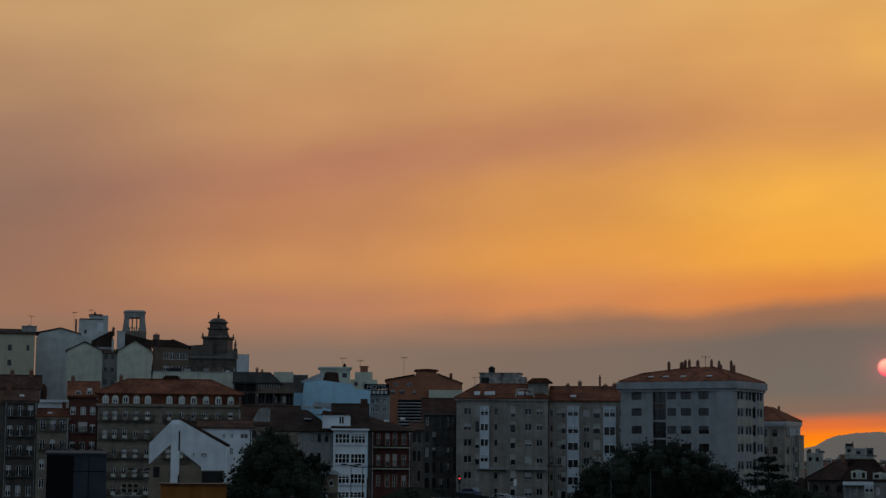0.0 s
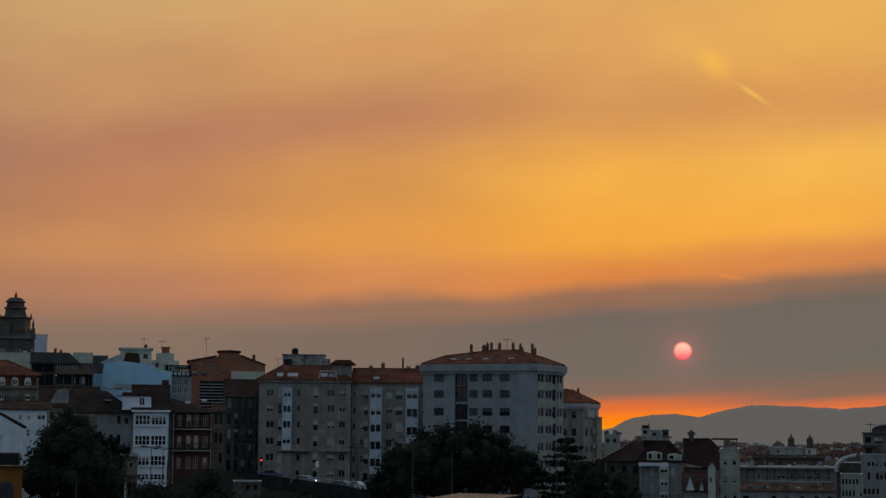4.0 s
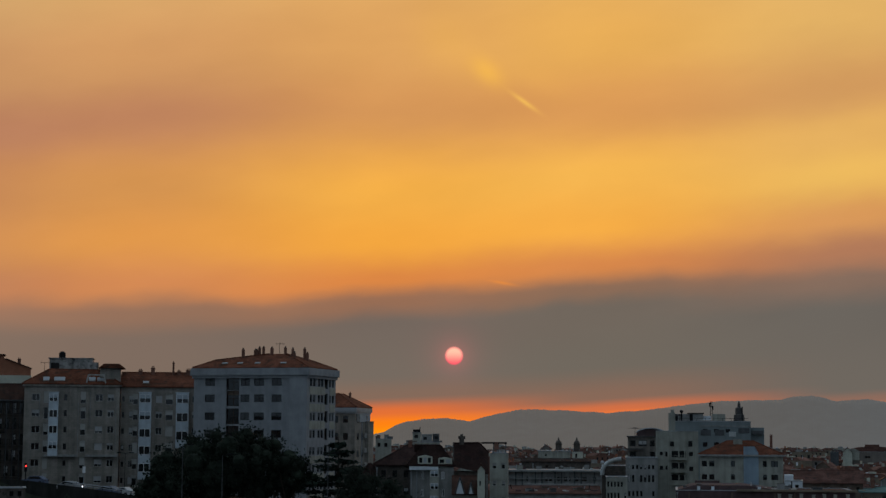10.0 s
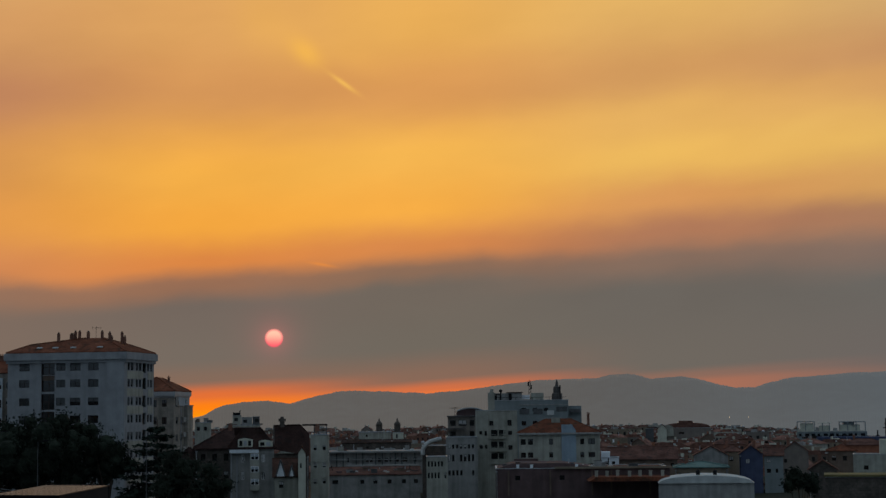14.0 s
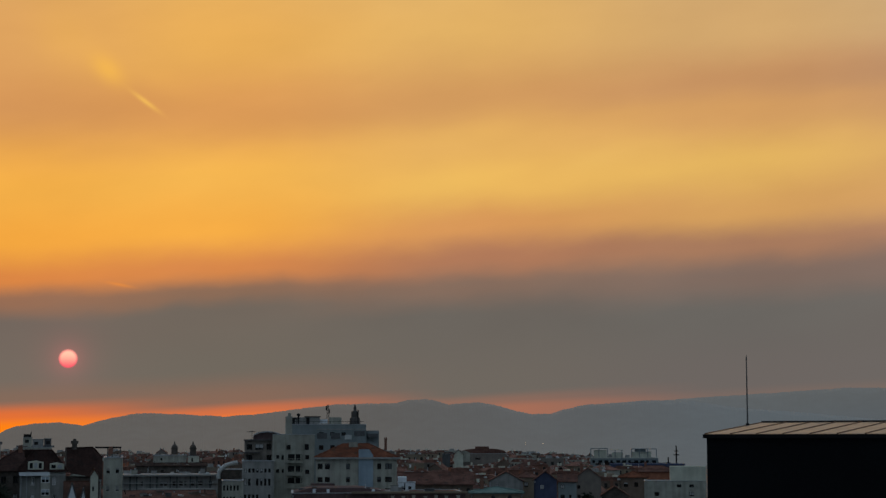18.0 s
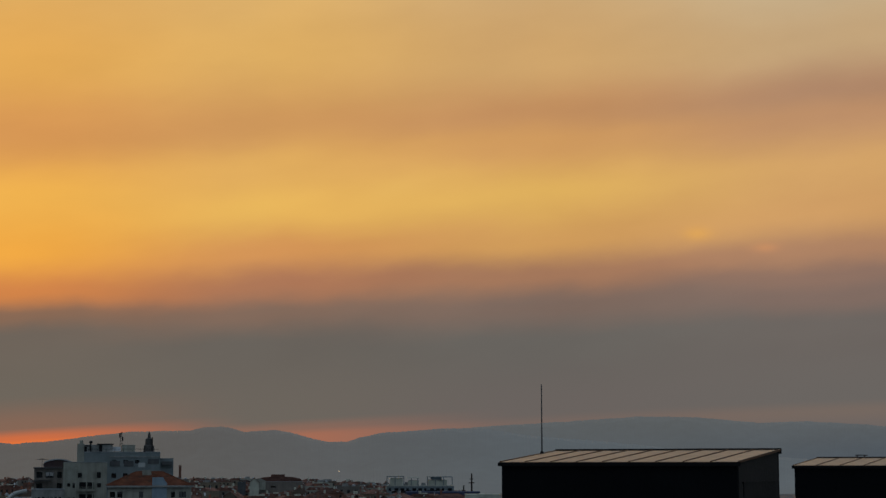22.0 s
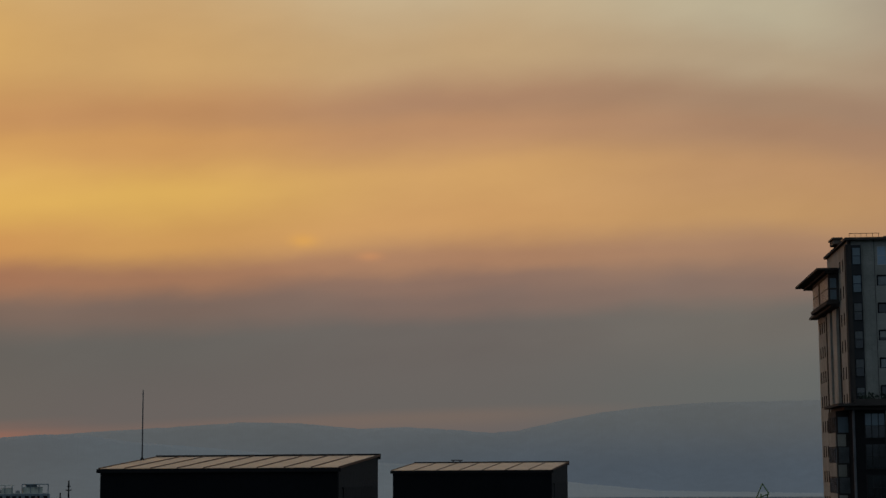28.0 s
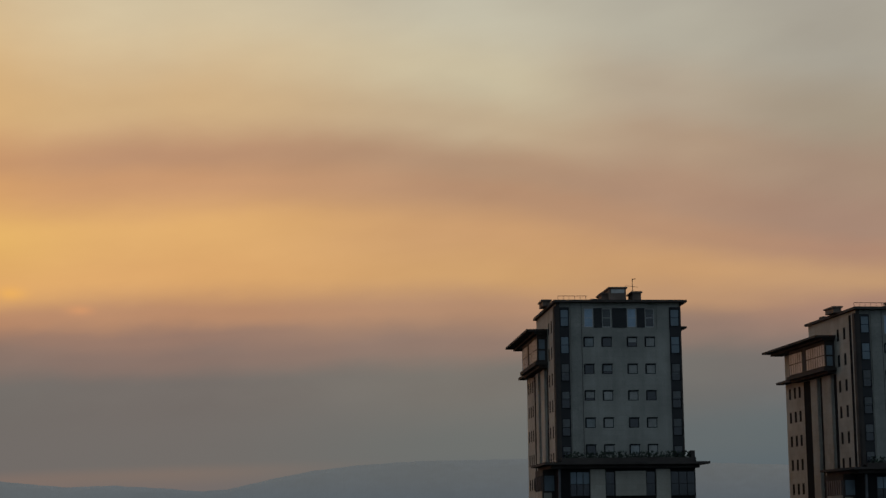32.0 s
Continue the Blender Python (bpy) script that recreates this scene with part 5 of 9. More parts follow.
for i in range(9):
    part("glazing_bar", Geo().box(p.w * (0.41 + 0.042 * i), p.w * (0.41 + 0.042 * i) + 0.14, -0.3, -0.12, z1 - 1.3, z1 - 0.1), OLDFRAME, ob)
part("attic", Geo().box(p.w * 0.67, p.w * 0.99, 1, 8, z1 - 1.3, z1 + 2.2), OFFWHITE, ob)
for a, b, hi, lo in ((-6.76, -6.08, 1.98, 1.69), (-6.62, -6.1, 1.62, 1.26), (-5.98, -5.80, 1.60, 1.30), (-5.74, -5.52, 1.60, 1.30), (-5.46, -5.28, 1.60, 1.30), (-5.08, -4.88, 1.60, 1.25)):
    (u0, z), (u1, y) = sighted(p, 52, a, hi, -0.06), sighted(p, 52, b, lo, -0.06)
    bayed = part("dark_glazing", Geo().box(u0, u1, -0.08, -0.02, y, z), MATTDARK, ob)
    part("mullion", Geo().box((u0 + u1) / 2 - 0.05, (u0 + u1) / 2 + 0.05, -0.14, -0.08, y, z), DULLGREY, bayed)
for a, mat in ((-5.43, OLDFRAME), (-5.2, WORNWHITE), (-6.07, DULLGREY)):
    (u0, z), (u1, y) = sighted(p, 52, a, 1.53, -0.2), sighted(p, 52, a + (0.1 if mat is WORNWHITE else 0.03), 1.32, -0.2)
    part("pale_post", Geo().box(u0, u1, -0.24, -0.16, y, z), mat, ob)
u, z = sighted(p, 52, -6.01, 1.56, -0.5)
part("wall_lamp", Geo().lathe(u, -0.5, ((0.01, z - 0.06), (0.06, z), (0.01, z + 0.06)), 8), LAMPGLASS, ob)
part("attic_window", Geo().box(p.w * 0.86, p.w * 0.92, 0.93, 1.02, z1 - 0.6, z1 + 0.1), FRAMEDARK, ob)
chimney(ob, p.w * 0.38, 3, z1 + 1.8, 0.9, 0.5)
chimney(ob, p.w * 0.47, 4, z1 + 1.8, 0.6, 0.4)
ob, p, z1, k = plain("hill_house", "small dark rooftop room with railings", -4.92, -4.39, 2.22, 385, 6, 54, DARKSTONE, 0, ((8, 6), (20, 6)), ((10, 8),), SMALLWIN, 29)
flat_roof(ob, p.w, 6, z1, CONCRETE)

# the pale blue house with stepped cream attics
ob, p, z1, k = building("blue_house", "pale blue painted house with a flared gable", -4.55, -2.35, 372, 0, 12, 1.62, 50, PALEBLUE, 119)
part("gable_wall", Geo().extrude([(0, z1), (p.w, z1), (p.w, z1 + 0.8), (p.w * 0.76, z1 + 1.2), (p.w * 0.74, z1 + 2.1), (p.w * 0.28, z1 + 2.9), (p.w * 0.02, z1 + 2.4)], 0, 12), PALEBLUE, ob)
part("lower_wing", Geo().box(-2.4, 0, 1, 9, 0, z1 + 0.2), PALEBLUE, ob)
part("roof", Geo().extrude([(-0.3, z1 + 2.4), (p.w * 0.28, z1 + 2.95), (p.w * 0.28, z1 + 4.3), (p.w * 0.22, z1 + 4.2), (-0.3, z1 + 2.7)], 0.4, 10), ZINC, ob)
ob, p, z1, k = building("attic_house", "cream rooftop house with overhanging flat roof", -4.00, -3.01, 388, 0, 8, 2.45, 54, OFFWHITE, 54, ((12, 8), (44, 8)), ((12, 8),), SMALLWIN)
part("roof_slab", Geo().box(-0.4, p.w + 0.4, -0.7, 8, z1, z1 + 0.35), OFFWHITE, ob)
part("dark_window_band", Geo().extrude([(0.4, z1 - 3.2), (4.4, z1 - 3.2), (4.0, z1 - 0.9), (1.4, z1 - 0.7)], -0.12, -0.01), OLDTILE, ob)
part("finial", Geo().lathe(p.w * 0.82, 3, ((0.3, z1 + 0.35), (0.35, z1 + 0.9), (0.1, z1 + 1.3)), 8), IRON, ob)
antenna(ob.matrix_basis @ Vector((p.w * 0.76, 4, z1)), 2.6)
ob, p, z1, k = building("attic_house", "stepped cream rooftop rooms with a brick dormer", -3.00, -2.12, 392, 0, 8, 2.10, 54, OFFWHITE, 48, ((10, 6), (24, 6), (38, 6)), ((8, 7),), SMALLWIN)
part("upper_room", Geo().box(1.0, p.w * 0.82, 1, 7, z1, z1 + 1.7), OFFWHITE, ob)
part("brick_room", Geo().box(2.2, 3.9, 1, 4, z1 + 1.7, z1 + 2.9).box(2.0, 4.1, 0.8, 4.2, z1 + 2.9, z1 + 3.05), BRICK, ob)
antenna(ob.matrix_basis @ Vector((p.w * 0.36, 3, z1 + 3)), 1.5)

# the rooftop sign: HOTEL over a second line
ob, p, z1, k = building("hotel_building", "grey building with barred windows under a rooftop sign", -2.63, -1.70, 380, 0, 8, 1.58, 50, CONCRETE, 50, ((20, 7), (29, 7), (40, 7)), ((10, 10), (24, 10)), style(FRAMEWHITE, 2, blinds=0.2))
flat_roof(ob, p.w, 8, z1, CONCRETE)
sign = thing("rooftop_sign", p.base(50) @ Matrix.Translation((0.3, -0.4, z1)), "black rooftop hotel sign with pale letters", "sign")
part("upper_board", Geo().box(0.2, p.w - 0.5, 0, 0.12, 1.35, 2.5), DARKMETAL, sign)
part("lower_board", Geo().box(0.0, p.w - 0.4, 0, 0.12, 0.1, 1.25), DARKMETAL, sign)
for x in (0.6, p.w / 2, p.w - 1.0):
    part("strut", Geo().box(x, x + 0.08, 0.12, 0.2, 0, 2.5), IRON, sign)
text = bpy.data.curves.new("letters", "FONT")
text.body, text.size, text.extrude, text.align_x = "HOTEL", 1.15, 0.02, "CENTER"
text.materials.append(BLIND)
letters = new("letters", text)
letters.parent = sign
letters.matrix_basis = Matrix.Translation((p.w / 2, -0.03, 1.5)) @ pose(0, 0, 0, 90) @ Matrix.Diagonal((1.25, 1, 1, 1))
for i in range(6):
    part("bar", Geo().box(0.35 + i * 0.87, 0.95 + i * 0.87, -0.03, 0, 0.3, 1.05), BLIND, sign)

# the orange-brown building with the stepped top, louvres below
ob, p, z1, k = building("brick_building", "orange-brown building with a stepped tiled top", -1.83, 0.66, 415, 0, 14, 1.85, 50, BRICK, 135, ((12, 9), (28, 9), (50, 5)), ((8, 8),), style(FRAMEBROWN, 2, blinds=0.6))
part("gable_wall", Geo().extrude([(0, z1), (p.w, z1), (p.w, z1 + 1.0), (p.w * 0.68, z1 + 3.2), (p.w * 0.66, z1 + 3.6), (p.w * 0.4, z1 + 3.6), (p.w * 0.38, z1 + 2.9), (0, z1 + 1.6)], 0, 14), BRICK, ob)
part("roof", Geo().extrude([(-0.3, z1 + 1.6), (p.w * 0.37, z1 + 2.9), (p.w * 0.37, z1 + 3.2), (-0.3, z1 + 1.9)], -0.3, 14), OLDTILE, ob)
part("upper_storey", Geo().box(p.w * 0.4, p.w * 0.66, 0.3, 9, z1 + 3.5, z1 + 4.1), BRICK, ob)
part("roof", Geo().extrude([(p.w * 0.37, z1 + 4.1), (p.w * 0.69, z1 + 4.1), (p.w * 0.67, z1 + 4.3), (p.w * 0.53, z1 + 4.5), (p.w * 0.39, z1 + 4.3)], -0.2, 9.4), OLDTILE, ob)
for u in (0.1, 0.27):
    window(ob, Matrix.Identity(4), p.w * u, p.w * u + 1.1, z1 + 0.3, z1 + 1.1, OLDFRAME, 2, depth=-0.06)
part("roof", Geo().extrude([(p.w * 0.685, z1 + 3.1), (p.w + 0.2, z1 + 0.95), (p.w + 0.2, z1 + 1.2), (p.w * 0.685, z1 + 3.4)], -0.3, 14), OLDTILE, ob)
chimney(ob, p.w * 0.86, 4, z1 + 1.5, 1.8, 0.7)
antenna(ob.matrix_basis @ Vector((p.w * 0.235, 5, z1 + 2)), 5.5)
part("white_wall", Geo().box(p.w * 0.56, p.w, -2.5, -0.01, z1 - 4, z1 - 0.6), OFFWHITE, ob)
ob, p, z1, k = building("plant_tower", "dark louvred ventilation tower", -1.44, -0.66, 360, 0, 6, 1.45, 48, DARKMETAL, 42)
for i in range(9):
    part("louvre", Geo().extrude([(0, z1 - 0.7 - i * 0.62), (p.w, z1 - 0.7 - i * 0.62), (p.w, z1 - 0.5 - i * 0.62), (0, z1 - 0.5 - i * 0.62)], -0.35, 0), ZINC if i % 2 else CONCRETE, ob)

# dark buildings between the red house and the beige block
ob, p, z1, k = building("townhouse", "dark stone building under an old tiled roof", -0.62, 0.56, 332, 0, 9, 1.01, 43, DARKSTONE, 64, [(c, 7) for c in (8, 20, 32, 44, 56)], [(14 + 27 * i, 18) for i in range(5)], style(FRAMEDARK, 2, bars=2, blinds=0.15))
gable_roof(ob, p.w, 9, z1, 2.8, OLDTILE)
for i in range(5):
    balcony(ob, Matrix.Identity(4), 1.8, p.w - 0.4, z1 - 2.6 - 2.85 * i, 0.5, step=0.3, slab=DARKSTONE)
for u in (0.1, 1.7, 3.2, 4.4, 5.6, 6.6):
    part("post", Geo().box(u, u + 0.16, -0.72, -0.55, z1 - 15, z1 - 0.2), DULLGREY, ob)
part("roof_beam", Geo().box(-0.2, p.w + 0.1, -0.8, 0.0, z1 - 0.3, z1 - 0.05), DULLGREY, ob)
ob, p, z1, k = building("townhouse", "narrow shadowed house with iron balconies", -1.0, -0.62, 300, 0, 7, 0.46, 43, DARKSTONE, 20, ((6, 5), (14, 5)), ((12, 18), (45, 18), (80, 18)), SMALLWIN)
gable_roof(ob, p.w, 7, z1, 1.2, OLDTILE)

# gallery house, red house and the grey one, side by side
NEAR = 250
ob, p, z1, k = building("townhouse", "grey rendered house under a brown tiled roof", -4.67, -3.51, NEAR + 6, 0, 10, 0.41, 46, CONCRETE, 63, ((24, 6), (37, 6), (50, 6)), ((12, 14), (46, 16), (80, 16)), style(FRAMEDARK, 2, bars=1, blinds=0.4), group="old town houses in a row")
part("roof", Geo().face((-4.2, -0.4, z1), (p.w + 0.4, -0.4, z1), (p.w * 0.25, 6, z1 + 3.2), (-4.2, 6, z1 + 3.2)).face((p.w + 0.4, -0.4, z1), (p.w + 0.4, 9, z1), (p.w * 0.25, 6, z1 + 3.2))
     .face((-4.2, 6, z1 + 3.2), (p.w * 0.25, 6, z1 + 3.2), (p.w + 0.4, 9, z1), (-4.2, 9, z1)).face((-4.2, -0.4, z1 - 0.15), (-4.2, 9, z1 - 0.15), (p.w + 0.4, 9, z1 - 0.15), (p.w + 0.4, -0.4, z1 - 0.15))
     .face((-4.2, -0.4, z1 - 0.15), (p.w + 0.4, -0.4, z1 - 0.15), (p.w + 0.4, -0.4, z1), (-4.2, -0.4, z1)), DARKTILE, ob)
for x, y, a in ((0.8, 2.2, 0.3), (2.6, 3.1, 0.2), (3.9, 1.5, 0.4)):
    part("roof_sheet", Geo().box(x, x + 1.1, y, y + 0.9, z1 + y * 0.68 + 0.2, z1 + y * 0.68 + 0.42), ZINC, ob)
ob, p, z1, k = building("gallery_house", "white house with glazed timber galleries", -3.53, -2.43, NEAR, 0, 10, 0.44, 46, WHITE, 60)
rows = ((14, 17), (49, 17), (84, 17), (112, 10))
for r, h in rows:
    for a, b in ((3, 29), (31, 57)):
        window(ob, Matrix.Identity(4), a * k, b * k, z1 - (r + h / 2) * p.k, z1 - (r - h / 2) * p.k, FRAMEWHITE, 4, bars=1, depth=-0.09, blind=0.3 if (a + r) % 3 == 0 else 0)
    part("string_course", Geo().box(-0.05, p.w + 0.05, -0.18, 0, z1 - (r + h / 2 + 3) * p.k, z1 - (r + h / 2 + 1.6) * p.k), WHITE, ob)
part("eaves", Geo().box(-0.3, p.w + 0.3, -0.5, 0.2, z1, z1 + 0.25), WHITE, ob)
gable_roof(ob, p.w, 10, z1 + 0.25, 3.4, DARKTILE)
dormer = part("dormer", Geo().extrude([(-1.6, z1 + 0.3), (2.4, z1 + 0.3), (2.4, z1 + 2.2), (-1.6, z1 + 2.2)], 0.3, 5), WHITE, ob)
window(dormer, Matrix.Identity(4), 0.75, 1.5, z1 + 0.9, z1 + 2.0, FRAMEWHITE, 2, depth=0.22)
part("dormer_roof", Geo().extrude([(-1.8, z1 + 2.2), (2.6, z1 + 2.2), (2.3, z1 + 2.45), (-1.5, z1 + 2.8)], 0.1, 5.3), OLDTILE, dormer)
for x, y, mat in ((-4.6, 5.2, ZINC), (-3.1, 5.6, OLDFRAME), (-1.4, 5.0, ZINC), (0.6, 5.8, OLDFRAME)):
    part("roof_sheet", Geo().extrude([(x, z1 + 3.25), (x + 1.4, z1 + 3.1), (x + 1.4, z1 + 3.4), (x, z1 + 3.75)], y, y + 2.2), mat, ob)
part("skylight_sheet", Geo().extrude([(-3.0, z1 + 3.4), (1.5, z1 + 3.4), (1.4, z1 + 3.9), (-3.0, z1 + 4.1)], 5.3, 6.0), ZINC, ob)
part("chimney", Geo().box(3.9, 4.9, 4.2, 5.4, z1 + 1.5, z1 + 4.6), OLDTILE, ob)
REDWIN = style(OLDFRAME, 2, bars=2, blinds=0.3)
ob, p, z1, k = building("townhouse", "oxblood red house with pale balconies and window surrounds", -2.30, -0.99, NEAR + 2, 0, 10, 0.45, 46, RED, 71, ((13, 6), (29, 7, 22), (42, 7, 22), (58, 7)), ((15, 19), (52, 19), (88, 19)), REDWIN, group="old town houses in a row")
part("roof", Geo().face((-0.4, -0.5, z1), (p.w + 0.5, -0.5, z1), (p.w + 0.5, 9, z1 + 0.35)).face((-0.4, -0.5, z1), (p.w + 0.5, 9, z1 + 0.35), (-5.0, 9, z1 + 3.4)).face((-0.4, -0.5, z1), (-5.0, 9, z1 + 3.4), (-5.0, 9, z1))
     .face((-5.0, 9, z1), (-5.0, 9, z1 + 3.4), (p.w + 0.5, 9, z1 + 0.35), (p.w + 0.5, 9, z1 - 0.15)).face((-0.4, -0.5, z1 - 0.15), (p.w + 0.5, -0.5, z1 - 0.15), (p.w + 0.5, -0.5, z1), (-0.4, -0.5, z1)), DARKTILE, ob)
for x, y in ((2.2, 4.5), (4.6, 6.0)):
    skylight(ob, x, y, z1 + 0.22 * y + 0.25, 15, 0.7, 0.9)
part("side_face", Geo().box(-0.45, 0.0, 0, 10, 0, z1), DARKSTONE, ob)
for r in (29, 66):
    balcony(ob, Matrix.Identity(4), 4 * k, 69 * k, z1 - r * p.k, 0.7, step=0.2, slab=WORNWHITE)
for c, w in ((13, 6), (29, 7), (42, 7), (58, 7)):
    for r in (15, 52, 88):
        part("surround", Geo().box((c - w / 2 - 1.4) * k, (c - w / 2) * k, -0.05, 0, z1 - (r + 10) * p.k, z1 - (r - 10) * p.k).box((c + w / 2) * k, (c + w / 2 + 1.4) * k, -0.05, 0, z1 - (r + 10) * p.k, z1 - (r - 10) * p.k), BRICK, ob)
ob, p, z1, k = building("townhouse", "low brown-roofed house with a stone gable", -6.47, -4.64, 290, 0, 11, 0.60, 46, STONE, 100, ((20, 7), (45, 7), (70, 7)), ((16, 12), (46, 12)), SMALLWIN)
gable_roof(ob, p.w, 11, z1, 3.0, OLDTILE)
part("gable_wall", Geo().extrude([(1.2, z1), (5.2, z1), (5.2, z1 + 1.6), (4.0, z1 + 2.9), (2.6, z1 + 2.6)], 0.6, 4), CONCRETE, ob)
ob, p, z1, k = building("shed", "small cream shelter under a pale pitched roof", -4.13, -3.36, 228, 0, 5, -0.99, 47, TAN, 42, ((30, 8),), ((14, 12),), style(FRAMEWHITE, 1, blinds=0.9), category="shelter")
part("roof", Geo().extrude([(-0.4, z1), (p.w + 0.4, z1), (p.w * 0.9, z1 + 0.5), (p.w * 0.25, z1 + 1.2), (p.w * 0.12, z1 + 1.2)], -0.4, 5.4), ZINC, ob)
part("beam", Geo().box(-0.2, p.w + 0.2, -0.5, 0, z1 - 2.6, z1 - 2.3), DARKSTONE, ob)
part("post", Geo().box(p.w * 0.48, p.w * 0.48 + 0.22, -0.48, -0.26, 0, z1 - 2.6), WHITE, ob)
for x in (0.1, 0.3, 0.62, 0.82):
    part("door_leaf", Geo().box(p.w * x, p.w * x + 0.45, -0.05, 0.0, z1 - 5.4, z1 - 3.3), MATTDARK, ob)

# the modern white house with a mono-pitch roof
ob, p, z1, k = building("white_house", "modern white house with steep lean-to roof and tall fin", -9.45, -6.99, 245, 0, 10, -0.70, 46, TAN, 136)
h = p.k
part("gable_wall", Geo().extrude([(0, z1), (0, z1 + 36 * h), (40 * k, z1 + 77 * h), (54 * k, z1 + 77 * h), (p.w, z1 + 32 * h), (p.w, z1 - 10 * h), (92 * k, z1 - 10 * h), (92 * k, z1 - 4 * h), (40 * k, z1 + 35 * h), (34 * k, z1 + 32 * h)], -0.25, 9.6), WHITE, ob)
part("fin", Geo().box(38 * k, 53 * k, -0.9, -0.25, 0, z1 + 70 * h), WHITE, ob)
part("slit_window", Geo().box(51 * k, 53.5 * k, -0.95, -0.9, z1 + 24 * h, z1 + 58 * h), FRAMEDARK, ob)
part("slit_window", Geo().box(51 * k, 53.5 * k, -0.95, -0.9, z1 - 36 * h, z1 - 18 * h), FRAMEDARK, ob)
part("roof", Geo().extrude([(54 * k, z1 + 77.5 * h), (p.w + 0.5, z1 + 31 * h), (p.w + 0.5, z1 + 35 * h), (54 * k, z1 + 82 * h)], -0.35, 10), OLDTILE, ob)
# the garage mouth is a dark sheet that paints its inner shade
part("garage_opening", Geo().box(94 * k, 130 * k, -0.3, -0.25, z1 - 34 * h, z1 - 12 * h), FRAMEDARK, ob)
part("door", Geo().box(8 * k, 19 * k, -0.06, 0.0, z1 - 22 * h, z1 - 4 * h), FRAMEDARK, ob)
for a, b in ((74, 82), (91, 102)):
    window(ob, Matrix.Identity(4), a * k, b * k, z1 + 13 * h, z1 + 21 * h, FRAMEWHITE, 3, bars=1, depth=-0.33)
part("corner_pipe", Geo().tube((135 * k, -0.35, z1 - 34 * h), (135 * k, -0.35, z1 + 30 * h), 0.12), WHITE, ob)
ob, p, z1, k = building("white_house", "white rear wing with dark windows and tiled roof", -7.87, -6.17, 262, 0, 9, 0.49, 46, WHITE, 94, ((44, 6), (58, 6), (80, 14)), ((14, 8), (40, 12)), style(FRAMEWHITE, 2, bars=1, blinds=0.1))
gable_roof(ob, p.w, 9, z1, 1.0, OLDTILE)

WARMWALL = material("weathered_warm_render", (0.20, 0.18, 0.16), streaks=0.3, vary=0.35)
SOOT = material("sooty_grey_boarding", (0.06, 0.062, 0.066), streaks=0.2, vary=0.3)
# ---- dark steel pavilions with sand-coloured sheet roofs ----
def pavilion(label, b0, b1, dist, turn, dp, eave, rise, z0, panels, mat=TANMETAL, door=False, walls=DARKMETAL):
    p = Plot(b0, b1, dist, turn)
    w, z = p.w, height(dist, eave) - z0
    ob = thing("pavilion", p.base(z0), label, "pavilion", "dark steel pavilions")
    part("wall", Geo().extrude([(0, 0), (w, 0), (w, z - 0.12), (0, z - 0.12)], 0, 0.12), walls, ob)
    part("wall", Geo().box(0, w, dp - 0.12, dp, 0, z + rise - 0.12), walls, ob)
    for x in (0, w - 0.12):
        g = Geo()
        g.v = [(x + e, y, zz) for e in (0, 0.12) for y, zz in ((0.12, 0), (dp - 0.12, 0), (dp - 0.12, z + rise - 0.14), (0.12, z - 0.12))]
        g.f = [(3, 2, 1, 0), (4, 5, 6, 7), (0, 1, 5, 4), (1, 2, 6, 5), (2, 3, 7, 6), (3, 0, 4, 7)]
        part("side_wall", g, FRAMEDARK if x and mat is TANMETAL else walls, ob)
    tilt = math.degrees(math.atan2(rise, dp + 0.1))
    slope = math.hypot(rise, dp + 0.1)
    step = (w + 0.1) / panels
    m0 = pose(-0.05, -0.05, z - 0.1, tilt, 0, 0)
    sheet = Geo().box(0.012, step - 0.012, 0.05, slope, 0, 0.04).mesh("roof_panel", mat)
    for i in range(panels):
        part("roof_panel", sheet, None, ob, m=m0 @ Matrix.Translation((i * step, 0, 0)))
    seam = Geo().box(-0.02, 0.02, 0.03, slope, 0.0, 0.07).mesh("standing_seam", TANSEAM if mat is TANMETAL else walls)
    for i in range(panels + 1):
        part("standing_seam", seam, None, ob, m=m0 @ Matrix.Translation((i * step, 0, 0)))
    part("fascia", Geo().box(-0.1, w + 0.1, -0.1, 0.0, z - 0.2, z - 0.07), MATTDARK if mat is TANMETAL else walls, ob)
    part("ridge_trim", Geo().box(-0.08, w + 0.08, dp + 0.02, dp + 0.1, z + rise - 0.2, z + rise), FRAMEDARK, ob)
    if door:
        part("side_panel", Geo().box(w, w + 0.03, 0.6, dp - 0.3, 0.2, z - 0.75).box(w, w + 0.05, 0.5, dp - 0.2, z - 0.75, z - 0.7), IRON, ob)
    return ob, p, z


ob, p, z = pavilion("black steel pavilion with ribbed sand-coloured roof and aerial", 34.95, 42.55, 60, 24, 5.0, 0.17, 0.42, 56.2, 9, door=True)
mast = thing("whip_antenna", ob.matrix_basis @ Matrix.Translation((0.15, 3.2, z + 0.24)), "thin upright whip aerial on a pavilion roof", "antenna")
part("foot", Geo().lathe(0, 0, ((0.07, 0), (0.07, 0.06), (0.03, 0.1)), 8), IRON, mast)
part("rod", Geo().tube((0, 0, 0.08), (0, 0, 2.3), 0.03, 0.02), DULLGREY, mast)
part("tip", Geo().tube((0, 0, 2.3), (0, 0, 2.48), 0.03, 0.012), DULLGREY, mast)
ob, p, z = pavilion("black steel pavilion with ribbed sand-coloured roof", 44.34, 49.50, 84, 16, 4.2, 0.04, 0.36, 56, 7, door=True)
vent = thing("roof_vent", ob.matrix_basis @ Matrix.Translation((2.0, 3.9, z + 0.32)), "small dark vents behind a pavilion roof", "vent")
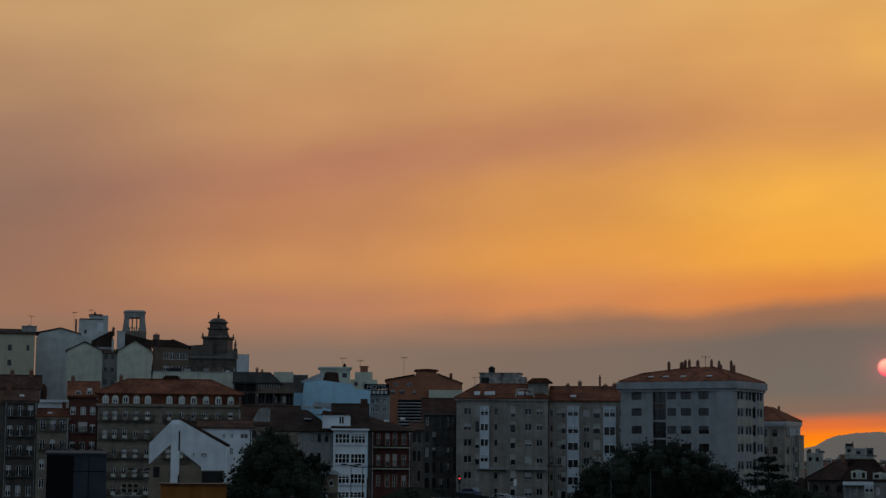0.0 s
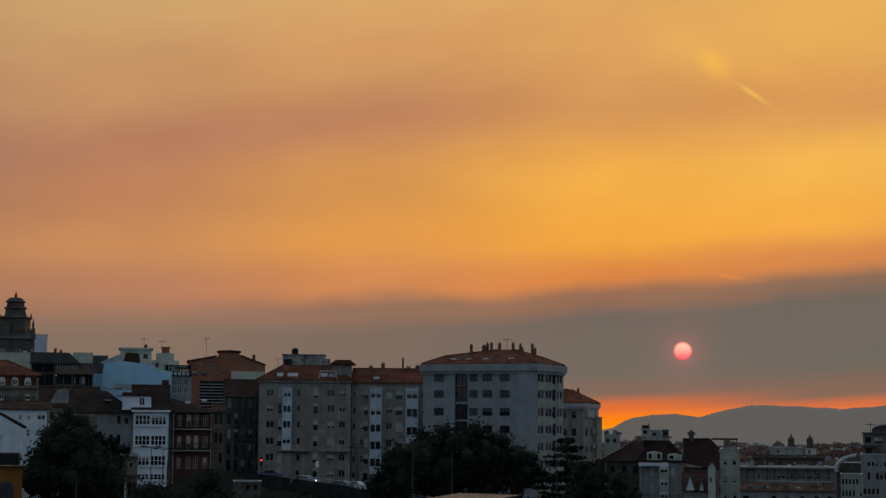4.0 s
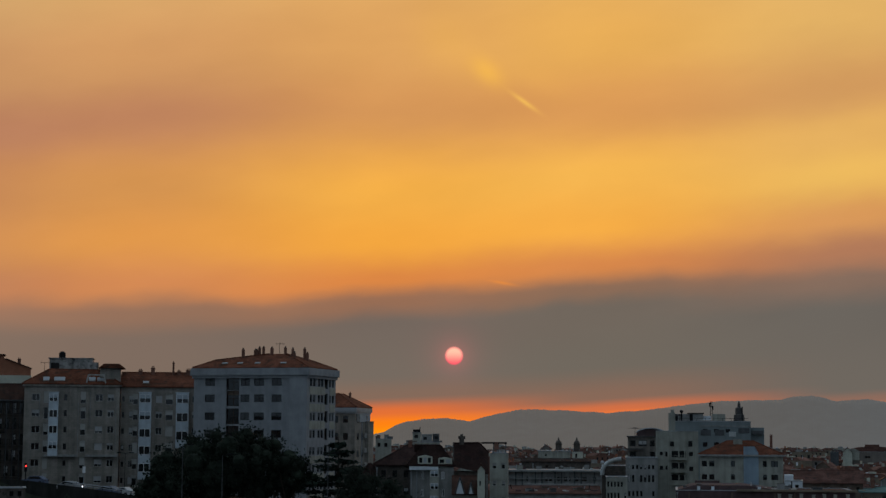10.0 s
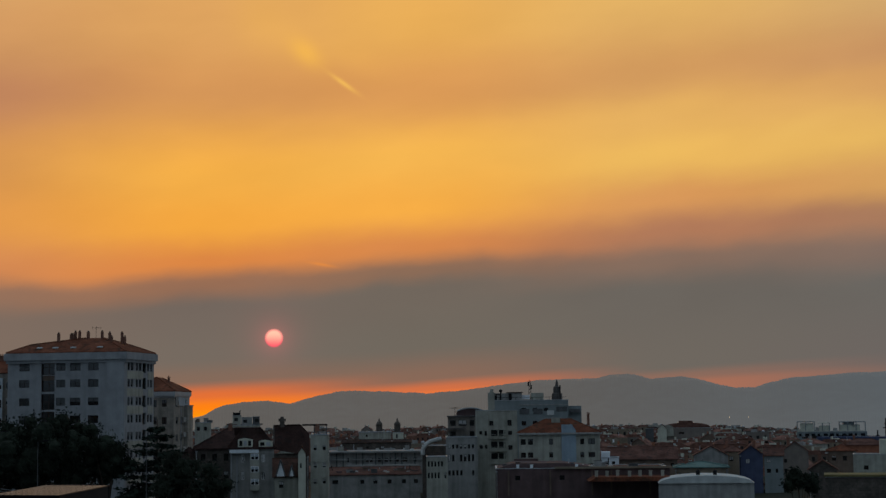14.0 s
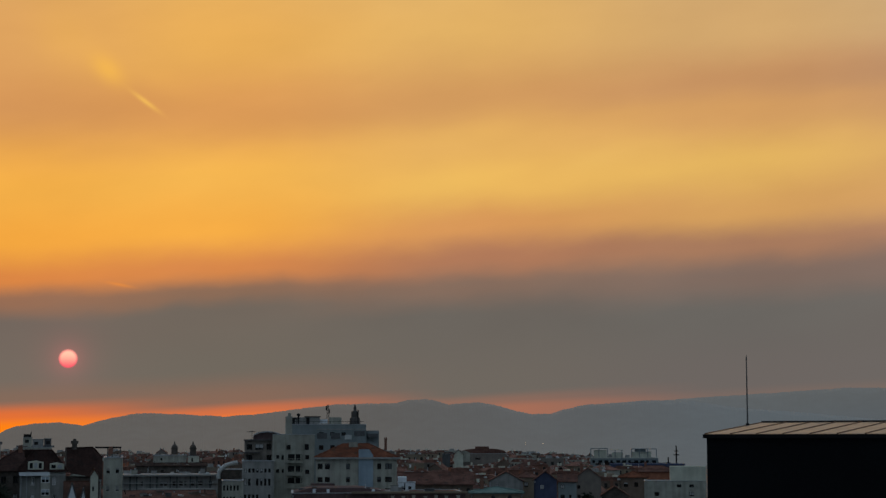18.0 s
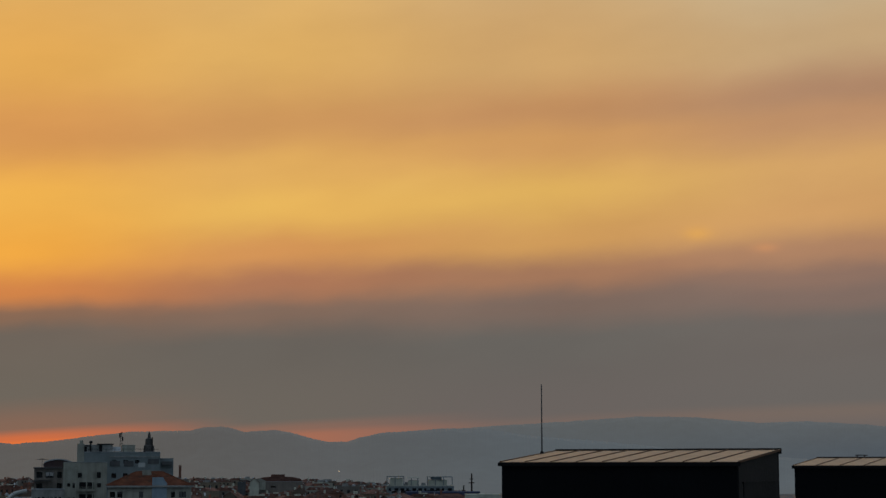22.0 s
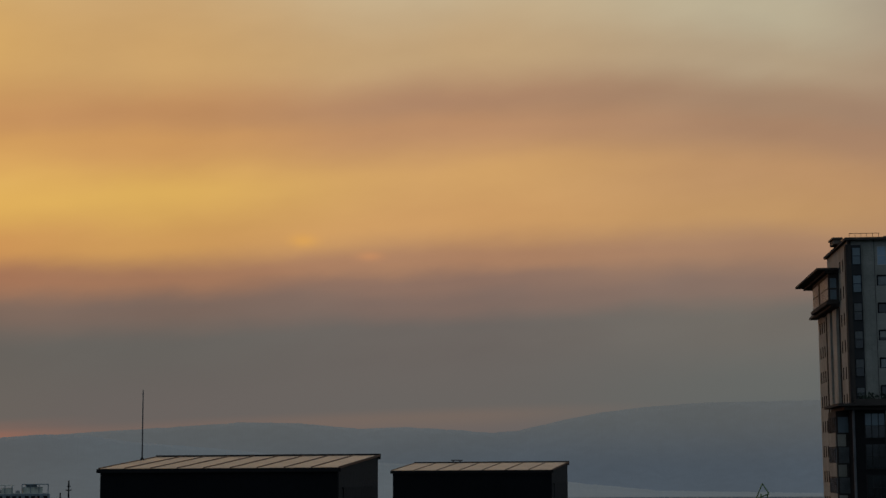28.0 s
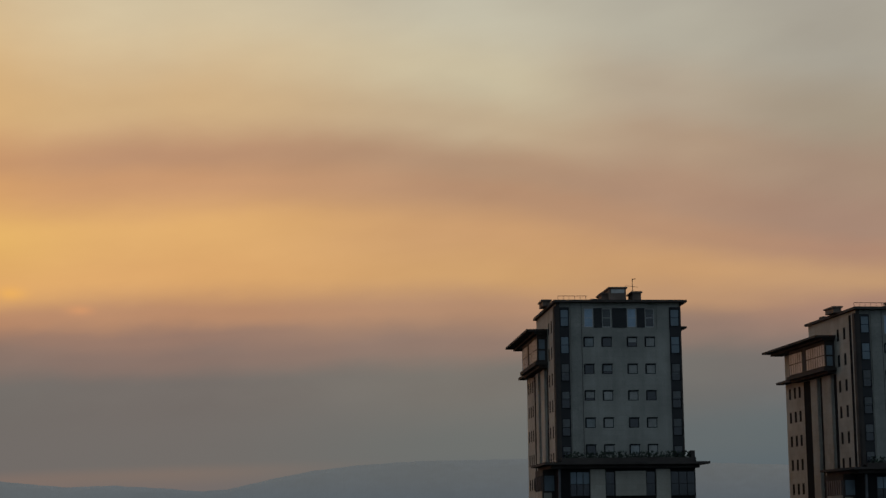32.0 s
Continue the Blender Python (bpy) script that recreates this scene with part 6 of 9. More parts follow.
part("pipe", Geo().tube((0, 0, 0), (0, 0, 0.13), 0.05).tube((0.35, 0, 0), (0.35, 0, 0.12), 0.05), DULLGREY, vent)
part("rail", Geo().tube((-0.1, 0, 0.12), (0.5, 0, 0.11), 0.025), DULLGREY, vent)
pavilion("dark steel pavilion with a plain sand-coloured roof", 5.46, 7.45, 132, 34, 7.0, -2.35, 0.40, 45, 12)
ob, p, z = pavilion("tall blue-black steel stair pavilion", -12.66, -10.79, 140, 0, 4.5, -0.33, 0.2, 46, 3, BLUESTEEL, walls=BLUESTEEL)
part("corner_panel", Geo().box(0, p.w * 0.45, -0.06, 0, 0, z - 0.25), DARKMETAL, ob)
part("sheet_joint", Geo().box(p.w * 0.45, p.w * 0.99, -0.03, 0, z - 1.5, z - 1.44).box(p.w * 0.7, p.w * 0.71, -0.03, 0, 0, z - 0.2), DARKMETAL, ob)
ob, p, z1, k = building("timber_shed", "orange-brown timber shed with boarded walls", -9.06, -6.95, 205, 0, 4, -1.34, 46, WOOD, category="shed")
for i in range(16):
    part("board", Geo().box(i * p.w / 16 + 0.01, (i + 1) * p.w / 16 - 0.01, -0.03, 0, z1 - 4, z1 - 0.1), WOOD, ob)
part("roof", Geo().box(-0.2, p.w + 0.2, -0.3, 4.2, z1, z1 + 0.12), FRAMEBROWN, ob)
ob, p, z1, k = building("service_building", "low grey yard building with pale awnings and dark bays", -9.5, -7.2, 186, 0, 6, -1.95, 44, DULLGREY, category="building")
for a, b, hi, lo, mat in ((-9.5, -9.12, -1.77, -2.1, DULLGREY), (-9.1, -8.66, -1.79, -1.92, CONCRETE), (-8.64, -7.76, -1.81, -1.95, WORNWHITE), (-8.60, -8.36, -1.98, -2.12, OFFWHITE), (-8.25, -7.95, -1.97, -2.10, CONCRETE), (-7.7, -7.25, -1.80, -2.4, SOOT)):
    (u0, z), (u1, y) = sighted(p, 44, a, hi, -0.5), sighted(p, 44, b, lo, -0.5)
    part("awning", Geo().extrude([(u0, y), (u1, y), (u1 - 0.1, z), (u0 + 0.1, z - 0.06)], -0.5, -0.2), mat, ob)
# flat dark sheets colour in the shade of the openings under the awnings
for a, b, hi, lo in ((-9.08, -8.9, -1.93, -2.2), (-8.82, -8.68, -1.95, -2.2), (-8.34, -8.27, -1.97, -2.15), (-7.92, -7.8, -1.96, -2.15), (-9.45, -9.3, -2.12, -2.3)):
    (u0, z), (u1, y) = sighted(p, 44, a, hi, -0.3), sighted(p, 44, b, lo, -0.3)
    part("dark_bay", Geo().box(u0, u1, -0.34, -0.28, y, z), MATTDARK, ob)
for a in (-9.11, -8.65, -8.2, -7.75):
    u, z = sighted(p, 44, a, -1.8, -0.6)
    part("awning_post", Geo().tube((u, -0.6, 0), (u, -0.6, z), 0.04, sides=6), ZINC, ob)
ob, p, z1, k = building("garden_wall", "weathered pale garden wall below the old row", -10.55, -9.66, 214, 0, 1, -1.72, 44, WARMWALL, category="wall")
part("coping", Geo().box(-0.1, p.w + 0.1, -0.1, 1.1, z1, z1 + 0.12), CONCRETE, ob)
(u0, z), (u1, y) = sighted(p, 44, -10.3, -1.3, 1.2), sighted(p, 44, -9.75, -1.6, 1.2)
lattice = part("basement_windows", Geo().box(u0, u1, 1.0, 1.1, y, z), STONE, ob)
for i in range(3):
    for j in range(2):
        x, q = u0 + (u1 - u0) * (0.05 + 0.33 * i), y + (z - y) * (0.08 + 0.5 * j)
        part("square_window", Geo().box(x, x + 0.45, 0.95, 1.0, q, q + 0.36), MATTDARK, lattice)

# ---- the twin towers ----
def tower(label, b0, b1, dist, turn, el, z0, dp=27.0, extra=True):
    """A tall block: pale front with four columns of square windows, glazed corners, deep eaves over the long side, terrace on a wider base."""
    p = Plot(b0, b1, dist, turn)
    w = p.w
    z1 = height(dist, el) - z0
    k = w / 220
    ob = thing("tower_block", p.base(z0), label, "tower block", "twin tower blocks")
    low = z1 - 17.6
    wall, trim = TOWERWALL, TRIMDARK
    # front
    wins = []
    for r in (70, 118, 165, 213, 260):
        for c in (57, 89, 134, 166):
            wins.append((c * k, z1 - (r + 9) * 0.0632, 17 * k, 17 * 0.0632))
    # top windows: opaque sheets over the glass, pale blue in two of them
    for c in (57, 89, 134, 166):
        wins.append((c * k, z1 - 2.75, 16 * k, 2.1, style(OLDFRAME, 1, bars=1, blinds=1.0, depth=0.08, blind_mat=BLUETINT if c in (57, 134) else DIMTINT)))
    fenestrate(ob, wall, Matrix.Translation((0, 0, 0)), w - 0.0, z1, [q for q in wins], style(MATTDARK, 1, blinds=0.0, depth=0.06, blind_mat=DIMCOVER), low)
    # pale sheets over the panes stand in for the sky they reflect
    shade = random.Random(5)
    for c, z, ww, h, *own in wins:
        if not own and z > low + 0.2:
            # dark strips along each window's top and left edge only
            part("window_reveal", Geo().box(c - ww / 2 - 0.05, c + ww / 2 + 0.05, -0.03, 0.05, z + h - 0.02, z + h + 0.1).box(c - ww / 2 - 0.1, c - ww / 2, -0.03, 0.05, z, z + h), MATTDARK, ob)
            if shade.random() < 0.85:
                drop = shade.choice((0.08, 0.08, 0.08, 0.3, 0.5)) * h
                part("blind", Geo().box(c - ww / 2 + 0.08, c + ww / 2 - 0.08, 0.05, 0.06, z + drop, z + h - 0.08), PALEPANE if shade.random() < 0.75 else DIMCOVER, ob)
    for a, b in ((66, 81), (99, 125), (143, 157)):
        part("dark_panel", Geo().box(a * k, b * k, -0.06, -0.01, z1 - 2.8, z1 - 0.6), SLATE, ob)
    part("corner_trim", Geo().box(-0.06, 5 * k, -0.12, -0.01, low, z1).box(219 * k, w + 0.1, -0.12, -0.01, low, z1), trim, ob)
    part("cladding_joint", Geo().box(44 * k, 44.8 * k, -0.02, 0.0, low, z1).box(178 * k, 178.5 * k, -0.02, 0.0, z1 - 3.0, z1), trim, ob)
    part("clad_strip", Geo().box(25 * k, 43.4 * k, -0.06, -0.01, low, z1 - 0.02), TOWERWALL, ob)
    for a, b in ((5, 22), (201, 219)):
        strip = part("corner_glazing", Geo().box(a * k, b * k, -0.1, -0.01, low, z1 - 0.5), SLATE, ob)
        # opaque sheets tint the corner panes, bluest and fullest at the top
        for i in range(6):
            z = z1 - 2.7 - 3.06 * i
            window(strip, Matrix.Identity(4), (a + 1) * k, (b - 1) * k, z, z + 1.95, MATTDARK, 1, bars=1, depth=-0.17, blind=(1.0, 1.0, 0.6, 0.4, 0.5, 0.3)[i], blind_mat=GREYTINT if i < 2 else DIMTINT)
    # roof
    cut = 10.0
    part("roof_slab", Geo().box(-0.35, w + 0.75, -0.6, dp - cut + 0.4, z1, z1 + 0.28), trim, ob)
    part("rear_roof_slab", Geo().box(0.0, w + 0.3, dp - cut, dp + 0.3, z1 - 2.4, z1 - 2.16), trim, ob)
    part("rear_upper_wall", Geo().box(0.05, w - 0.05, dp - cut - 0.2, dp - cut, z1 - 2.4, z1), wall, ob)
    for x0, x1, y0, y1, h in ((104, 134, 3, 8, 1.75), (92, 105, 4, 7, 1.2), (74, 93, 4, 6, 0.5), (146, 161, 3, 6, 1.25), (-13, 1, 5, 8, 0.55)):
        part("roof_house", Geo().box(x0 * k, x1 * k, y0, y1, z1 + 0.28, z1 + 0.28 + h).box(x0 * k - 0.15, x1 * k + 0.15, y0 - 0.15, y1 + 0.15, z1 + 0.28 + h, z1 + 0.46 + h), BROWN, ob)
        if h > 1.3:
            part("louvre_band", Geo().box(x0 * k + 0.2, x1 * k - 0.2, y0 - 0.05, y0, z1 + h - 0.25, z1 + 0.18 + h), OLDFRAME, ob)
    rail = Geo().tube((8 * k, 2, z1 + 1.05), (60 * k, 2, z1 + 1.05), 0.03)
    for i in range(6):
        rail.tube(((8 + 10 * i) * k, 2, z1 + 0.28), ((8 + 10 * i) * k, 2, z1 + 1.05), 0.025)
    part("roof_railing", rail, IRON, ob)
    part("side_canopy", Geo().box(w, w + 1.0, 1.0, 8, z1 - 2.75, z1 - 2.55).extrude([(w, z1 - 3.3), (w + 1.0, z1 - 2.75), (w, z1 - 2.75)], 1.2, 1.4), trim, ob)
    # long left side, from the back to the front corner
    L = face_pose("left", w, dp)
    side_wins = []
    for i in range(9):
        z = z1 - 8.4 - 3.0 * i
        for c in (1.7, 3.7, 5.6):
            side_wins.append((c, z, 0.8, 1.3))
    for i in range(10):
        z = z1 - 2.9 - 3.0 * i if i < 6 else z1 - 3.2 - 3.0 * i
        for c in (20.6, 22.8):
            side_wins.append((c, z, 0.7, 1.3))
    part("side_wall", pierced(0, cut, 0, z1 - 2.4, []), TOWERSIDE, ob, m=L)
    part("side_wall", pierced(cut, dp, 0, z1 - 0.02, []), TOWERSIDE, ob, m=L)
    for c, z, ww, h in side_wins:
        if z > 0.3 and z + h < z1 - 0.3:
            pane = part("side_window", Geo().box(c - ww / 2, c + ww / 2, -0.012, 0.02, z, z + h), MATTDARK, ob, m=L)
            part("sill", Geo().box(c - ww / 2 - 0.05, c + ww / 2 + 0.05, -0.03, 0.0, z - 0.07, z), trim, pane)
    part("right_wall", pierced(0, dp, 0, z1 - 2.4, []), wall, ob, m=face_pose("right", w, dp))
    part("right_wall", pierced(0, dp - cut, z1 - 2.4, z1 - 0.02, []), wall, ob, m=face_pose("right", w, dp))
    part("back_wall", pierced(0, w, 0, z1 - 2.4, []), wall, ob, m=face_pose("back", w, dp))
    # the near-black strips are flat and put the recesses' shade into colour
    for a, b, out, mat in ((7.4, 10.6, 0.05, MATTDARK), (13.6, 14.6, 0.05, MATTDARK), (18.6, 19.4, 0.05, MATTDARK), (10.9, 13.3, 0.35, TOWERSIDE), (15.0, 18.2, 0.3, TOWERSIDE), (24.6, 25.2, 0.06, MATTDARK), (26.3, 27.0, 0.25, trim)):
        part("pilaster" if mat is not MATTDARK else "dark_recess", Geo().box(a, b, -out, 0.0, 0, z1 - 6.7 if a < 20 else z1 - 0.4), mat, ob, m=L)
    # loggia storey under deep eaves
    zl = z1 - 5.9
    part("loggia", Geo().box(5.5, 19.2, -1.2, 0, zl, zl + 3.2), trim, ob, m=L)
    for a, n in ((5.7, 6), (12.4, 8)):
        bay_glass = part("loggia_glazing", Geo().box(a, a + 0.85 * n, -1.24, -1.2, zl + 0.15, zl + 2.7), WARMPANE, ob, m=L)
        grille = Geo()
        for i in range(n + 1):
            x = a + 0.85 * i
            grille.box(x - 0.05, x + 0.05, -1.255, -1.24, zl + 0.1, zl + 2.8)
        for z in (zl + 0.1, zl + 1.4, zl + 2.7):
            grille.box(a, a + 0.85 * n, -1.255, -1.24, z, z + 0.1)
        part("grille", grille, trim, bay_glass)
    part("loggia_end_pane", Geo().box(19.2, 19.25, -1.0, -0.3, zl + 1.5, zl + 2.6).box(19.2, 19.25, -1.0, -0.3, zl + 0.2, zl + 1.3), GREYTINT, ob, m=L)
    part("string_course", Geo().box(5.2, 19.6, -1.5, 0, zl - 0.4, zl).box(5.4, 19.4, -1.0, 0, zl - 0.7, zl - 0.4).box(-0.8, 5.2, -1.0, 0, zl - 0.5, zl - 0.2), trim, ob, m=L)
    part("eaves_slab", Geo().box(-1.6, 19.8, -2.5, 0, zl + 3.5, zl + 3.75).box(-0.8, 19.6, -1.6, 0, zl + 3.2, zl + 3.5), trim, ob, m=L)
    part("roof_vent", Geo().box(13.0, 14.2, 0.4, 1.2, z1 + 0.28, z1 + 0.75).box(17.6, 18.1, 0.3, 0.8, z1 + 0.28, z1 + 0.6), trim, ob, m=L)
    # terrace, canopy and base
    part("terrace_parapet", Geo().box(0.5 * k, w + 1.0, -1.35, -1.1, low - 0.28, low + 0.22).box(w + 0.8, w + 1.05, -1.35, 8, low - 0.28, low + 0.22), trim, ob)
    part("planter_end", Geo().box(w + 0.5, w + 0.95, -1.3, 0, low + 0.2, low + 0.95), trim, ob)
    hedge = Geo()
    rnd = random.Random(3)
    for i in range(620):
        x, zz = rnd.uniform(6 * k, w + 0.8), low + 0.2 + rnd.random() ** 1.6 * 0.7
        s = rnd.uniform(0.08, 0.2)
        a = rnd.uniform(0, 3.14)
        hedge.face((x - s * math.cos(a), -1.2 - s * math.sin(a), zz - s), (x + s, -1.2, zz - s * 0.4), (x + s * 0.3 * math.cos(a), -1.2 + s * math.sin(a), zz + s))
    part("planting", hedge, LEAF, ob)
    part("canopy", Geo().box(-2.0, w + 2.35, -2.6, 9, low - 0.55, low - 0.28).box(-1.2, w + 1.3, -1.9, 9, low - 0.95, low - 0.55), trim, ob)
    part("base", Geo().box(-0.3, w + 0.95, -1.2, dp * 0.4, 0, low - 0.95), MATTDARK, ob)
    part("corner_post", Geo().box(-0.34, -0.1, -1.45, -1.2, 0, low - 1.0), DULLGREY, ob)
    for a, b in ((50, 76), (165, 190)):
        part("column", Geo().box(a * k, b * k, -1.55, -1.2, 0, low - 1.05), TOWERSIDE, ob)
    for i in range(4):
        z = low - 4.2 - 3.3 * i
        part("spandrel", Geo().box(94 * k, 147 * k, -1.5, -1.2, z + 0.25, z + 2.95), TOWERSIDE, ob)
        for a, b, n in ((15, 49, 3), (77, 93, 1), (148, 164, 1), (191, 234, 3)):
            window(ob, Matrix.Identity(4), a * k, b * k, z + 0.2, z + 2.9, FRAMEDARK, n, bars=1, depth=-1.3, blind=0.45 if (a + i) % 5 == 0 else 0.0, blind_mat=GREYTINT)
    # lower wing on the long side
    part("side_base", Geo().box(18.6, 24.8, -1.6, 0, 0, low - 0.95), trim, ob, m=L)
    for i in range(4):
        z = low - 4.2 - 3.3 * i
        part("end_glazing", Geo().box(24.8, 24.85, -1.4, -0.2, z + 0.9, z + 2.6), GREYTINT if i == 0 else DIMTINT, ob, m=L)
        part("end_panel", Geo().box(24.8, 24.86, -1.5, -0.6, z - 0.6, z + 0.7), TOWERSIDE, ob, m=L)
        part("side_panel", Geo().box(19.2, 24.4, -1.66, -1.6, z - 0.6, z + 0.9), TOWERSIDE, ob, m=L)
        screen = part("side_glazing", Geo().box(19.0, 24.4, -1.66, -1.6, z + 0.95, z + 2.6), GREYTINT if i else DIMTINT, ob, m=L)
        bars = Geo()
        for q in range(8):
            bars.box(19.0 + q * 0.75, 19.1 + q * 0.75, -1.72, -1.66, z + 0.95, z + 2.6)
        part("balcony_bar", bars, trim, screen)
    part("whip_aerial", Geo().tube((149 * k, 4, z1 + 1.5), (149 * k, 4, z1 + 3.3), 0.04, sides=5).tube((149 * k, 4, z1 + 3.25), (155 * k, 4, z1 + 3.3), 0.05, sides=5).tube((135 * k, 4, z1 + 2.5), (159 * k, 4, z1 + 2.35), 0.025, sides=4), IRON, ob)
    return ob


TOWERWALL = material("pale_grey_stone_cladding", (0.245, 0.243, 0.216), 0.7, vary=0.26, scale=0.2, streaks=0.13, courses=(1.5, 0.55, 0.07))
TRIMDARK = material("dark_brown_stone_trim", (0.055, 0.047, 0.042), 0.85, vary=0.2, streaks=0.1, spec=0.1)
SLATE = material("dark_slate_panel", (0.035, 0.036, 0.038), 0.85, vary=0.15, spec=0.1)
PALEPANE = material("pale_pane_reflection", (0.25, 0.255, 0.24), 0.6, vary=0.25)
BLUETINT = material("pale_blue_pane_tint", (0.27, 0.36, 0.45), 0.5, vary=0.2)
DIMTINT = material("dim_brown_pane_tint", (0.10, 0.105, 0.105), 0.6, vary=0.35)
WARMPANE = material("warm_grey_loggia_pane", (0.30, 0.28, 0.26), 0.4, vary=0.25)
GREYTINT = material("blue_grey_pane_tint", (0.15, 0.19, 0.215), 0.6, vary=0.2)
TOWERSIDE = material("warm_beige_stone_cladding", (0.315, 0.296, 0.25), 0.75, vary=0.18, scale=0.3, streaks=0.1, courses=(1.2, 0.6, 0.10))
tower("tall stone-clad tower with deep eaves and roof terrace", 59.18, 63.21, 195, -8.3, 7.23, 44)
tower("matching stone-clad tower with deep eaves", 68.84, 72.62, 203, -20, 6.74, 44)

# ---- houses below the grey block, towards the far town ----
def roofed(name, label, x, top, dist, z0, mat, roofs, rise, kind="hip", dp=11, turn=0.0, cols=(), rows=(), mods=0, st=None, group="", right=(), left=(), category="house", over=0.35):
    ob, p, z1, k = building(name, label, x[0], x[1], dist, turn, dp, top, z0, mat, mods, cols, rows, st, right, left, category=category, group=group)
    if kind == "hip":
        hip_roof(ob, p.w, dp, z1, rise, roofs, over)
    elif kind == "broad":
        hip_roof(ob, p.w, dp, z1, rise, roofs, over, inset=min(p.w, dp) * 0.3)
    elif kind == "gable":
        gable_roof(ob, p.w, dp, z1, rise, roofs, over=over)
    elif kind == "gable_y":
        part("gable_wall", Geo().extrude([(0, z1), (p.w, z1), (p.w / 2, z1 + rise)], 0, dp), mat, ob)
        gable_roof(ob, p.w, dp, z1 + 0.02, rise, roofs, along="y", over=over)
    else:
        flat_roof(ob, p.w, dp, z1, roofs)
    return ob, p, z1, k


WHITEWIN = style(FRAMEWHITE, 2, blinds=0.3)
DIM = style(FRAMEDARK, 2, blinds=0.25)
LOW = "houses below the apartment blocks"
# a lightened brown: the haze over the far hall is put into the colour
WARMGREY = material("brown_grey_render", (0.20, 0.175, 0.155), vary=0.15, streaks=0.1)
MAROONTILE = tile_material("dark_maroon_tiles", (0.044, 0.026, 0.023), (0.028, 0.021, 0.020))
SOOTGREY = material("soot_grey_render", (0.27, 0.272, 0.262), streaks=0.2, vary=0.25)
FAINT = style(OLDFRAME, 1, blinds=1.0, blind_mat=CONCRETE)
ob, p, z1, k = roofed("house", "dark house under a steep red hip roof", (11.75, 14.03), -1.05, 298, 40, DARKSTONE, MAROONTILE, 3.3, cols=((14, 8), (34, 8), (54, 8)), rows=((14, 12), (44, 12)), mods=124, st=DIM, group=LOW)
chimney(ob, p.w * 0.5, 5, z1 + 2.6, 1.3)
ob, p, z1, k = roofed("house", "grey house with white dormers and glazed bay", (12.87, 14.29), -1.06, 286, 40, SOOTGREY, MAROONTILE, 3.2, "broad", cols=((22, 5), (58, 6)), rows=((16, 13), (46, 13)), mods=77, st=WHITEWIN, group=LOW)
part("cornice", Geo().box(-0.1, 50 * k, -0.9, 0, z1 - 0.6, z1 - 0.05), WHITE, ob)
bay(ob, 35 * k, 51 * k, z1 - 6.6, z1 - 0.55, 3, mat=WORNWHITE)
part("roof_room", Geo().box(p.w * 0.1, p.w * 0.7, 4, 8, z1 + 2.2, z1 + 3.5), MAROONTILE, ob)
part("soil_pipe", Geo().tube((12 * k, -0.1, 0), (12 * k, -0.1, z1 - 0.5), 0.07, sides=6), ZINC, ob)
for a, b, hi, lo, n in ((13.12, 13.60, -0.70, -1.0, 3), (13.79, 14.24, -0.76, -1.0, 2)):
    (u0, z), (u1, y) = sighted(p, 40, a, hi, -0.2), sighted(p, 40, b, lo, -0.2)
    d = part("dormer", Geo().extrude([(u0, y), (u1, y), (u1, z - 0.25), ((u0 + u1) / 2, z), (u0, z - 0.2)], -0.2, 4), OFFWHITE, ob)
    for q in range(n):
        f = u0 + 0.25 + (u1 - u0 - 0.3) * q / n
        part("dormer_window", Geo().box(f, f + (u1 - u0) / n * 0.6, -0.25, -0.2, y + 0.25, z - 0.4), MATTDARK if q != 1 else ZINC, d)
ob, p, z1, k = building("house", "dark house under one broad maroon roof slope", 14.29, 15.42, 298, 0, 10, -1.25, 40, DARKSTONE, 62, ((40, 7), (52, 6)), ((14, 10), (40, 12)), DIM, category="house", group=LOW)
(a0, b0), (a1, b1) = sighted(p, 40, 14.28, -1.08, -0.4), sighted(p, 40, 15.44, -1.30, -0.4)
(c0, d0), (c1, d1), (c2, d2) = sighted(p, 40, 14.28, -0.31, 3.5), sighted(p, 40, 15.13, -0.29, 3.5), sighted(p, 40, 15.44, -0.63, 3.5)
slope = [(a0, -0.4, b0), (a1, -0.4, b1), (c2, 3.5, d2), (c1, 3.5, d1), (c0, 3.5, d0)]
back = [(a0, 10.3, b0), (a1, 10.3, b1)]
roof = part("roof", Geo().face(*slope).face(slope[4], slope[3], slope[2], back[1], back[0]).face(slope[0], slope[4], back[0]).face(slope[1], back[1], slope[2]).face(slope[0], back[0], back[1], slope[1]), MAROONTILE, ob)
part("ridge_cap", Geo().tube(slope[4], slope[3], 0.14, sides=6).tube(slope[3], slope[2], 0.14, sides=6), MAROONTILE, roof)
part("verge", Geo().tube(slope[0], slope[4], 0.12, sides=6), DARKSTONE, roof)
(u0, z), (u1, _) = sighted(p, 40, 14.47, -0.08, 3.5), sighted(p, 40, 14.63, -0.08, 3.5)
stack = part("chimney", Geo().box(u0, u1, 3.3, 4.0, d0 - 0.5, z - 0.1).box(u0 - 0.2, u1 + 0.2, 3.2, 4.1, z - 0.5, z), DARKSTONE, ob)
part("chimney_pot", Geo().lathe((u0 + u1) / 2, 3.6, ((0.3, z), (0.28, z + 0.25), (0.1, z + 0.35)), 8), DARKSTONE, stack)
ob, p, z1, k = roofed("house", "low house with two white gable dormers", (14.30, 15.05), -1.95, 268, 40, WORNWHITE, OLDTILE, 2.4, "gable", cols=((12, 8),), rows=((14, 12),), mods=41, st=DIM, group=LOW)
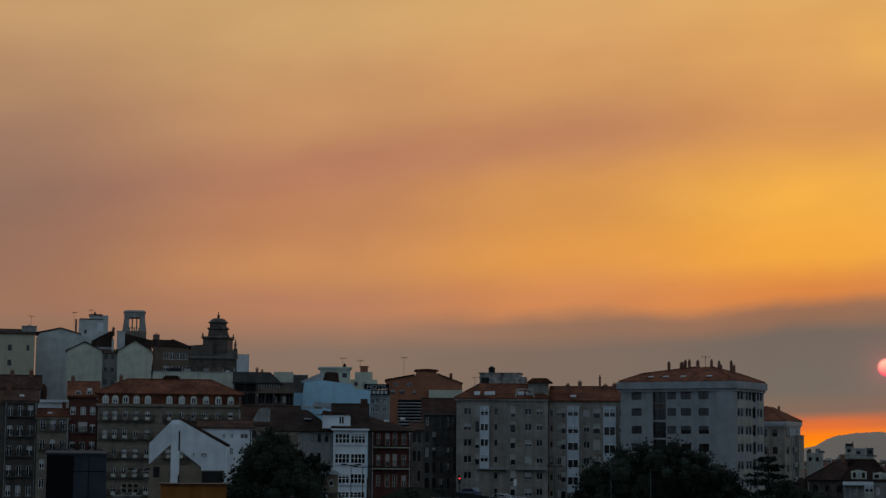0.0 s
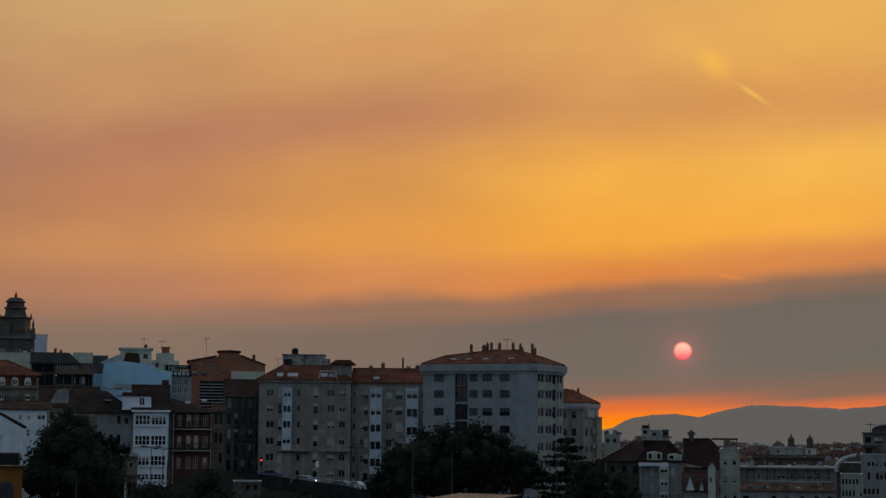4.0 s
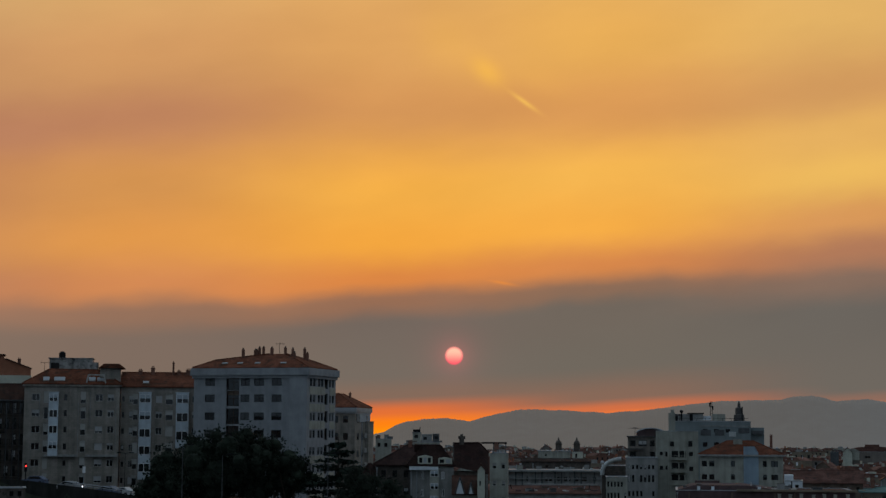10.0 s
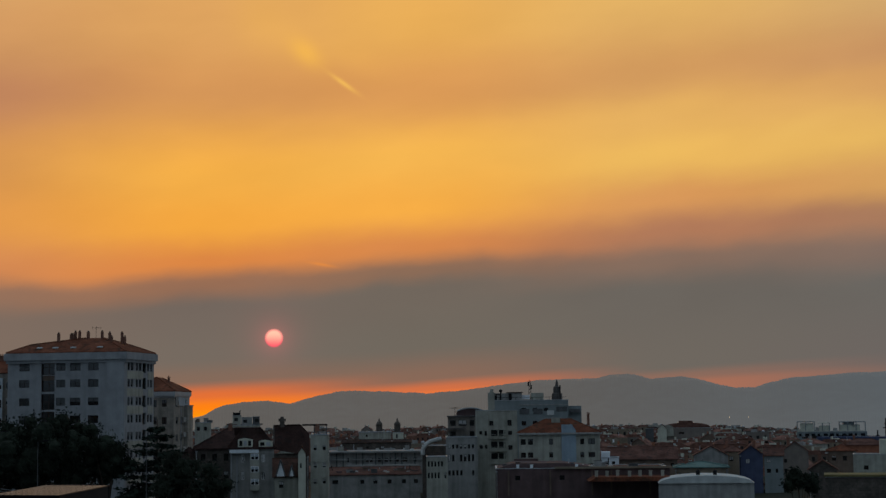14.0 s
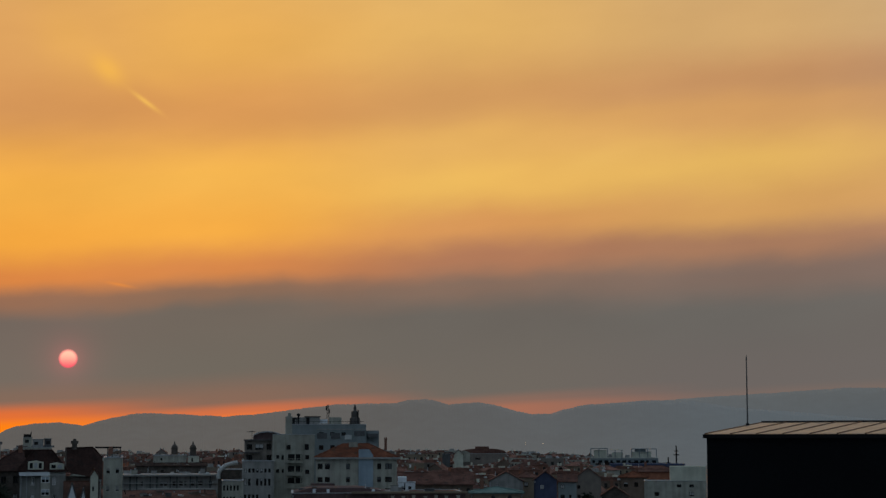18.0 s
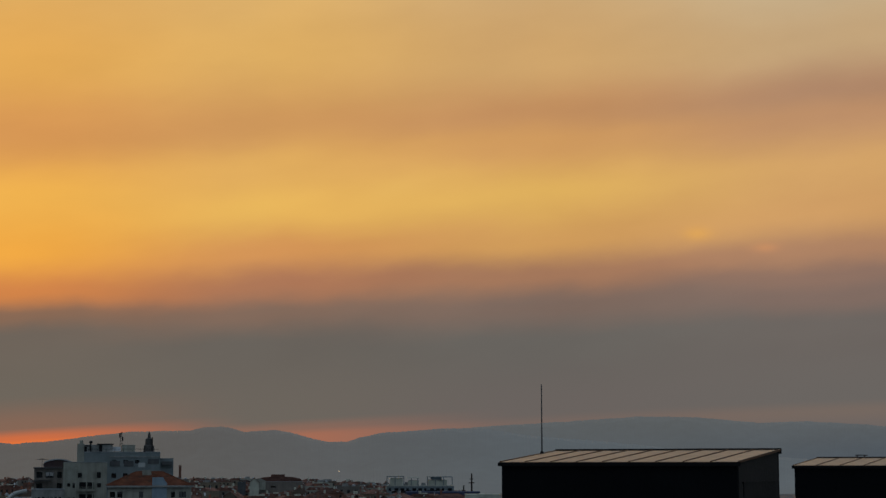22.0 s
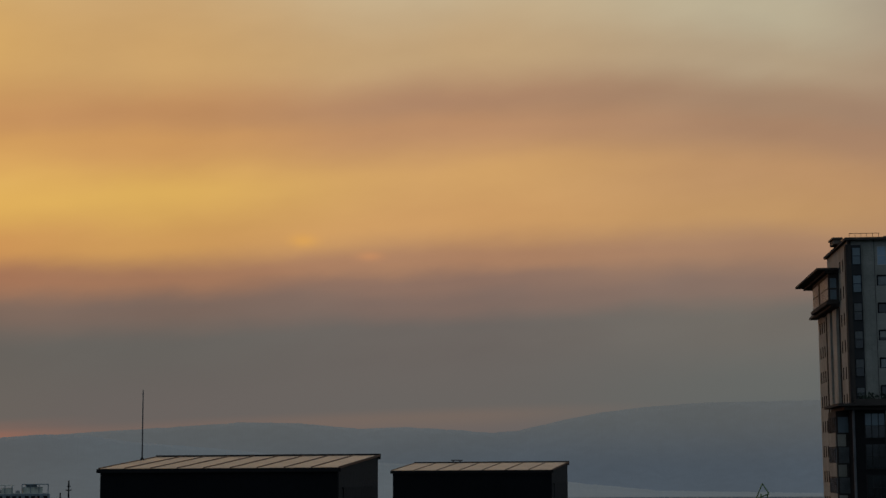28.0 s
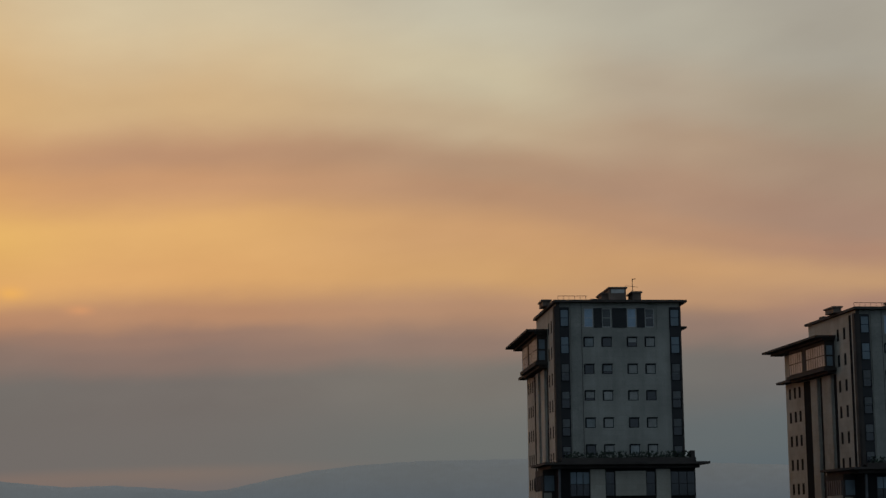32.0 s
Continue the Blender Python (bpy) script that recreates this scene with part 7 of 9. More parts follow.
for a, top, b in ((14.35, -1.41, 14.65), (14.77, -1.58, 14.94)):
    (u0, y), (u1, z), (u2, _) = sighted(p, 40, a, -1.95, -0.35), sighted(p, 40, (a + b) / 2, top, -0.35), sighted(p, 40, b, -1.95, -0.35)
    g = part("gable_dormer", Geo().extrude([(u0, y), (u2, y), (u1, z)], -0.35, 3), WHITE, ob)
    part("barge_board", Geo().tube((u0, -0.42, y), (u1, -0.42, z), 0.1, sides=5).tube((u1, -0.42, z), (u2, -0.42, y), 0.1, sides=5), DULLGREY, g)
ob, p, z1, k = roofed("apartment_block", "narrow pale rendered slab block", (15.47, 16.06), -0.63, 276, 38, WORNWHITE, CONCRETE, 0, "flat", dp=12, turn=1, cols=((8, 7), (24, 7)), rows=((22, 10), (52, 10), (80, 10)), mods=32, st=FAINT, left=((30, 12), (70, 12)), category="apartment building")
(u0, z), (u1, _) = sighted(p, 38, 15.2, -0.27, 6.0), sighted(p, 38, 16.02, -0.27, 6.0)
part("roof_slab", Geo().box(u0, u1, 5, 9, z - 0.25, z), MATTDARK, ob)
for f in (0.5, 0.68, 0.98):
    part("slab_post", Geo().box(u0 + (u1 - u0) * f - 0.15, u0 + (u1 - u0) * f, 5.5, 5.7, z1, z - 0.25), DULLGREY, ob)
chimney(ob, p.w * 0.35, 4, z1 + 0.6, 0.7, 0.7)
ob, p, z1, k = roofed("house", "narrow cream gabled house beside a slab block", (15.07, 15.31), -1.2, 264, 40, OFFWHITE, OLDTILE, 0.75, "gable_y", dp=8, cols=((5, 3),), rows=((22, 8),), mods=14, st=DIM, group=LOW, over=0.1)
ob, p, z1, k = roofed("house", "stone house behind dark trees", (11.14, 12.02), -1.49, 300, 40, DARKSTONE, MAROONTILE, 2.4, cols=((12, 8), (34, 8)), rows=((14, 12),), mods=48, st=DIM, group=LOW)

# white block behind, with rooftop frames
ob, p, z1, k = roofed("rooftop_block", "white rooftop block with railings and tank frame", (12.73, 13.84), -0.29, 520, 42, WORNWHITE, CONCRETE, 0, "flat", cols=((10, 6), (24, 6), (40, 6)), rows=((10, 7),), mods=60, st=SMALLWIN)
for a, b, top, mat in ((12.95, 13.22, 0.02, WORNWHITE), (13.24, 13.58, -0.04, CONCRETE), (13.61, 13.82, -0.02, DULLGREY)):
    (u0, z), (u1, _) = sighted(p, 42, a, top, 1.5), sighted(p, 42, b, top, 1.5)
    room = part("roof_room", Geo().box(u0, u1, 1.5, 7, z1 - 0.2, z), mat, ob)
    part("room_roof", Geo().box(u0 - 0.15, u1 + 0.15, 1.3, 7.2, z, z + 0.18), CONCRETE, room)
    part("room_window", Geo().box(u0 + 0.5, u0 + 1.6, 1.42, 1.5, z - 1.5, z - 0.6), FRAMEDARK, room)
part("pole", Geo().tube((p.w * 0.42, 3, z1), (p.w * 0.42, 3, z1 + 4.6), 0.07), IRON, ob)
(u0, z), (u1, _) = sighted(p, 42, 12.97, 0.14, 3), sighted(p, 42, 13.18, 0.14, 3)
part("tank_frame", Geo().box(u0, u1, 3, 5, z - 0.9, z - 0.1).tube((u0, 3, z1), (u0, 3, z), 0.08, sides=5).tube((u1, 3, z1), (u1, 3, z + 0.4), 0.08, sides=5), MATTDARK, ob)
roof_clutter(ob, 0, p.w * 0.9, 1, 4, z1, 16, 31)
ob, p, z1, k = roofed("rooftop_block", "small white rooftop block beside the hill", (11.74, 12.26), -0.19, 480, 42, WORNWHITE, CONCRETE, 0, "flat", cols=((6, 5), (18, 5)), rows=((10, 7),), mods=28, st=SMALLWIN)
roof_clutter(ob, 0, p.w * 0.9, 1, 4, z1, 7, 37)

# long station hall with a pale roof edge
ob, p, z1, k = roofed("station_hall", "long dark station hall with a pale roof edge", (15.99, 19.11), -1.23, 430, 36, SOOTGREY, CONCRETE, 0, "flat", dp=16, cols=[(c + PICK.uniform(-3, 3), PICK.choice((5, 8, 12))) for c in range(40, 164, 17)], rows=((12, 7),), mods=170, st=DIM, category="station")
part("roof_edge", Geo().box(-0.6, p.w + 0.6, -1.4, 16, z1 + 0.12, z1 + 0.5), CONCRETE, ob)
part("low_canopy", Geo().box(p.w * 0.2, p.w * 0.95, -4, 0, z1 - 3.1, z1 - 2.8), CONCRETE, ob)
part("string_course", Geo().box(0, p.w, -0.6, 0, z1 - 1.7, z1 - 1.5), CONCRETE, ob)
for i in range(14):
    x = p.w * (0.03 + 0.068 * i)
    part("pier", Geo().box(x, x + 0.3, -0.25, 0, z1 - 6, z1), DULLGREY if i % 3 else CONCRETE, ob)
# pale sheets paint the brightness of lit windows; nothing here glows
for u in (0.34, 0.44, 0.81):
    part("lit_blind", Geo().box(p.w * u, p.w * u + 1.3, -0.07, 0, z1 - 4.4, z1 - 3.3), HILLWHITE, ob)
roof_clutter(ob, 1, p.w - 2, 2, 13, z1 + 0.5, 12, 35)
ob, p, z1, k = roofed("market_hall", "brown-roofed market hall with rooflights", (16.06, 19.04), -1.93, 380, 36, SOOTGREY, MIDTILE, 1.3, "gable", dp=14, cols=[(c + PICK.uniform(-4, 4), PICK.choice((4, 7, 10))) for c in range(14, 156, 23)], rows=((12, 7),), mods=162, st=DIM, category="market hall")
roof_clutter(ob, 0.5, p.w - 1.5, 1.0, 6, z1 + 0.2, 22, 33)
for u in (0.3, 0.62):
    skylight(ob, p.w * u, 2, z1 + 0.55, 11, 0.8, 0.6)
ob, p, z1, k = roofed("warehouse", "dark lean-to workshop with a bent pale roof duct", (19.11, 19.92), -1.02, 405, 36, DARKSTONE, ZINC, 0, "flat", dp=12, cols=((10, 5), (18, 5), (26, 5), (34, 5)), rows=((24, 14), (46, 11)), mods=44, st=DIM, category="warehouse")
bend = [sighted(p, 36, az, el, 1.0) for az, el in ((19.12, -1.3), (19.13, -1.13), (19.2, -1.0), (19.33, -0.89), (19.5, -0.83), (19.74, -0.78))]
for (u0, y0), (u1, y1) in zip(bend, bend[1:]):
    part("bent_duct", Geo().tube((u0, -0.2, y0), (u1, -0.2, y1), 0.5, sides=10), HILLWHITE, ob)
ob, p, z1, k = roofed("house", "pale arcaded house with rows of narrow windows", (19.24, 19.93), -1.38, 352, 36, WORNWHITE, CONCRETE, 0, "flat", dp=8, cols=[(c, 3.2) for c in (4, 10, 16, 22, 28, 34)], rows=((12, 9), (32, 10)), mods=38, st=SMALLWIN)

# twin church towers on the skyline
for n, x in enumerate((17.71, 18.30)):
    d = 905
    zt = height(d, -0.17)
    m = spot(x, d)
    ob = thing("bell_tower", pose(m.x, m.y, 40, 0, 0, -x), "slim dark church bell tower with a small dome", "church tower", "twin bell towers")
    h = zt - 40
    part("shaft", Geo().box(-1.9, 1.9, -1.9, 1.9, 0, h - 6.5), OFFWHITE if n else DARKSTONE, ob)
    part("belfry", Geo().box(-1.6, 1.6, -1.6, 1.6, h - 6.2, h - 2.6).box(-2.1, 2.1, -2.1, 2.1, h - 6.5, h - 6.2).box(-1.9, 1.9, -1.9, 1.9, h - 2.6, h - 2.3), DARKSTONE, ob)
    part("dome", Geo().lathe(0, 0, ((1.6, h - 2.3), (1.5, h - 1.5), (1.0, h - 0.8), (0.45, h - 0.3), (0.4, h + 0.4), (0.05, h + 1.2)), 10), DARKSTONE, ob)
ob, p, z1, k = roofed("church_nave", "long pale church wall below its bell towers", (17.04, 18.09), -0.56, 745, 40, WORNWHITE, CONCRETE, 0, "flat", cols=((14, 3), (34, 3)), rows=((6, 4),), mods=57, st=SMALLWIN, category="church")
part("roof_edge", Geo().box(-0.3, p.w + 0.3, -0.3, 6, z1, z1 + 0.35), ZINC, ob)
ob, p, z1, k = roofed("church_porch", "white porch block under a bell tower", (18.15, 18.50), -0.58, 742, 40, OFFWHITE, CONCRETE, 0, "flat", dp=6, cols=((7, 3),), rows=((6, 7),), mods=19, st=SMALLWIN, category="church")

ob, p, z1, k = roofed("market_hall", "low dark-roofed hall before the pale church wall", (16.5, 18.75), -0.90, 610, 38, DARKSTONE, DARKTILE, 0.9, "gable", dp=12, cols=((20, 5), (44, 5), (70, 5), (96, 5)), rows=((8, 4),), mods=120, st=DIM, category="hall")
roof_clutter(ob, 0.5, p.w - 1.5, 1.0, 6, z1 + 0.2, 10, 53)

# ---- the white and blue-grey complex ----
BLUEGREY = material("blue_grey_panels", (0.20, 0.235, 0.245), 0.6, vary=0.12, streaks=0.1)
COMPLEX = "white apartment complex"
ob, p, z1, k = roofed("apartment_block", "grey block with a colonnaded top floor", (19.88, 20.91), -0.75, 372, 36, CONCRETE, CONCRETE, 0, "flat", cols=[(c, 4) for c in (6, 13, 20, 27, 34, 41, 48)], rows=((16, 7), (36, 12), (62, 9)), mods=56, st=SMALLWIN, group=COMPLEX, category="apartment building")
ob, p, z1, k = roofed("apartment_block", "grey set-back penthouse with a curved dark canopy", (19.95, 20.87), -0.06, 384, 36, WARMWALL, CONCRETE, 0, "flat", cols=((9, 10), (26, 14), (43, 8)), rows=((12, 10), (31, 9)), mods=50, st=DIM, group=COMPLEX, category="apartment building")
part("roof_terrace_slab", Geo().box(-0.4, p.w * 0.55, -1.2, 0, z1 - 2.9, z1 - 2.6).box(-0.2, p.w + 0.1, -0.5, 0, z1 - 0.2, z1 + 0.1), SLATEROOF, ob)
arc = [(p.w * 0.3 + 6.2 * (1 - math.cos(a * math.pi / 10)) / 2, z1 + 0.8 + 1.1 * math.sin(a * math.pi / 10)) for a in range(11)]
part("curved_canopy", Geo().extrude(arc + [(x, z - 0.25) for x, z in reversed(arc)], -0.4, 6), ZINC, ob)
part("canopy_infill", Geo().extrude([(x * 0.98 + 0.05, z - 0.27) for x, z in arc] + [(arc[-1][0] - 0.1, z1), (arc[0][0] + 0.1, z1)], 0.2, 5.5), MAROON, ob)
part("parasol", Geo().tube((p.w * 0.26, 1, z1), (p.w * 0.26, 1, z1 + 1.7), 0.05).lathe(p.w * 0.26, 1, ((1.5, z1 + 1.7), (0.05, z1 + 1.95)), 8), IRON, ob)
ob, p, z1, k = roofed("apartment_block", "white apartment block with corner balconies", (20.87, 22.22), 0.11, 376, 36, WORNWHITE, CONCRETE, 0, "flat", dp=12, mods=74, st=DIM, group=COMPLEX, category="apartment building")
for r in (48, 70, 92):
    balcony(ob, Matrix.Identity(4), 26 * k, 53 * k, z1 - r * p.k, 0.9, rail=WORNWHITE, slab=WORNWHITE, step=0.35, high=0.8)
for a, b, hi, lo, n in ((20.98, 21.07, -0.55, -0.66, 1), (21.15, 21.27, -0.55, -0.70, 1), (21.31, 21.44, -0.22, -0.37, 2), (21.90, 22.03, -0.20, -0.38, 2), (20.98, 21.08, -1.0, -1.12, 1), (21.16, 21.25, -1.0, -1.12, 1), (21.92, 22.04, -0.55, -0.68, 2), (21.92, 22.05, -1.02, -1.16, 2)):
    (u0, z), (u1, y) = sighted(p, 36, a, hi), sighted(p, 36, b, lo)
    window(ob, Matrix.Identity(4), u0, u1, y, z, FRAMEDARK, n, depth=-0.08)
# each loggia is a flat dark sheet, its inner shade painted as colour
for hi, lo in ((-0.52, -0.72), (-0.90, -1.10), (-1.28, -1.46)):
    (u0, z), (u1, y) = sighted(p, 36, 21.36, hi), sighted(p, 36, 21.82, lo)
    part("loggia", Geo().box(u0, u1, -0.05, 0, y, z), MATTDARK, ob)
    part("loggia_post", Geo().box((u0 + u1) / 2 - 0.12, (u0 + u1) / 2 + 0.12, -0.3, -0.05, y, z), WORNWHITE, ob)
part("corner_pilaster", Geo().box(19.5 * k, 22 * k, -0.25, 0, 0, z1 - 1.0).box(49 * k, 51 * k, -0.25, 0, 0, z1 - 1.0).box(-0.1, 1.2 * k, -0.2, 0, 0, z1), WORNWHITE, ob)
part("stair_tower", Geo().box(22 * k, 34 * k, 1, 6, z1, z1 + 3.9).box(26 * k, 32 * k, 1, 4, z1 + 3.9, z1 + 4.6), WORNWHITE, ob)
ob, p, z1, k = roofed("apartment_block", "blue-grey panelled block with rooftop plant", (21.27, 23.89), 0.43, 396, 36, BLUEGREY, CONCRETE, 0, "flat", dp=14, cols=((64, 8), (84, 8), (104, 8), (130, 14)), rows=((16, 6), (40, 8)), mods=144, st=DIM, group=COMPLEX, category="apartment building")
part("side_block", Geo().box(p.w, p.w + 3.0, 1, 12, 0, z1 - 1.3), BLUEGREY, ob)
part("plant_room", Geo().box(p.w * 0.06, p.w * 0.42, 3, 9, z1, z1 + 1.7), CONCRETE, ob)
part("plant_room", Geo().box(p.w * 0.54, p.w * 0.7, 3, 9, z1, z1 + 1.7), WORNWHITE, ob)
lattice = Geo()
for a, b in ((-0.3, -0.3), (0.3, -0.3), (0.3, 0.3), (-0.3, 0.3)):
    lattice.tube((p.w * 0.53 + a, 4 + b, z1), (p.w * 0.53 + a * 0.4, 4 + b * 0.4, z1 + 4.6), 0.06, sides=5)
for i in range(6):
    lattice.tube((p.w * 0.53 - 0.3 + 0.03 * i, 3.75, z1 + 0.75 * i), (p.w * 0.53 + 0.28 - 0.03 * i, 3.75, z1 + 0.75 * i + 0.7), 0.04, sides=4)
part("mast", lattice.box(p.w * 0.53 - 0.5, p.w * 0.53 - 0.15, 3.6, 3.8, z1 + 3.3, z1 + 4.3).box(p.w * 0.53 + 0.2, p.w * 0.53 + 0.45, 3.6, 3.8, z1 + 2.6, z1 + 3.5), IRON, ob)
part("flue", Geo().lathe(p.w * 0.87, 4, ((1.25, z1), (1.15, z1 + 1.5), (0.85, z1 + 1.7), (0.8, z1 + 3.0), (0.35, z1 + 3.3), (0.3, z1 + 4.0), (0.06, z1 + 4.7)), 8), SLATEROOF, ob)
part("flue_ladder", Geo().box(p.w * 0.9, p.w * 0.915, 3, 3.2, z1, z1 + 3.4), IRON, ob)
skylight(ob, p.w * 0.46, 2, z1 + 0.2, 40, 2.4, 1.5)
for a, b, top in ((21.44, 21.62, 0.63), (21.92, 22.38, 0.68)):
    (u0, z), (u1, _) = sighted(p, 36, a, top, 2), sighted(p, 36, b, top, 2)
    hut = part("roof_hut", Geo().box(u0, u1, 2, 5, z1, z), CONCRETE, ob)
    part("hut_roof", Geo().box(u0 - 0.25, u1 + 0.25, 1.7, 5.2, z, z + 0.18), MATTDARK, hut)
    part("hut_door", Geo().box(u0 + 0.2, u0 + 0.9, 1.94, 2.0, z1, z - 0.15), MATTDARK, hut)
u, z = sighted(p, 36, 21.69, 0.8, 3)
part("ball_vent", Geo().tube((u, 3, z1), (u, 3, z - 0.6), 0.15).lathe(u, 3, ((0.15, z - 0.7), (0.4, z - 0.45), (0.4, z - 0.2), (0.12, z)), 8), IRON, ob)
for a, b, hi, lo, mat in ((22.30, 22.62, 0.16, -0.02, DULLGREY), (22.75, 23.05, 0.16, -0.02, DULLGREY), (23.2, 23.42, 0.10, -0.05, HILLWHITE), (23.5, 23.85, 0.22, 0.06, DULLGREY), (22.28, 23.9, 0.30, 0.27, CONCRETE), (23.95, 24.28, 0.14, 0.02, DULLGREY)):
    (u0, z), (u1, y) = sighted(p, 36, a, hi, 0), sighted(p, 36, b, lo, 0)
    part("facade_panel", Geo().box(u0, u1, -0.1, 0.0 if u1 < p.w else 1.0, y, z), mat, ob)
for i in range(9):
    x = p.w * (0.03 + 0.105 * i)
    part("roof_railing", Geo().tube((x, 0.3, z1 + 0.1), (x, 0.3, z1 + 0.75), 0.04, sides=5).tube((x, 0.3, z1 + 0.72), (min(x + p.w * 0.105, p.w), 0.3, z1 + 0.72), 0.04, sides=5), IRON, ob)
ob, p, z1, k = roofed("house", "cream house with red hip roof and a pale blue stair panel", (22.26, 24.90), -0.66, 352, 36, WORNWHITE, TILE, 2.7, cols=((8, 9), (21, 9), (58, 7), (114, 7), (131, 12)), rows=((14, 10), (37, 9), (57, 9)), mods=146, st=DARKWIN, group=COMPLEX)
part("stair_panel", Geo().extrude([(77 * k, z1 - 6), (103 * k, z1 - 6), (103 * k, z1 + 0.6), (96 * k, z1 + 1.8), (77 * k, z1 + 1.8)], -0.3, 0), SHADEPANEL, ob)
part("fascia", Geo().box(-0.5, p.w + 0.5, -0.6, -0.45, z1 - 0.15, z1 + 0.2), CONCRETE, ob)
chimney(ob, p.w * 0.87, 4, z1 + 1.6, 2.2, 0.5)
part("roof_terrace", Geo().box(-1.0, 34 * k, -3.5, 0, z1 - 5.4, z1 - 4.9), MAROON, ob)
part("white_box", Geo().box(60 * k, 76 * k, 4, 7, z1 + 0.5, z1 + 3.2), WORNWHITE, ob)
ob, p, z1, k = roofed("market_hall", "long low maroon hall with a sand-edged flat roof", (21.49, 27.13), -1.79, 300, 36, MAROON, MIDTILE, 0, "flat", dp=18, cols=((40, 9), (120, 9), (236, 9)), rows=((16, 8),), mods=314, st=DIM, category="market hall")
for u in (0.07, 0.31, 0.55, 0.66, 0.88):
    part("post", Geo().box(p.w * u, p.w * u + 0.25, -0.5, -0.25, z1 - 4.5, z1 - 0.3), BROWN, ob)
part("roof_edge", Geo().box(p.w * 0.34, p.w + 0.3, -0.6, 0, z1 - 0.05, z1 + 0.3), TAN, ob)
roof_clutter(ob, 1, p.w - 2, 1.0, 8, z1, 16, 37)
part("roof_cover", Geo().extrude([(0, z1), (p.w * 0.62, z1), (p.w * 0.4, z1 + 0.9), (p.w * 0.1, z1 + 0.9)], 1, 16), MAROON, ob)
part("lower_roof", Geo().extrude([(p.w * 0.52, z1 - 1.9), (p.w * 1.02, z1 - 1.9), (p.w * 0.98, z1 - 1.2), (p.w * 0.56, z1 - 1.2)], -9, -0.6), TILE, ob)
for i in range(7):
    x = p.w * (0.56 + 0.062 * i)
    part("roof_vent", Geo().box(x, x + 0.5, -6 + i % 3, -5.5 + i % 3, z1 - 1.25, z1 - 0.3 - 0.1 * (i % 2)).box(x - 0.08, x + 0.58, -6.08 + i % 3, -5.42 + i % 3, z1 - 0.3 - 0.1 * (i % 2), z1 - 0.22 - 0.1 * (i % 2)), WORNWHITE, ob)
for u in (0.12, 0.2, 0.46):
    part("roof_vent", Geo().box(p.w * u, p.w * u + 0.5, 0.6, 1.1, z1, z1 + 0.7), WHITE, ob)
ob, p, z1, k = roofed("house", "long house with a broad dark red roof", (24.93, 27.38), -1.51, 415, 36, BROWN, MIDTILE, 2.6, "gable", dp=12, cols=[(c, 6) for c in range(10, 130, 17)], rows=((10, 7),), mods=138, st=DIM)
ob, p, z1, k = roofed("house", "small white stepped house", (24.93, 25.50), -1.46, 330, 36, WHITE, ZINC, 0, "flat", dp=7, cols=((10, 6), (22, 6)), rows=((9, 6),), mods=32, st=DIM)
part("upper_room", Geo().box(0, p.w * 0.5, 0, 6, z1, z1 + 1.1), WHITE, ob)

# low houses further along
for label, t0, t1, top, d, mat, roofs, rise, kind in (
        ("low grey shed with a teal roof", 27.29, 28.99, -1.80, 330, TAN, TEAL, 0.9, "hip"),
        ("grey gabled house with a plain end wall", 27.91, 29.00, -1.40, 440, CONCRETE, MIDTILE, 2.2, "gable_y"),
        ("beige house under a brown roof", 28.81, 29.46, -1.29, 450, TAN, MIDTILE, 1.4, "hip"),
        ("dark blue town house under a gabled roof", 29.36, 30.10, -1.37, 430, NAVY, MIDTILE, 2.0, "gable_y"),
        ("blue and grey town house under a dark roof", 30.15, 30.74, -1.42, 430, BLUEGREY, MIDTILE, 1.7, "gable"),
        ("grey house with a steep gable", 30.70, 31.54, -1.29, 450, WARMGREY, MIDTILE, 2.4, "gable_y"),
        ("low dark house with a tiled gable", 31.54, 32.41, -1.87, 360, DARKSTONE, MIDTILE, 1.8, "gable_y"),
        ("brown town house under a red roof", 32.12, 33.03, -1.29, 480, BROWN, TILE, 1.4, "hip"),
        ("brick house with a dark upper window", 32.56, 34.02, -1.11, 520, BRICK, MIDTILE, 1.6, "hip")):
    ob, p, z1, k = roofed("house", label, (t0, t1), top, d, 34, mat, roofs, rise, kind, dp=9, cols=() if mat is WARMGREY else [(c + PICK.uniform(-2, 2), PICK.choice((4, 5, 7))) for c in PICK.choice(((12, 28), (9, 21, 34), (16,)))], rows=PICK.choice((((9, 6), (26, 7)), ((12, 8),))), mods=0, st=DIM, group="low town houses")
    fittings(ob, p.w, z1, True)
    chimney(ob, p.w * PICK.uniform(0.2, 0.8), 5, z1 + rise * 0.5, 1.4 + rise * 0.3, 0.7)
ob, p, z1, k = roofed("office_block", "white flat-roofed office block with ribbon windows", (32.93, 34.91), -1.40, 400, 34, WORNWHITE, CONCRETE, 0, "flat", cols=((22, 8), (38, 8), (62, 8), (84, 8)), rows=((8, 5), (22, 7)), mods=110, st=DIM, category="office building")
part("upper_floor", Geo().box(p.w * 0.42, p.w, 1, 9, z1, z1 + 3.3), OFFWHITE, ob)

# pale harbour building with roof frames, and masts
ob, p, z1, k = roofed("harbour_building", "pale harbour building with rooftop frames", (31.20, 33.39), -0.67, 900, 20, BLUEGREY, CONCRETE, 0, "flat", dp=18, cols=((14, 10), (34, 18), (58, 7), (80, 22), (106, 8)), rows=((9, 5), (22, 4)), mods=120, st=DIM, category="harbour building")
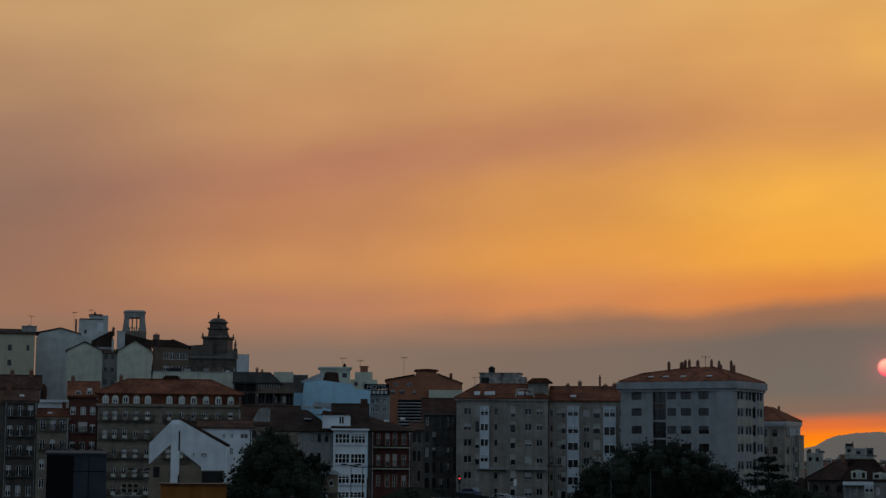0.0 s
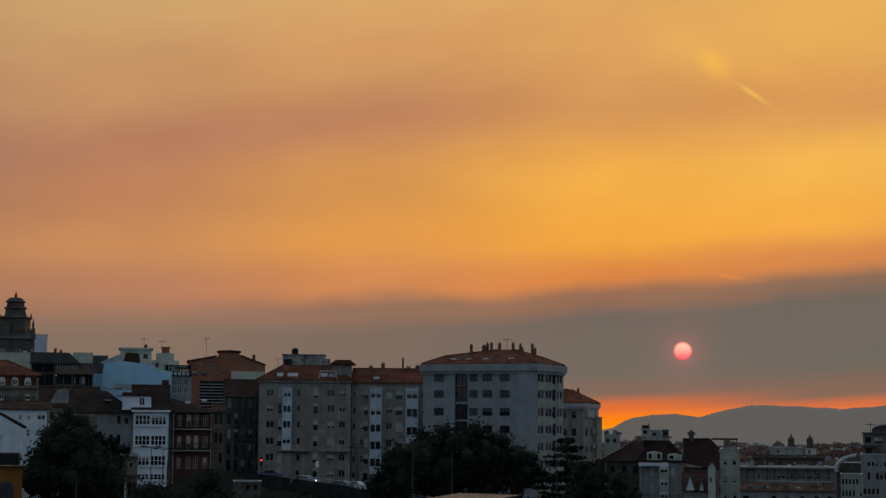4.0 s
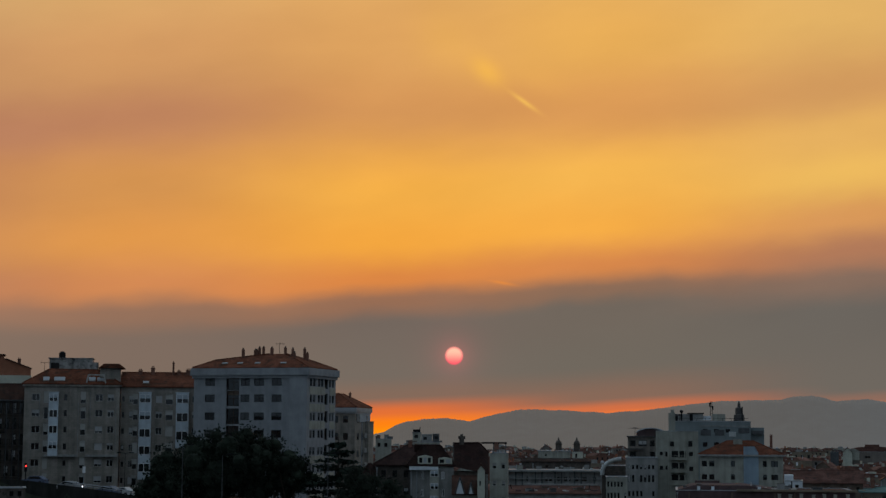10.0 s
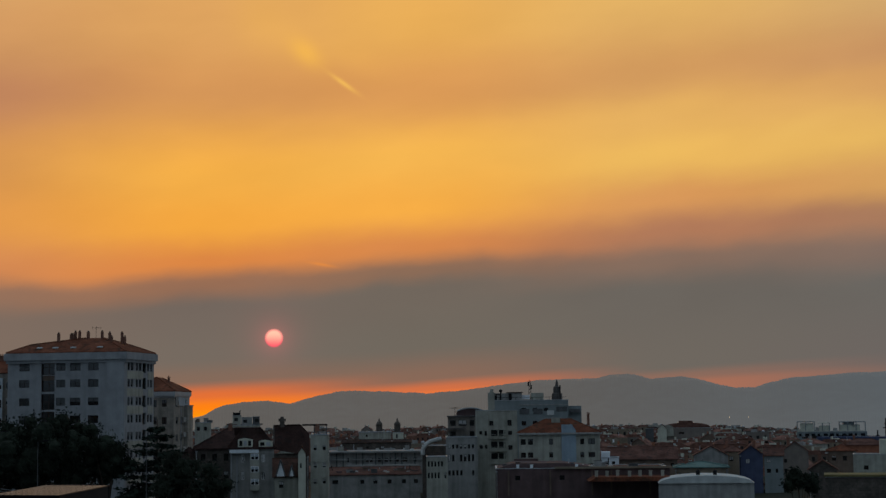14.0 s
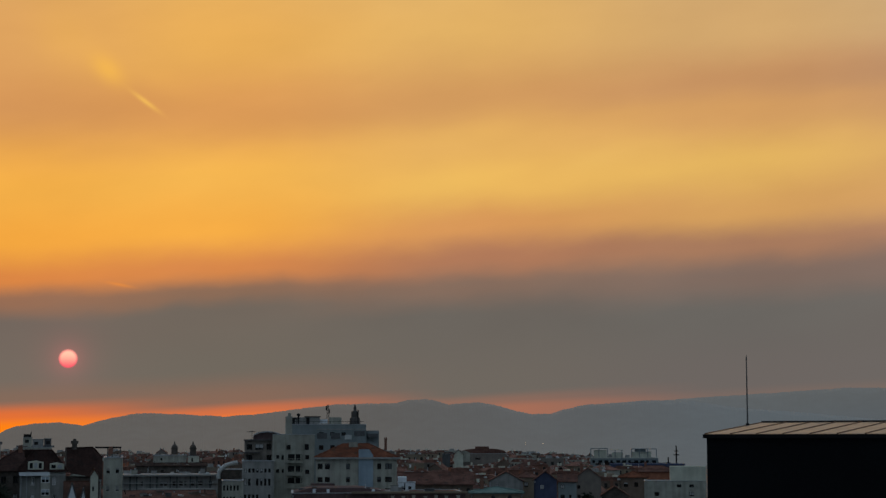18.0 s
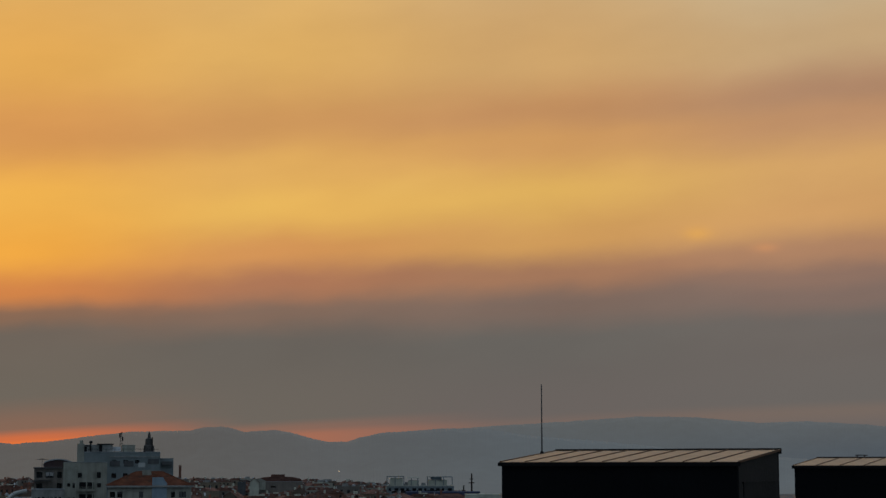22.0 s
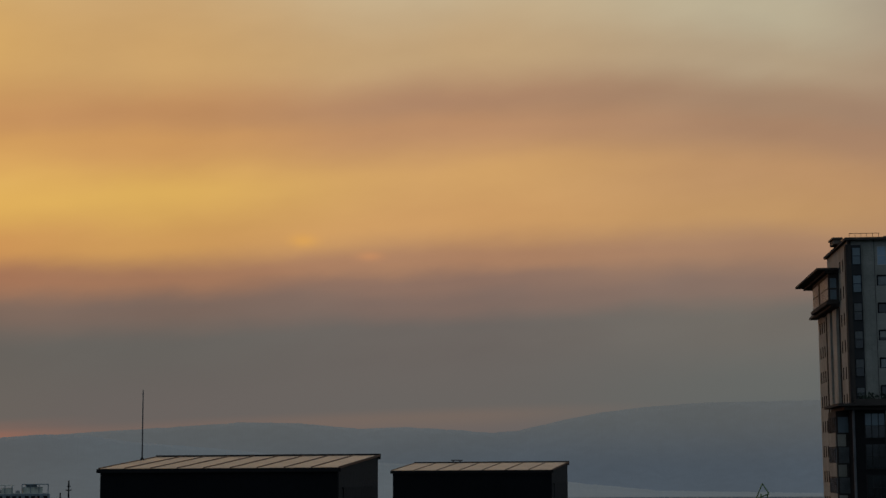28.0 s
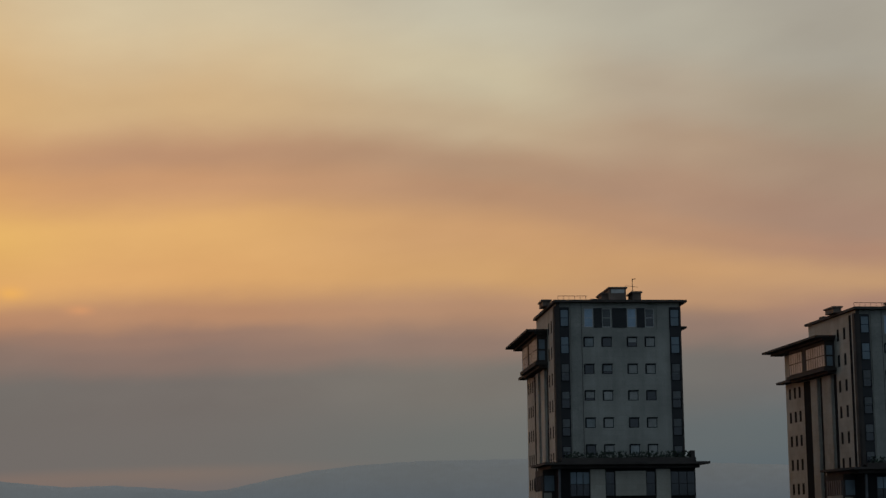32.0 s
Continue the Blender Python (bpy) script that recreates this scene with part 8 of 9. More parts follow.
part("upper_deck", Geo().box(p.w * 0.05, p.w * 0.24, 3, 12, z1, z1 + 4.2).box(p.w * 0.32, p.w * 0.48, 3, 12, z1, z1 + 3.0).box(p.w * 0.62, p.w * 0.9, 3, 12, z1, z1 + 3.4), OFFWHITE, ob)
part("roof_frame", Geo().box(0, p.w * 0.26, 2, 12, z1 + 4.8, z1 + 5.2).box(p.w * 0.6, p.w * 0.98, 2, 12, z1 + 4.6, z1 + 5.0).box(p.w * 0.66, p.w * 0.82, 3, 10, z1 + 2.6, z1 + 4.6), BLUEGREY, ob)
part("lower_hall", Geo().box(p.w * 0.3, p.w * 1.35, -14, -1, 0, z1 - 3.2).box(p.w * 0.28, p.w * 1.37, -14.2, -1, z1 - 3.2, z1 - 2.4), NAVY, ob)
for u, h in ((0.0, 4.8), (0.12, 4.8), (0.25, 4.8), (0.36, 4.2), (0.46, 4.2), (0.6, 4.6), (0.72, 4.6), (0.84, 4.6), (0.97, 4.6)):
    part("frame_post", Geo().box(p.w * u, p.w * u + 0.45, 2, 2.6, z1 - 0.3, z1 + h), BLUEGREY, ob)
for i in range(11):
    part("deck_window", Geo().box(p.w * (0.03 + 0.088 * i), p.w * (0.03 + 0.088 * i) + (2.0 if i % 3 else 1.2), -0.1, 0, z1 - 2.2, z1 - 0.9), MATTDARK, ob)
part("deck_rail", Geo().box(0, p.w, -0.3, -0.1, z1 + 0.15, z1 + 0.5).box(p.w * 0.3, p.w * 0.5, 2, 11, z1 + 4.2, z1 + 4.5), OFFWHITE, ob)
part("deck_hut", Geo().box(p.w * 0.27, p.w * 0.31, 3, 8, z1, z1 + 2.2), CONCRETE, ob)
part("deck_hut", Geo().box(p.w * 0.52, p.w * 0.58, 3, 8, z1, z1 + 1.8), CONCRETE, ob)
for b, h in ((33.71, 13.0), (33.97, 19.0)):
    m = spot(b, 905, 34)
    mast = thing("harbour_mast", pose(m.x, m.y, 34, 0, 0, 0), "thin dark harbour mast with cross arms", "mast", "harbour masts")
    part("pole", Geo().tube((0, 0, 0), (0, 0, h + 3), 0.6, 0.35), IRON, mast)
    part("arm", Geo().box(-1.6, 1.6, -0.2, 0.2, h - 2, h - 1.5), IRON, mast)
    part("arm", Geo().box(-1.1, 1.1, -0.2, 0.2, h, h + 0.4), IRON, mast)

# pale curved shed roof among the low houses
ob, p, z1, k = roofed("warehouse", "low warehouse with a pale curved metal roof", (26.76, 29.81), -2.29, 285, 34, CONCRETE, ZINC, 0, "flat", dp=12, category="warehouse")
arc = [(p.w * (1 - math.cos(a * math.pi / 12)) / 2, z1 + 1.25 * math.sin(a * math.pi / 12)) for a in range(13)]
part("curved_roof", Geo().extrude(arc, -0.3, 12.3), HILLWHITE, ob)
for u in (0.42, 0.6):
    part("roof_vent", Geo().lathe(p.w * u, 3, ((0.3, z1 + 1.2), (0.35, z1 + 1.9), (0.1, z1 + 2.1)), 8), IRON, ob)

# low flat hall with a mossy roof in front of the white office
MOSS = material("mossy_flat_roof", (0.17, 0.15, 0.07), 0.95, vary=0.3, scale=0.4)
ob, p, z1, k = roofed("workshop", "low workshop with a mossy yellowed flat roof", (32.05, 34.2), -2.12, 282, 34, DARKSTONE, MOSS, 0, "flat", dp=9, category="workshop")
part("roof_edge", Geo().box(-0.2, p.w + 0.2, -0.3, 9, z1 + 0.13, z1 + 0.45), MOSS, ob)
# brown hall with a rounded roof on the far rise
ob, p, z1, k = roofed("exhibition_hall", "brown hall with a rounded stepped roof", (26.98, 28.47), -0.51, 860, 38, WARMGREY, MIDTILE, 0, "flat", dp=20, cols=((12, 6), (30, 9), (58, 6)), rows=((9, 3),), mods=81, st=DIM, category="hall")
part("round_roof", Geo().extrude([(0, z1)] + [(p.w * (1 - math.cos(a * math.pi / 8)) / 2, z1 + 2.4 * math.sin(a * math.pi / 8) ** 0.6) for a in range(1, 8)] + [(p.w, z1)], 1, 18), MIDTILE, ob)
part("gable_end", Geo().extrude([(-1.5, z1 - 4), (p.w * 0.2, z1 - 4), (p.w * 0.2, z1 + 0.4), (p.w * 0.09, z1 + 1.6), (-1.5, z1 + 0.2)], -0.6, 6), WORNWHITE, ob)
part("lantern", Geo().box(p.w * 0.32, p.w * 0.62, 4, 12, z1 + 2.2, z1 + 3.4), MIDTILE, ob)
roofed("house", "pale gable end beside the brown hall", (26.77, 27.06), -0.54, 850, 38, OFFWHITE, MIDTILE, 2.2, "gable_y", dp=12)
ob, p, z1, k = roofed("rooftop_block", "small dark rooftop with tanks on the far rise", (26.38, 26.64), -0.52, 850, 38, DULLGREY, CONCRETE, 0, "flat", dp=6, category="house")
roof_clutter(ob, 0, p.w, 0.5, 4, z1, 8, 39)

# port crane, light green
m = spot(56.29, 700)
ob = thing("port_crane", pose(m.x, m.y, 3, 0, 0, -52), "light green lattice port crane", "crane")
GREEN = material("pale_green_paint", (0.15, 0.21, 0.10), 0.6)
zc = height(700, -0.48) - 3
part("tower", Geo().tube((-2, 0, 0), (-1, 0, zc - 4), 0.3).tube((3, 0, 0), (1.4, 0, zc - 4), 0.3).tube((-1.5, 0, zc - 9), (1.8, 0, zc - 6), 0.2), GREEN, ob)
part("jib", Geo().tube((-3.0, 0, zc - 6), (-0.4, 0, zc), 0.25).tube((-0.4, 0, zc), (2.0, 0, zc - 4), 0.25).tube((-3.0, 0, zc - 6), (2.0, 0, zc - 4), 0.25), GREEN, ob)

# ---- the far town: rows of tiled houses out to the skyline ----
def far_house(w, dp, h, rise, wall, roofs, hip, name="town_house"):
    """A small house seen from afar: walls, roof, a few windows, a chimney."""
    ob = thing(name, Matrix.Identity(4), "", "house", "houses of the far town")
    part("wall", Geo().box(0, w, 0, dp, 0, h), wall, ob)
    g = Geo()
    if hip:
        i = min(w, dp) * 0.42
        low = [(-0.4, -0.4, h), (w + 0.4, -0.4, h), (w + 0.4, dp + 0.4, h), (-0.4, dp + 0.4, h)]
        top = [(i, dp / 2, h + rise), (w - i, dp / 2, h + rise)]
        g.face(low[0], low[1], top[1], top[0]).face(low[1], low[2], top[1]).face(low[2], low[3], top[0], top[1]).face(low[3], low[0], top[0]).face(*reversed(low))
    else:
        g.extrude([(-0.4, h), (w / 2, h + rise), (w + 0.4, h), (w + 0.4, h + 0.2), (w / 2, h + rise + 0.2), (-0.4, h + 0.2)], -0.3, dp + 0.3)
        part("gable", Geo().extrude([(0, h), (w, h), (w / 2, h + rise)], 0.02, dp - 0.02), wall, ob)
    part("roof", g, roofs, ob)
    if hip:
        # pale blocks on the slope, added to stand in for bright glints
        for f, u, long in ((0.35, 0.3, 1.0), (0.55, 0.56, 0.7), (0.25, 0.72, 1.3)):
            y, z = -0.4 + (dp / 2 + 0.4) * f, h + rise * f
            part("skylight", Geo().box(w * u, w * u + long, y - 0.3, y + 0.45, z, z + 0.22), PICK.choice((OLDFRAME, HILLWHITE, CONCRETE)), ob)
    n = max(2, int(w / 3.2))
    for r in range(2):
        for c in range(n):
            if PICK.random() < 0.8:
                x, z = (c + 0.5) * w / n, h - 2.3 - 3.0 * r
                part("window", Geo().box(x - 0.55, x + 0.55, -0.05, 0.02, z, z + 1.4), FRAMEDARK if PICK.random() < 0.75 else FRAMEWHITE, ob)
    for c in range(PICK.choice((1, 1, 2))):
        x = PICK.uniform(0.2, 0.8) * w
        part("dormer", Geo().extrude([(w * 0.62, h + 0.3), (w * 0.62 + 1.5, h + 0.3), (w * 0.62 + 1.5, h + 1.2), (w * 0.62 + 0.75, h + 1.6), (w * 0.62, h + 1.2)], 0.4, dp * 0.45), HILLWHITE if c else wall, ob)
        part("chimney", Geo().box(x - 0.4, x + 0.4, dp * 0.4, dp * 0.4 + 0.7, h + rise * 0.5, h + rise + 0.9), PICK.choice((BRICK, CONCRETE, OFFWHITE)), ob)
    return ob


FAR_LABELS = {"OFFWHITE": "dull cream", "CONCRETE": "grey", "PALEYELLOW": "dull red", "BROWN": "brown", "TAN": "tan"}
kinds, small = [], []
for wall_name, wall in (("OFFWHITE", WORNWHITE), ("CONCRETE", WARMGREY), ("PALEYELLOW", DULLBRICK), ("BROWN", BROWN), ("TAN", TAN)):
    for roofs, hip, w in ((FARTILE, True, 11), (FARTILE, False, 7), (MIDTILE, True, 13)):
        kinds.append((far_house(w, 9, 12, 2.3 if hip else 2.6, wall, roofs, hip), "%s far town house with a %s %s roof" % (FAR_LABELS[wall_name], "red tiled" if roofs is FARTILE else "dark tiled", "hip" if hip else "gable")))
    for roofs, w in ((FARTILE, 10), (FARTILE, 16)):
        ob = thing("town_house", Matrix.Identity(4), "", "house", "houses of the far town")
        part("wall", Geo().box(0, w, 0, 8, 0, 12), wall, ob)
        part("roof", Geo().extrude([(-0.1, 12), (w + 0.1, 12), (w * 0.78, 13.5), (w * 0.22, 13.5)], -0.1, 8.1), roofs, ob)
        # off-white chimney and attic room on wide fronts also serve as painted glints
        part("chimney", Geo().box(w * 0.3, w * 0.3 + 0.8, 3, 4, 13, 14.9), OFFWHITE if w > 12 else BRICK, ob)
        part("attic_room", Geo().box(w * 0.5, w * 0.5 + 2.2, 0.6, 3, 12.2, 14.1), OFFWHITE if w > 12 else wall, ob)
        for x, z in ((0.1, 9.6), (0.32, 9.6), (0.56, 9.6), (0.8, 9.6), (0.2, 6.6), (0.7, 6.6)):
            part("window", Geo().box(w * x, w * x + 1.1, -0.06, 0.0, z, z + 1.6), FRAMEDARK if x < 0.6 else FRAMEWHITE, ob)
        # another pale block added as a glint
        part("skylight", Geo().box(w * 0.62, w * 0.62 + 1.0, -0.12, -0.02, 12.35, 13.0), HILLWHITE, ob)
        part("vent_pipe", Geo().tube((w * 0.85, 4, 12), (w * 0.85, 4, 14.6), 0.16, sides=6), ZINC, ob)
        small.append((ob, "small %s far house under red tiles%s" % (FAR_LABELS[wall_name], " with a wide front" if w > 12 else "")))
    ob = thing("town_house", Matrix.Identity(4), "", "house", "houses of the far town")
    part("wall", Geo().box(0, 11, 0, 9, 0, 13.2), wall, ob)
    part("parapet", Geo().box(-0.1, 11.1, -0.1, 0.2, 13.2, 13.9), wall, ob)
    part("stair_hut", Geo().box(2.5, 5.5, 3, 6, 13.2, 15.2), CONCRETE, ob)
    part("water_tank", Geo().lathe(8.2, 4, ((0.7, 13.2), (0.8, 14.4), (0.3, 14.8)), 8), ZINC, ob)
    for x in (1.5, 5, 8.5):
        part("window", Geo().box(x, x + 1.3, -0.06, 0.0, 10.6, 12.2), FRAMEDARK, ob)
    small.append((ob, "flat-roofed %s far house with a stair hut" % FAR_LABELS[wall_name]))
used = set()
spread_rnd = random.Random(11)


def settle(ob, label, place):
    """The first house of a kind moves to its place; the others are copies."""
    if label in used:
        return copy_thing(ob, place)
    used.add(label)
    ob.matrix_basis = place
    return tagged(ob, label)


for row, (d, el) in enumerate(((470, -2.05), (520, -1.78), (575, -1.55), (640, -1.24), (710, -1.04), (790, -0.90), (870, -0.80), (960, -0.72), (1060, -0.66), (1170, -0.61), (1290, -0.58), (1430, -0.56))):
    b = 11.2 + spread_rnd.uniform(0, 0.6)
    while b < 34.0:
        ob, label = spread_rnd.choice(kinds if d < 640 or spread_rnd.random() < 0.35 else small)
        dd = d * spread_rnd.uniform(0.97, 1.04)
        top = height(dd, el + (0.06 if d < 640 else 0.15) + spread_rnd.uniform(-0.10, 0.09)) - 14.5
        drop = max(0.0, b - 28) * 0.03 + max(0.0, b - 30.5) * 0.08 * (d > 640)
        top -= dd * math.tan(radians(drop))
        m = spot(b, dd)
        settle(ob, label, pose(m.x, m.y, top, 0, 0, -b + spread_rnd.choice((-38, -20, -6, 0, 8, 24, 40))))
        b += math.degrees(spread_rnd.uniform(10, 21) / dd) * (1.0 if d < 640 else 0.95)
for ob, label in kinds + small:
    if label not in used:
        m = spot(15 + len(used), 1500)
        settle(ob, label, pose(m.x, m.y, 30, 0, 0, -20))

# ---- roads, trees, lamps, cars ----
ROAD = ((-6.0, 318, 51.6), (-3.0, 308, 51.8), (0.5, 292, 51.6), (3.2, 276, 50.3), (5.5, 262, 48.9), (8.0, 250, 47.6), (10.5, 240, 46.6), (14.0, 232, 45.2), (18.0, 226, 44.0))


def on_road(b, side=0.0, lift=0.0):
    d = float(np.interp(b, [r[0] for r in ROAD], [r[1] for r in ROAD]))
    z = float(np.interp(b, [r[0] for r in ROAD], [r[2] for r in ROAD]))
    return spot(b, d + side, z + lift)


bs = [-6 + 24 * i / 60 for i in range(61)]
g = Geo()
for a, b in zip(bs, bs[1:]):
    g.face(on_road(a, -4.5), on_road(b, -4.5), on_road(b, 4.5), on_road(a, 4.5))
tagged(new("road", g.mesh("road", ASPHALT)), "dark asphalt road climbing past the apartment blocks", "road", kind="structure")
g, kerb = Geo(), Geo()
for a, b in zip(bs, bs[1:]):
    for s0, s1, lo, hi, tgt in ((-5.0, -4.6, -5.0, 0.75, g), (4.5, 6.3, -0.4, 0.15, kerb)):
        q = [on_road(x, s, h) for x, s, h in ((a, s0, lo), (b, s0, lo), (b, s0, hi), (a, s0, hi), (a, s1, hi), (b, s1, hi), (a, s1, lo), (b, s1, lo))]
        tgt.face(q[0], q[1], q[2], q[3]).face(q[3], q[2], q[5], q[4]).face(q[4], q[5], q[7], q[6])
DULL = material("dark_stained_concrete", (0.034, 0.035, 0.033), 0.95, vary=0.3, streaks=0.2, spec=0.1)
tagged(new("retaining_wall", g.mesh("retaining_wall", DULL)), "stained concrete parapet along the road", "wall", kind="structure")
tagged(new("pavement", kerb.mesh("pavement", DULL)), "grey raised pavement beside the road", "pavement", kind="structure")


def broadleaf(b, d, z0, h, r, seed, label, squash=0.8, lumps=26):
    """A broad tree: trunk, limbs and a ragged crown of leaf clumps."""
    rnd = random.Random(seed)
    m = spot(b, d)
    ob = thing("tree", pose(m.x, m.y, z0, 0, 0, seed * 40), label, "tree", "dark trees in the hollow")
    part("trunk", Geo().tube((0, 0, -1), (0.2, 0.1, h * 0.45), r * 0.09, r * 0.05), BARK, ob)
    clumps = []
    for i in range(lumps):
        a, u = rnd.uniform(0, 6.283), rnd.uniform(-0.75, 1)
        q = math.sqrt(max(0.0, 1 - u * u)) * rnd.uniform(0.45, 1.0)
        clumps.append((Vector((r * q * math.cos(a), r * q * math.sin(a), h - r * squash + r * squash * u * rnd.uniform(0.55, 1.0) - q * r * rnd.uniform(0, 0.35))), r * rnd.uniform(0.14, 0.36)))
    for c, s in clumps[:6]:
        part("limb", Geo().tube((0.1, 0, h * 0.35), tuple(c), r * 0.04, r * 0.012, 6), BARK, ob)
    v, f = [], []
    for c, s in clumps:
        for i in range(230):
            n = Vector((rnd.gauss(0, 1), rnd.gauss(0, 1), rnd.gauss(0, 1))).normalized()
            p0 = c + n * s * (rnd.uniform(0.35, 1.12) if i % 5 else rnd.uniform(1.0, 1.7))
            e1 = n.orthogonal().normalized() * rnd.uniform(0.09, 0.24)
            e2 = (n + Vector((rnd.uniform(-1, 1), rnd.uniform(-1, 1), rnd.uniform(-1, 1)))).normalized() * rnd.uniform(0.14, 0.32)
            k = len(v)
            v += [tuple(p0 - e1), tuple(p0 + e2 * 0.6), tuple(p0 + e1), tuple(p0 - e2)]
            f.append((k, k + 1, k + 2, k + 3))
        core = Geo().lathe(c.x, c.y, [(s * 0.7 * math.sin(t * 0.628), c.z - s * 0.7 * math.cos(t * 0.628)) for t in range(6)], 7)
        k = len(v)
        v += core.v
        f += [tuple(k + i for i in q) for q in core.f]
    g = Geo()
    g.v, g.f = v, f
    tagged(part("crown", g, LEAF, ob), kind="stuff")
    return ob


def cedar(b, d, z0, h, r, seed, label):
    """A cedar: straight trunk with drooping tiers of needled boughs."""
    rnd = random.Random(seed)
    m = spot(b, d)
    ob = thing("cedar_tree", pose(m.x, m.y, z0, 0, 0, 0), label, "tree", "dark trees in the hollow")
    part("trunk", Geo().tube((0, 0, -1), (0, 0, h), 0.35, 0.05), BARK, ob)
    g, bough = Geo(), Geo()
    tiers = 13
    for t in range(tiers):
        z = h * (0.16 + 0.82 * t / tiers)
        length = r * (1.0 - t / tiers) ** 0.8 + 0.35
        for i in range(10):
            a = rnd.uniform(0, 6.283)
            l = length * rnd.choice((0.55, 0.75, 0.9, 1.05, 1.3)) * rnd.uniform(0.9, 1.1)
            tip = Vector((l * math.cos(a), l * math.sin(a), z + l * rnd.uniform(-0.22, 0.12)))
            bough.tube((0, 0, z), tuple(tip), 0.07, 0.02, 5)
            for j in range(int(62 * l / r) + 16):
                p0 = Vector((0, 0, z)).lerp(tip, rnd.uniform(0.25, 1.05)) + Vector((rnd.gauss(0, 0.18), rnd.gauss(0, 0.18), rnd.gauss(0, 0.12)))
                s = rnd.uniform(0.2, 0.5)
                w = Vector((rnd.gauss(0, 1), rnd.gauss(0, 1), rnd.gauss(0, 0.35))).normalized() * s
                w2 = w.cross(Vector((rnd.gauss(0, 1), rnd.gauss(0, 1), 1))).normalized() * s * 0.5
                g.face(p0 - w, p0 + w2, p0 + w, p0 - w2)
    tagged(part("boughs", bough, BARK, ob), kind="stuff")
    tagged(part("needles", g, NEEDLE, ob), kind="stuff")
    return ob


broadleaf(-5.50, 222, 45, height(222, 0.51) - 45, 5.0, 1, "large dark leafy tree before the white houses", 1.15, 56)
broadleaf(-5.71, 219, 45, height(219, -0.24) - 45, 5.4, 17, "dense dark undergrowth below the large tree", 0.9, 40)
broadleaf(-4.79, 217, 45, height(217, -0.78) - 45, 4.2, 18, "dense dark undergrowth below the large tree")
broadleaf(-5.98, 226, 45, height(226, -0.55) - 45, 3.4, 2, "lower dark bush beside the large tree")
broadleaf(5.78, 262, 43, height(262, -0.23) - 43, 6.2, 3, "broad dark tree before the apartment blocks", 0.8, 60)
broadleaf(6.98, 258, 43, height(258, 0.04) - 43, 6.4, 4, "broad dark tree before the apartment blocks", 0.8, 64)
broadleaf(8.18, 262, 43, height(262, -0.12) - 43, 5.4, 5, "dark tree before the grey apartment block", 0.9, 50)
broadleaf(9.01, 255, 42, height(255, -0.73) - 42, 3.6, 6, "small dark tree beside the grey block")
broadleaf(4.91, 250, 43, height(250, -1.09) - 43, 3.4, 7, "small dark tree beside the road")
cedar(10.54, 252, 42, height(252, -0.05) - 42, 7.0, 8, "dark cedar with drooping boughs beside the grey block")
cedar(11.58, 245, 40, height(245, -1.18) - 40, 3.2, 9, "smaller dark conifer behind the cedar")
broadleaf(11.25, 238, 40, height(238, -1.2) - 40, 3.4, 19, "dense dark tree in the hollow below the houses", 1.1, 34)
broadleaf(12.04, 250, 40, height(250, -1.46) - 40, 3.6, 10, "dark bush in the hollow below the houses")
broadleaf(-1.00, 200, 47, height(200, -1.64) - 47, 4.2, 11, "dark bush below the road wall")
broadleaf(-2.86, 205, 47, height(205, -1.85) - 47, 3.4, 12, "dark bush below the red house")
broadleaf(2.33, 190, 46, height(190, -2.23) - 46, 4.4, 13, "low dark bush below the road")
broadleaf(0.71, 195, 46, height(195, -2.08) - 46, 4.2, 14, "low dark bush below the road")
broadleaf(-4.46, 222, 46, height(222, -0.13) - 46, 3.2, 15, "dark tree beside the grey house")
broadleaf(31.28, 300, 36, height(300, -1.73) - 36, 3.0, 16, "dark garden tree among low houses")

# bank of dark ground under the parapet
g = Geo()
for i in range(40):
    a, b = -3.4 + 5.4 * i / 40, -3.4 + 5.4 * (i + 1) / 40
    za, zb = (51.0 + 3.2 * math.exp(-((x + 0.9) / 1.3) ** 2) for x in (a, b))
    g.face(spot(a, 236, 44), spot(b, 236, 44), spot(b, 243, zb), spot(a, 243, za)).face(spot(a, 243, za), spot(b, 243, zb), spot(b, 256, 46), spot(a, 256, 46))
tagged(new("ground_bank", g.mesh("ground_bank", EARTH)), "dark earth bank below the red house", "ground", kind="structure")


def street_lamp(b, d, z0, h, heads, label):
    m = spot(b, d)
    ob = thing("street_lamp", pose(m.x, m.y, z0, 0, 0, -b), label, "street lamp", "street lamps")
    part("pole", Geo().tube((0, 0, 0), (0, 0, h), 0.075, 0.04), DULLGREY if heads < 2 else IRON, ob)
    part("foot", Geo().lathe(0, 0, ((0.22, 0), (0.2, 0.5), (0.12, 0.7)), 8), IRON, ob)
    for i in range(max(1, heads)):
        s = -1 if i else 1
        part("arm", Geo().tube((0, 0, h), (s * 1.0, 0, h + 0.12), 0.05), IRON, ob)
        part("lantern", Geo().box(s * 1.0 - 0.35, s * 1.0 + 0.35, -0.16, 0.16, h + 0.02, h + 0.2), IRON, ob)
    return ob


def lamp_at(t_b, d, z0, top_el, heads, label):
    street_lamp(t_b, d, z0, height(d, top_el) - z0, heads, label)


lamp_at(5.51, 215, 44, -0.42, 1, "slim grey street lamp beside the trees")
lamp_at(6.79, 240, 44, -0.73, 1, "slim grey street lamp among the trees")
lamp_at(10.20, 200, 42, -0.67, 1, "tall slim grey street lamp near the cedar")
lamp_at(-2.94, 236, 45, -0.69, 2, "black twin-headed street lamp before the gallery house")
lamp_at(-2.56, 238, 45, -0.76, 2, "black twin-headed street lamp before the gallery house")
lamp_at(-0.36, 292, 48, -0.05, 1, "dark street lamp with one arm")
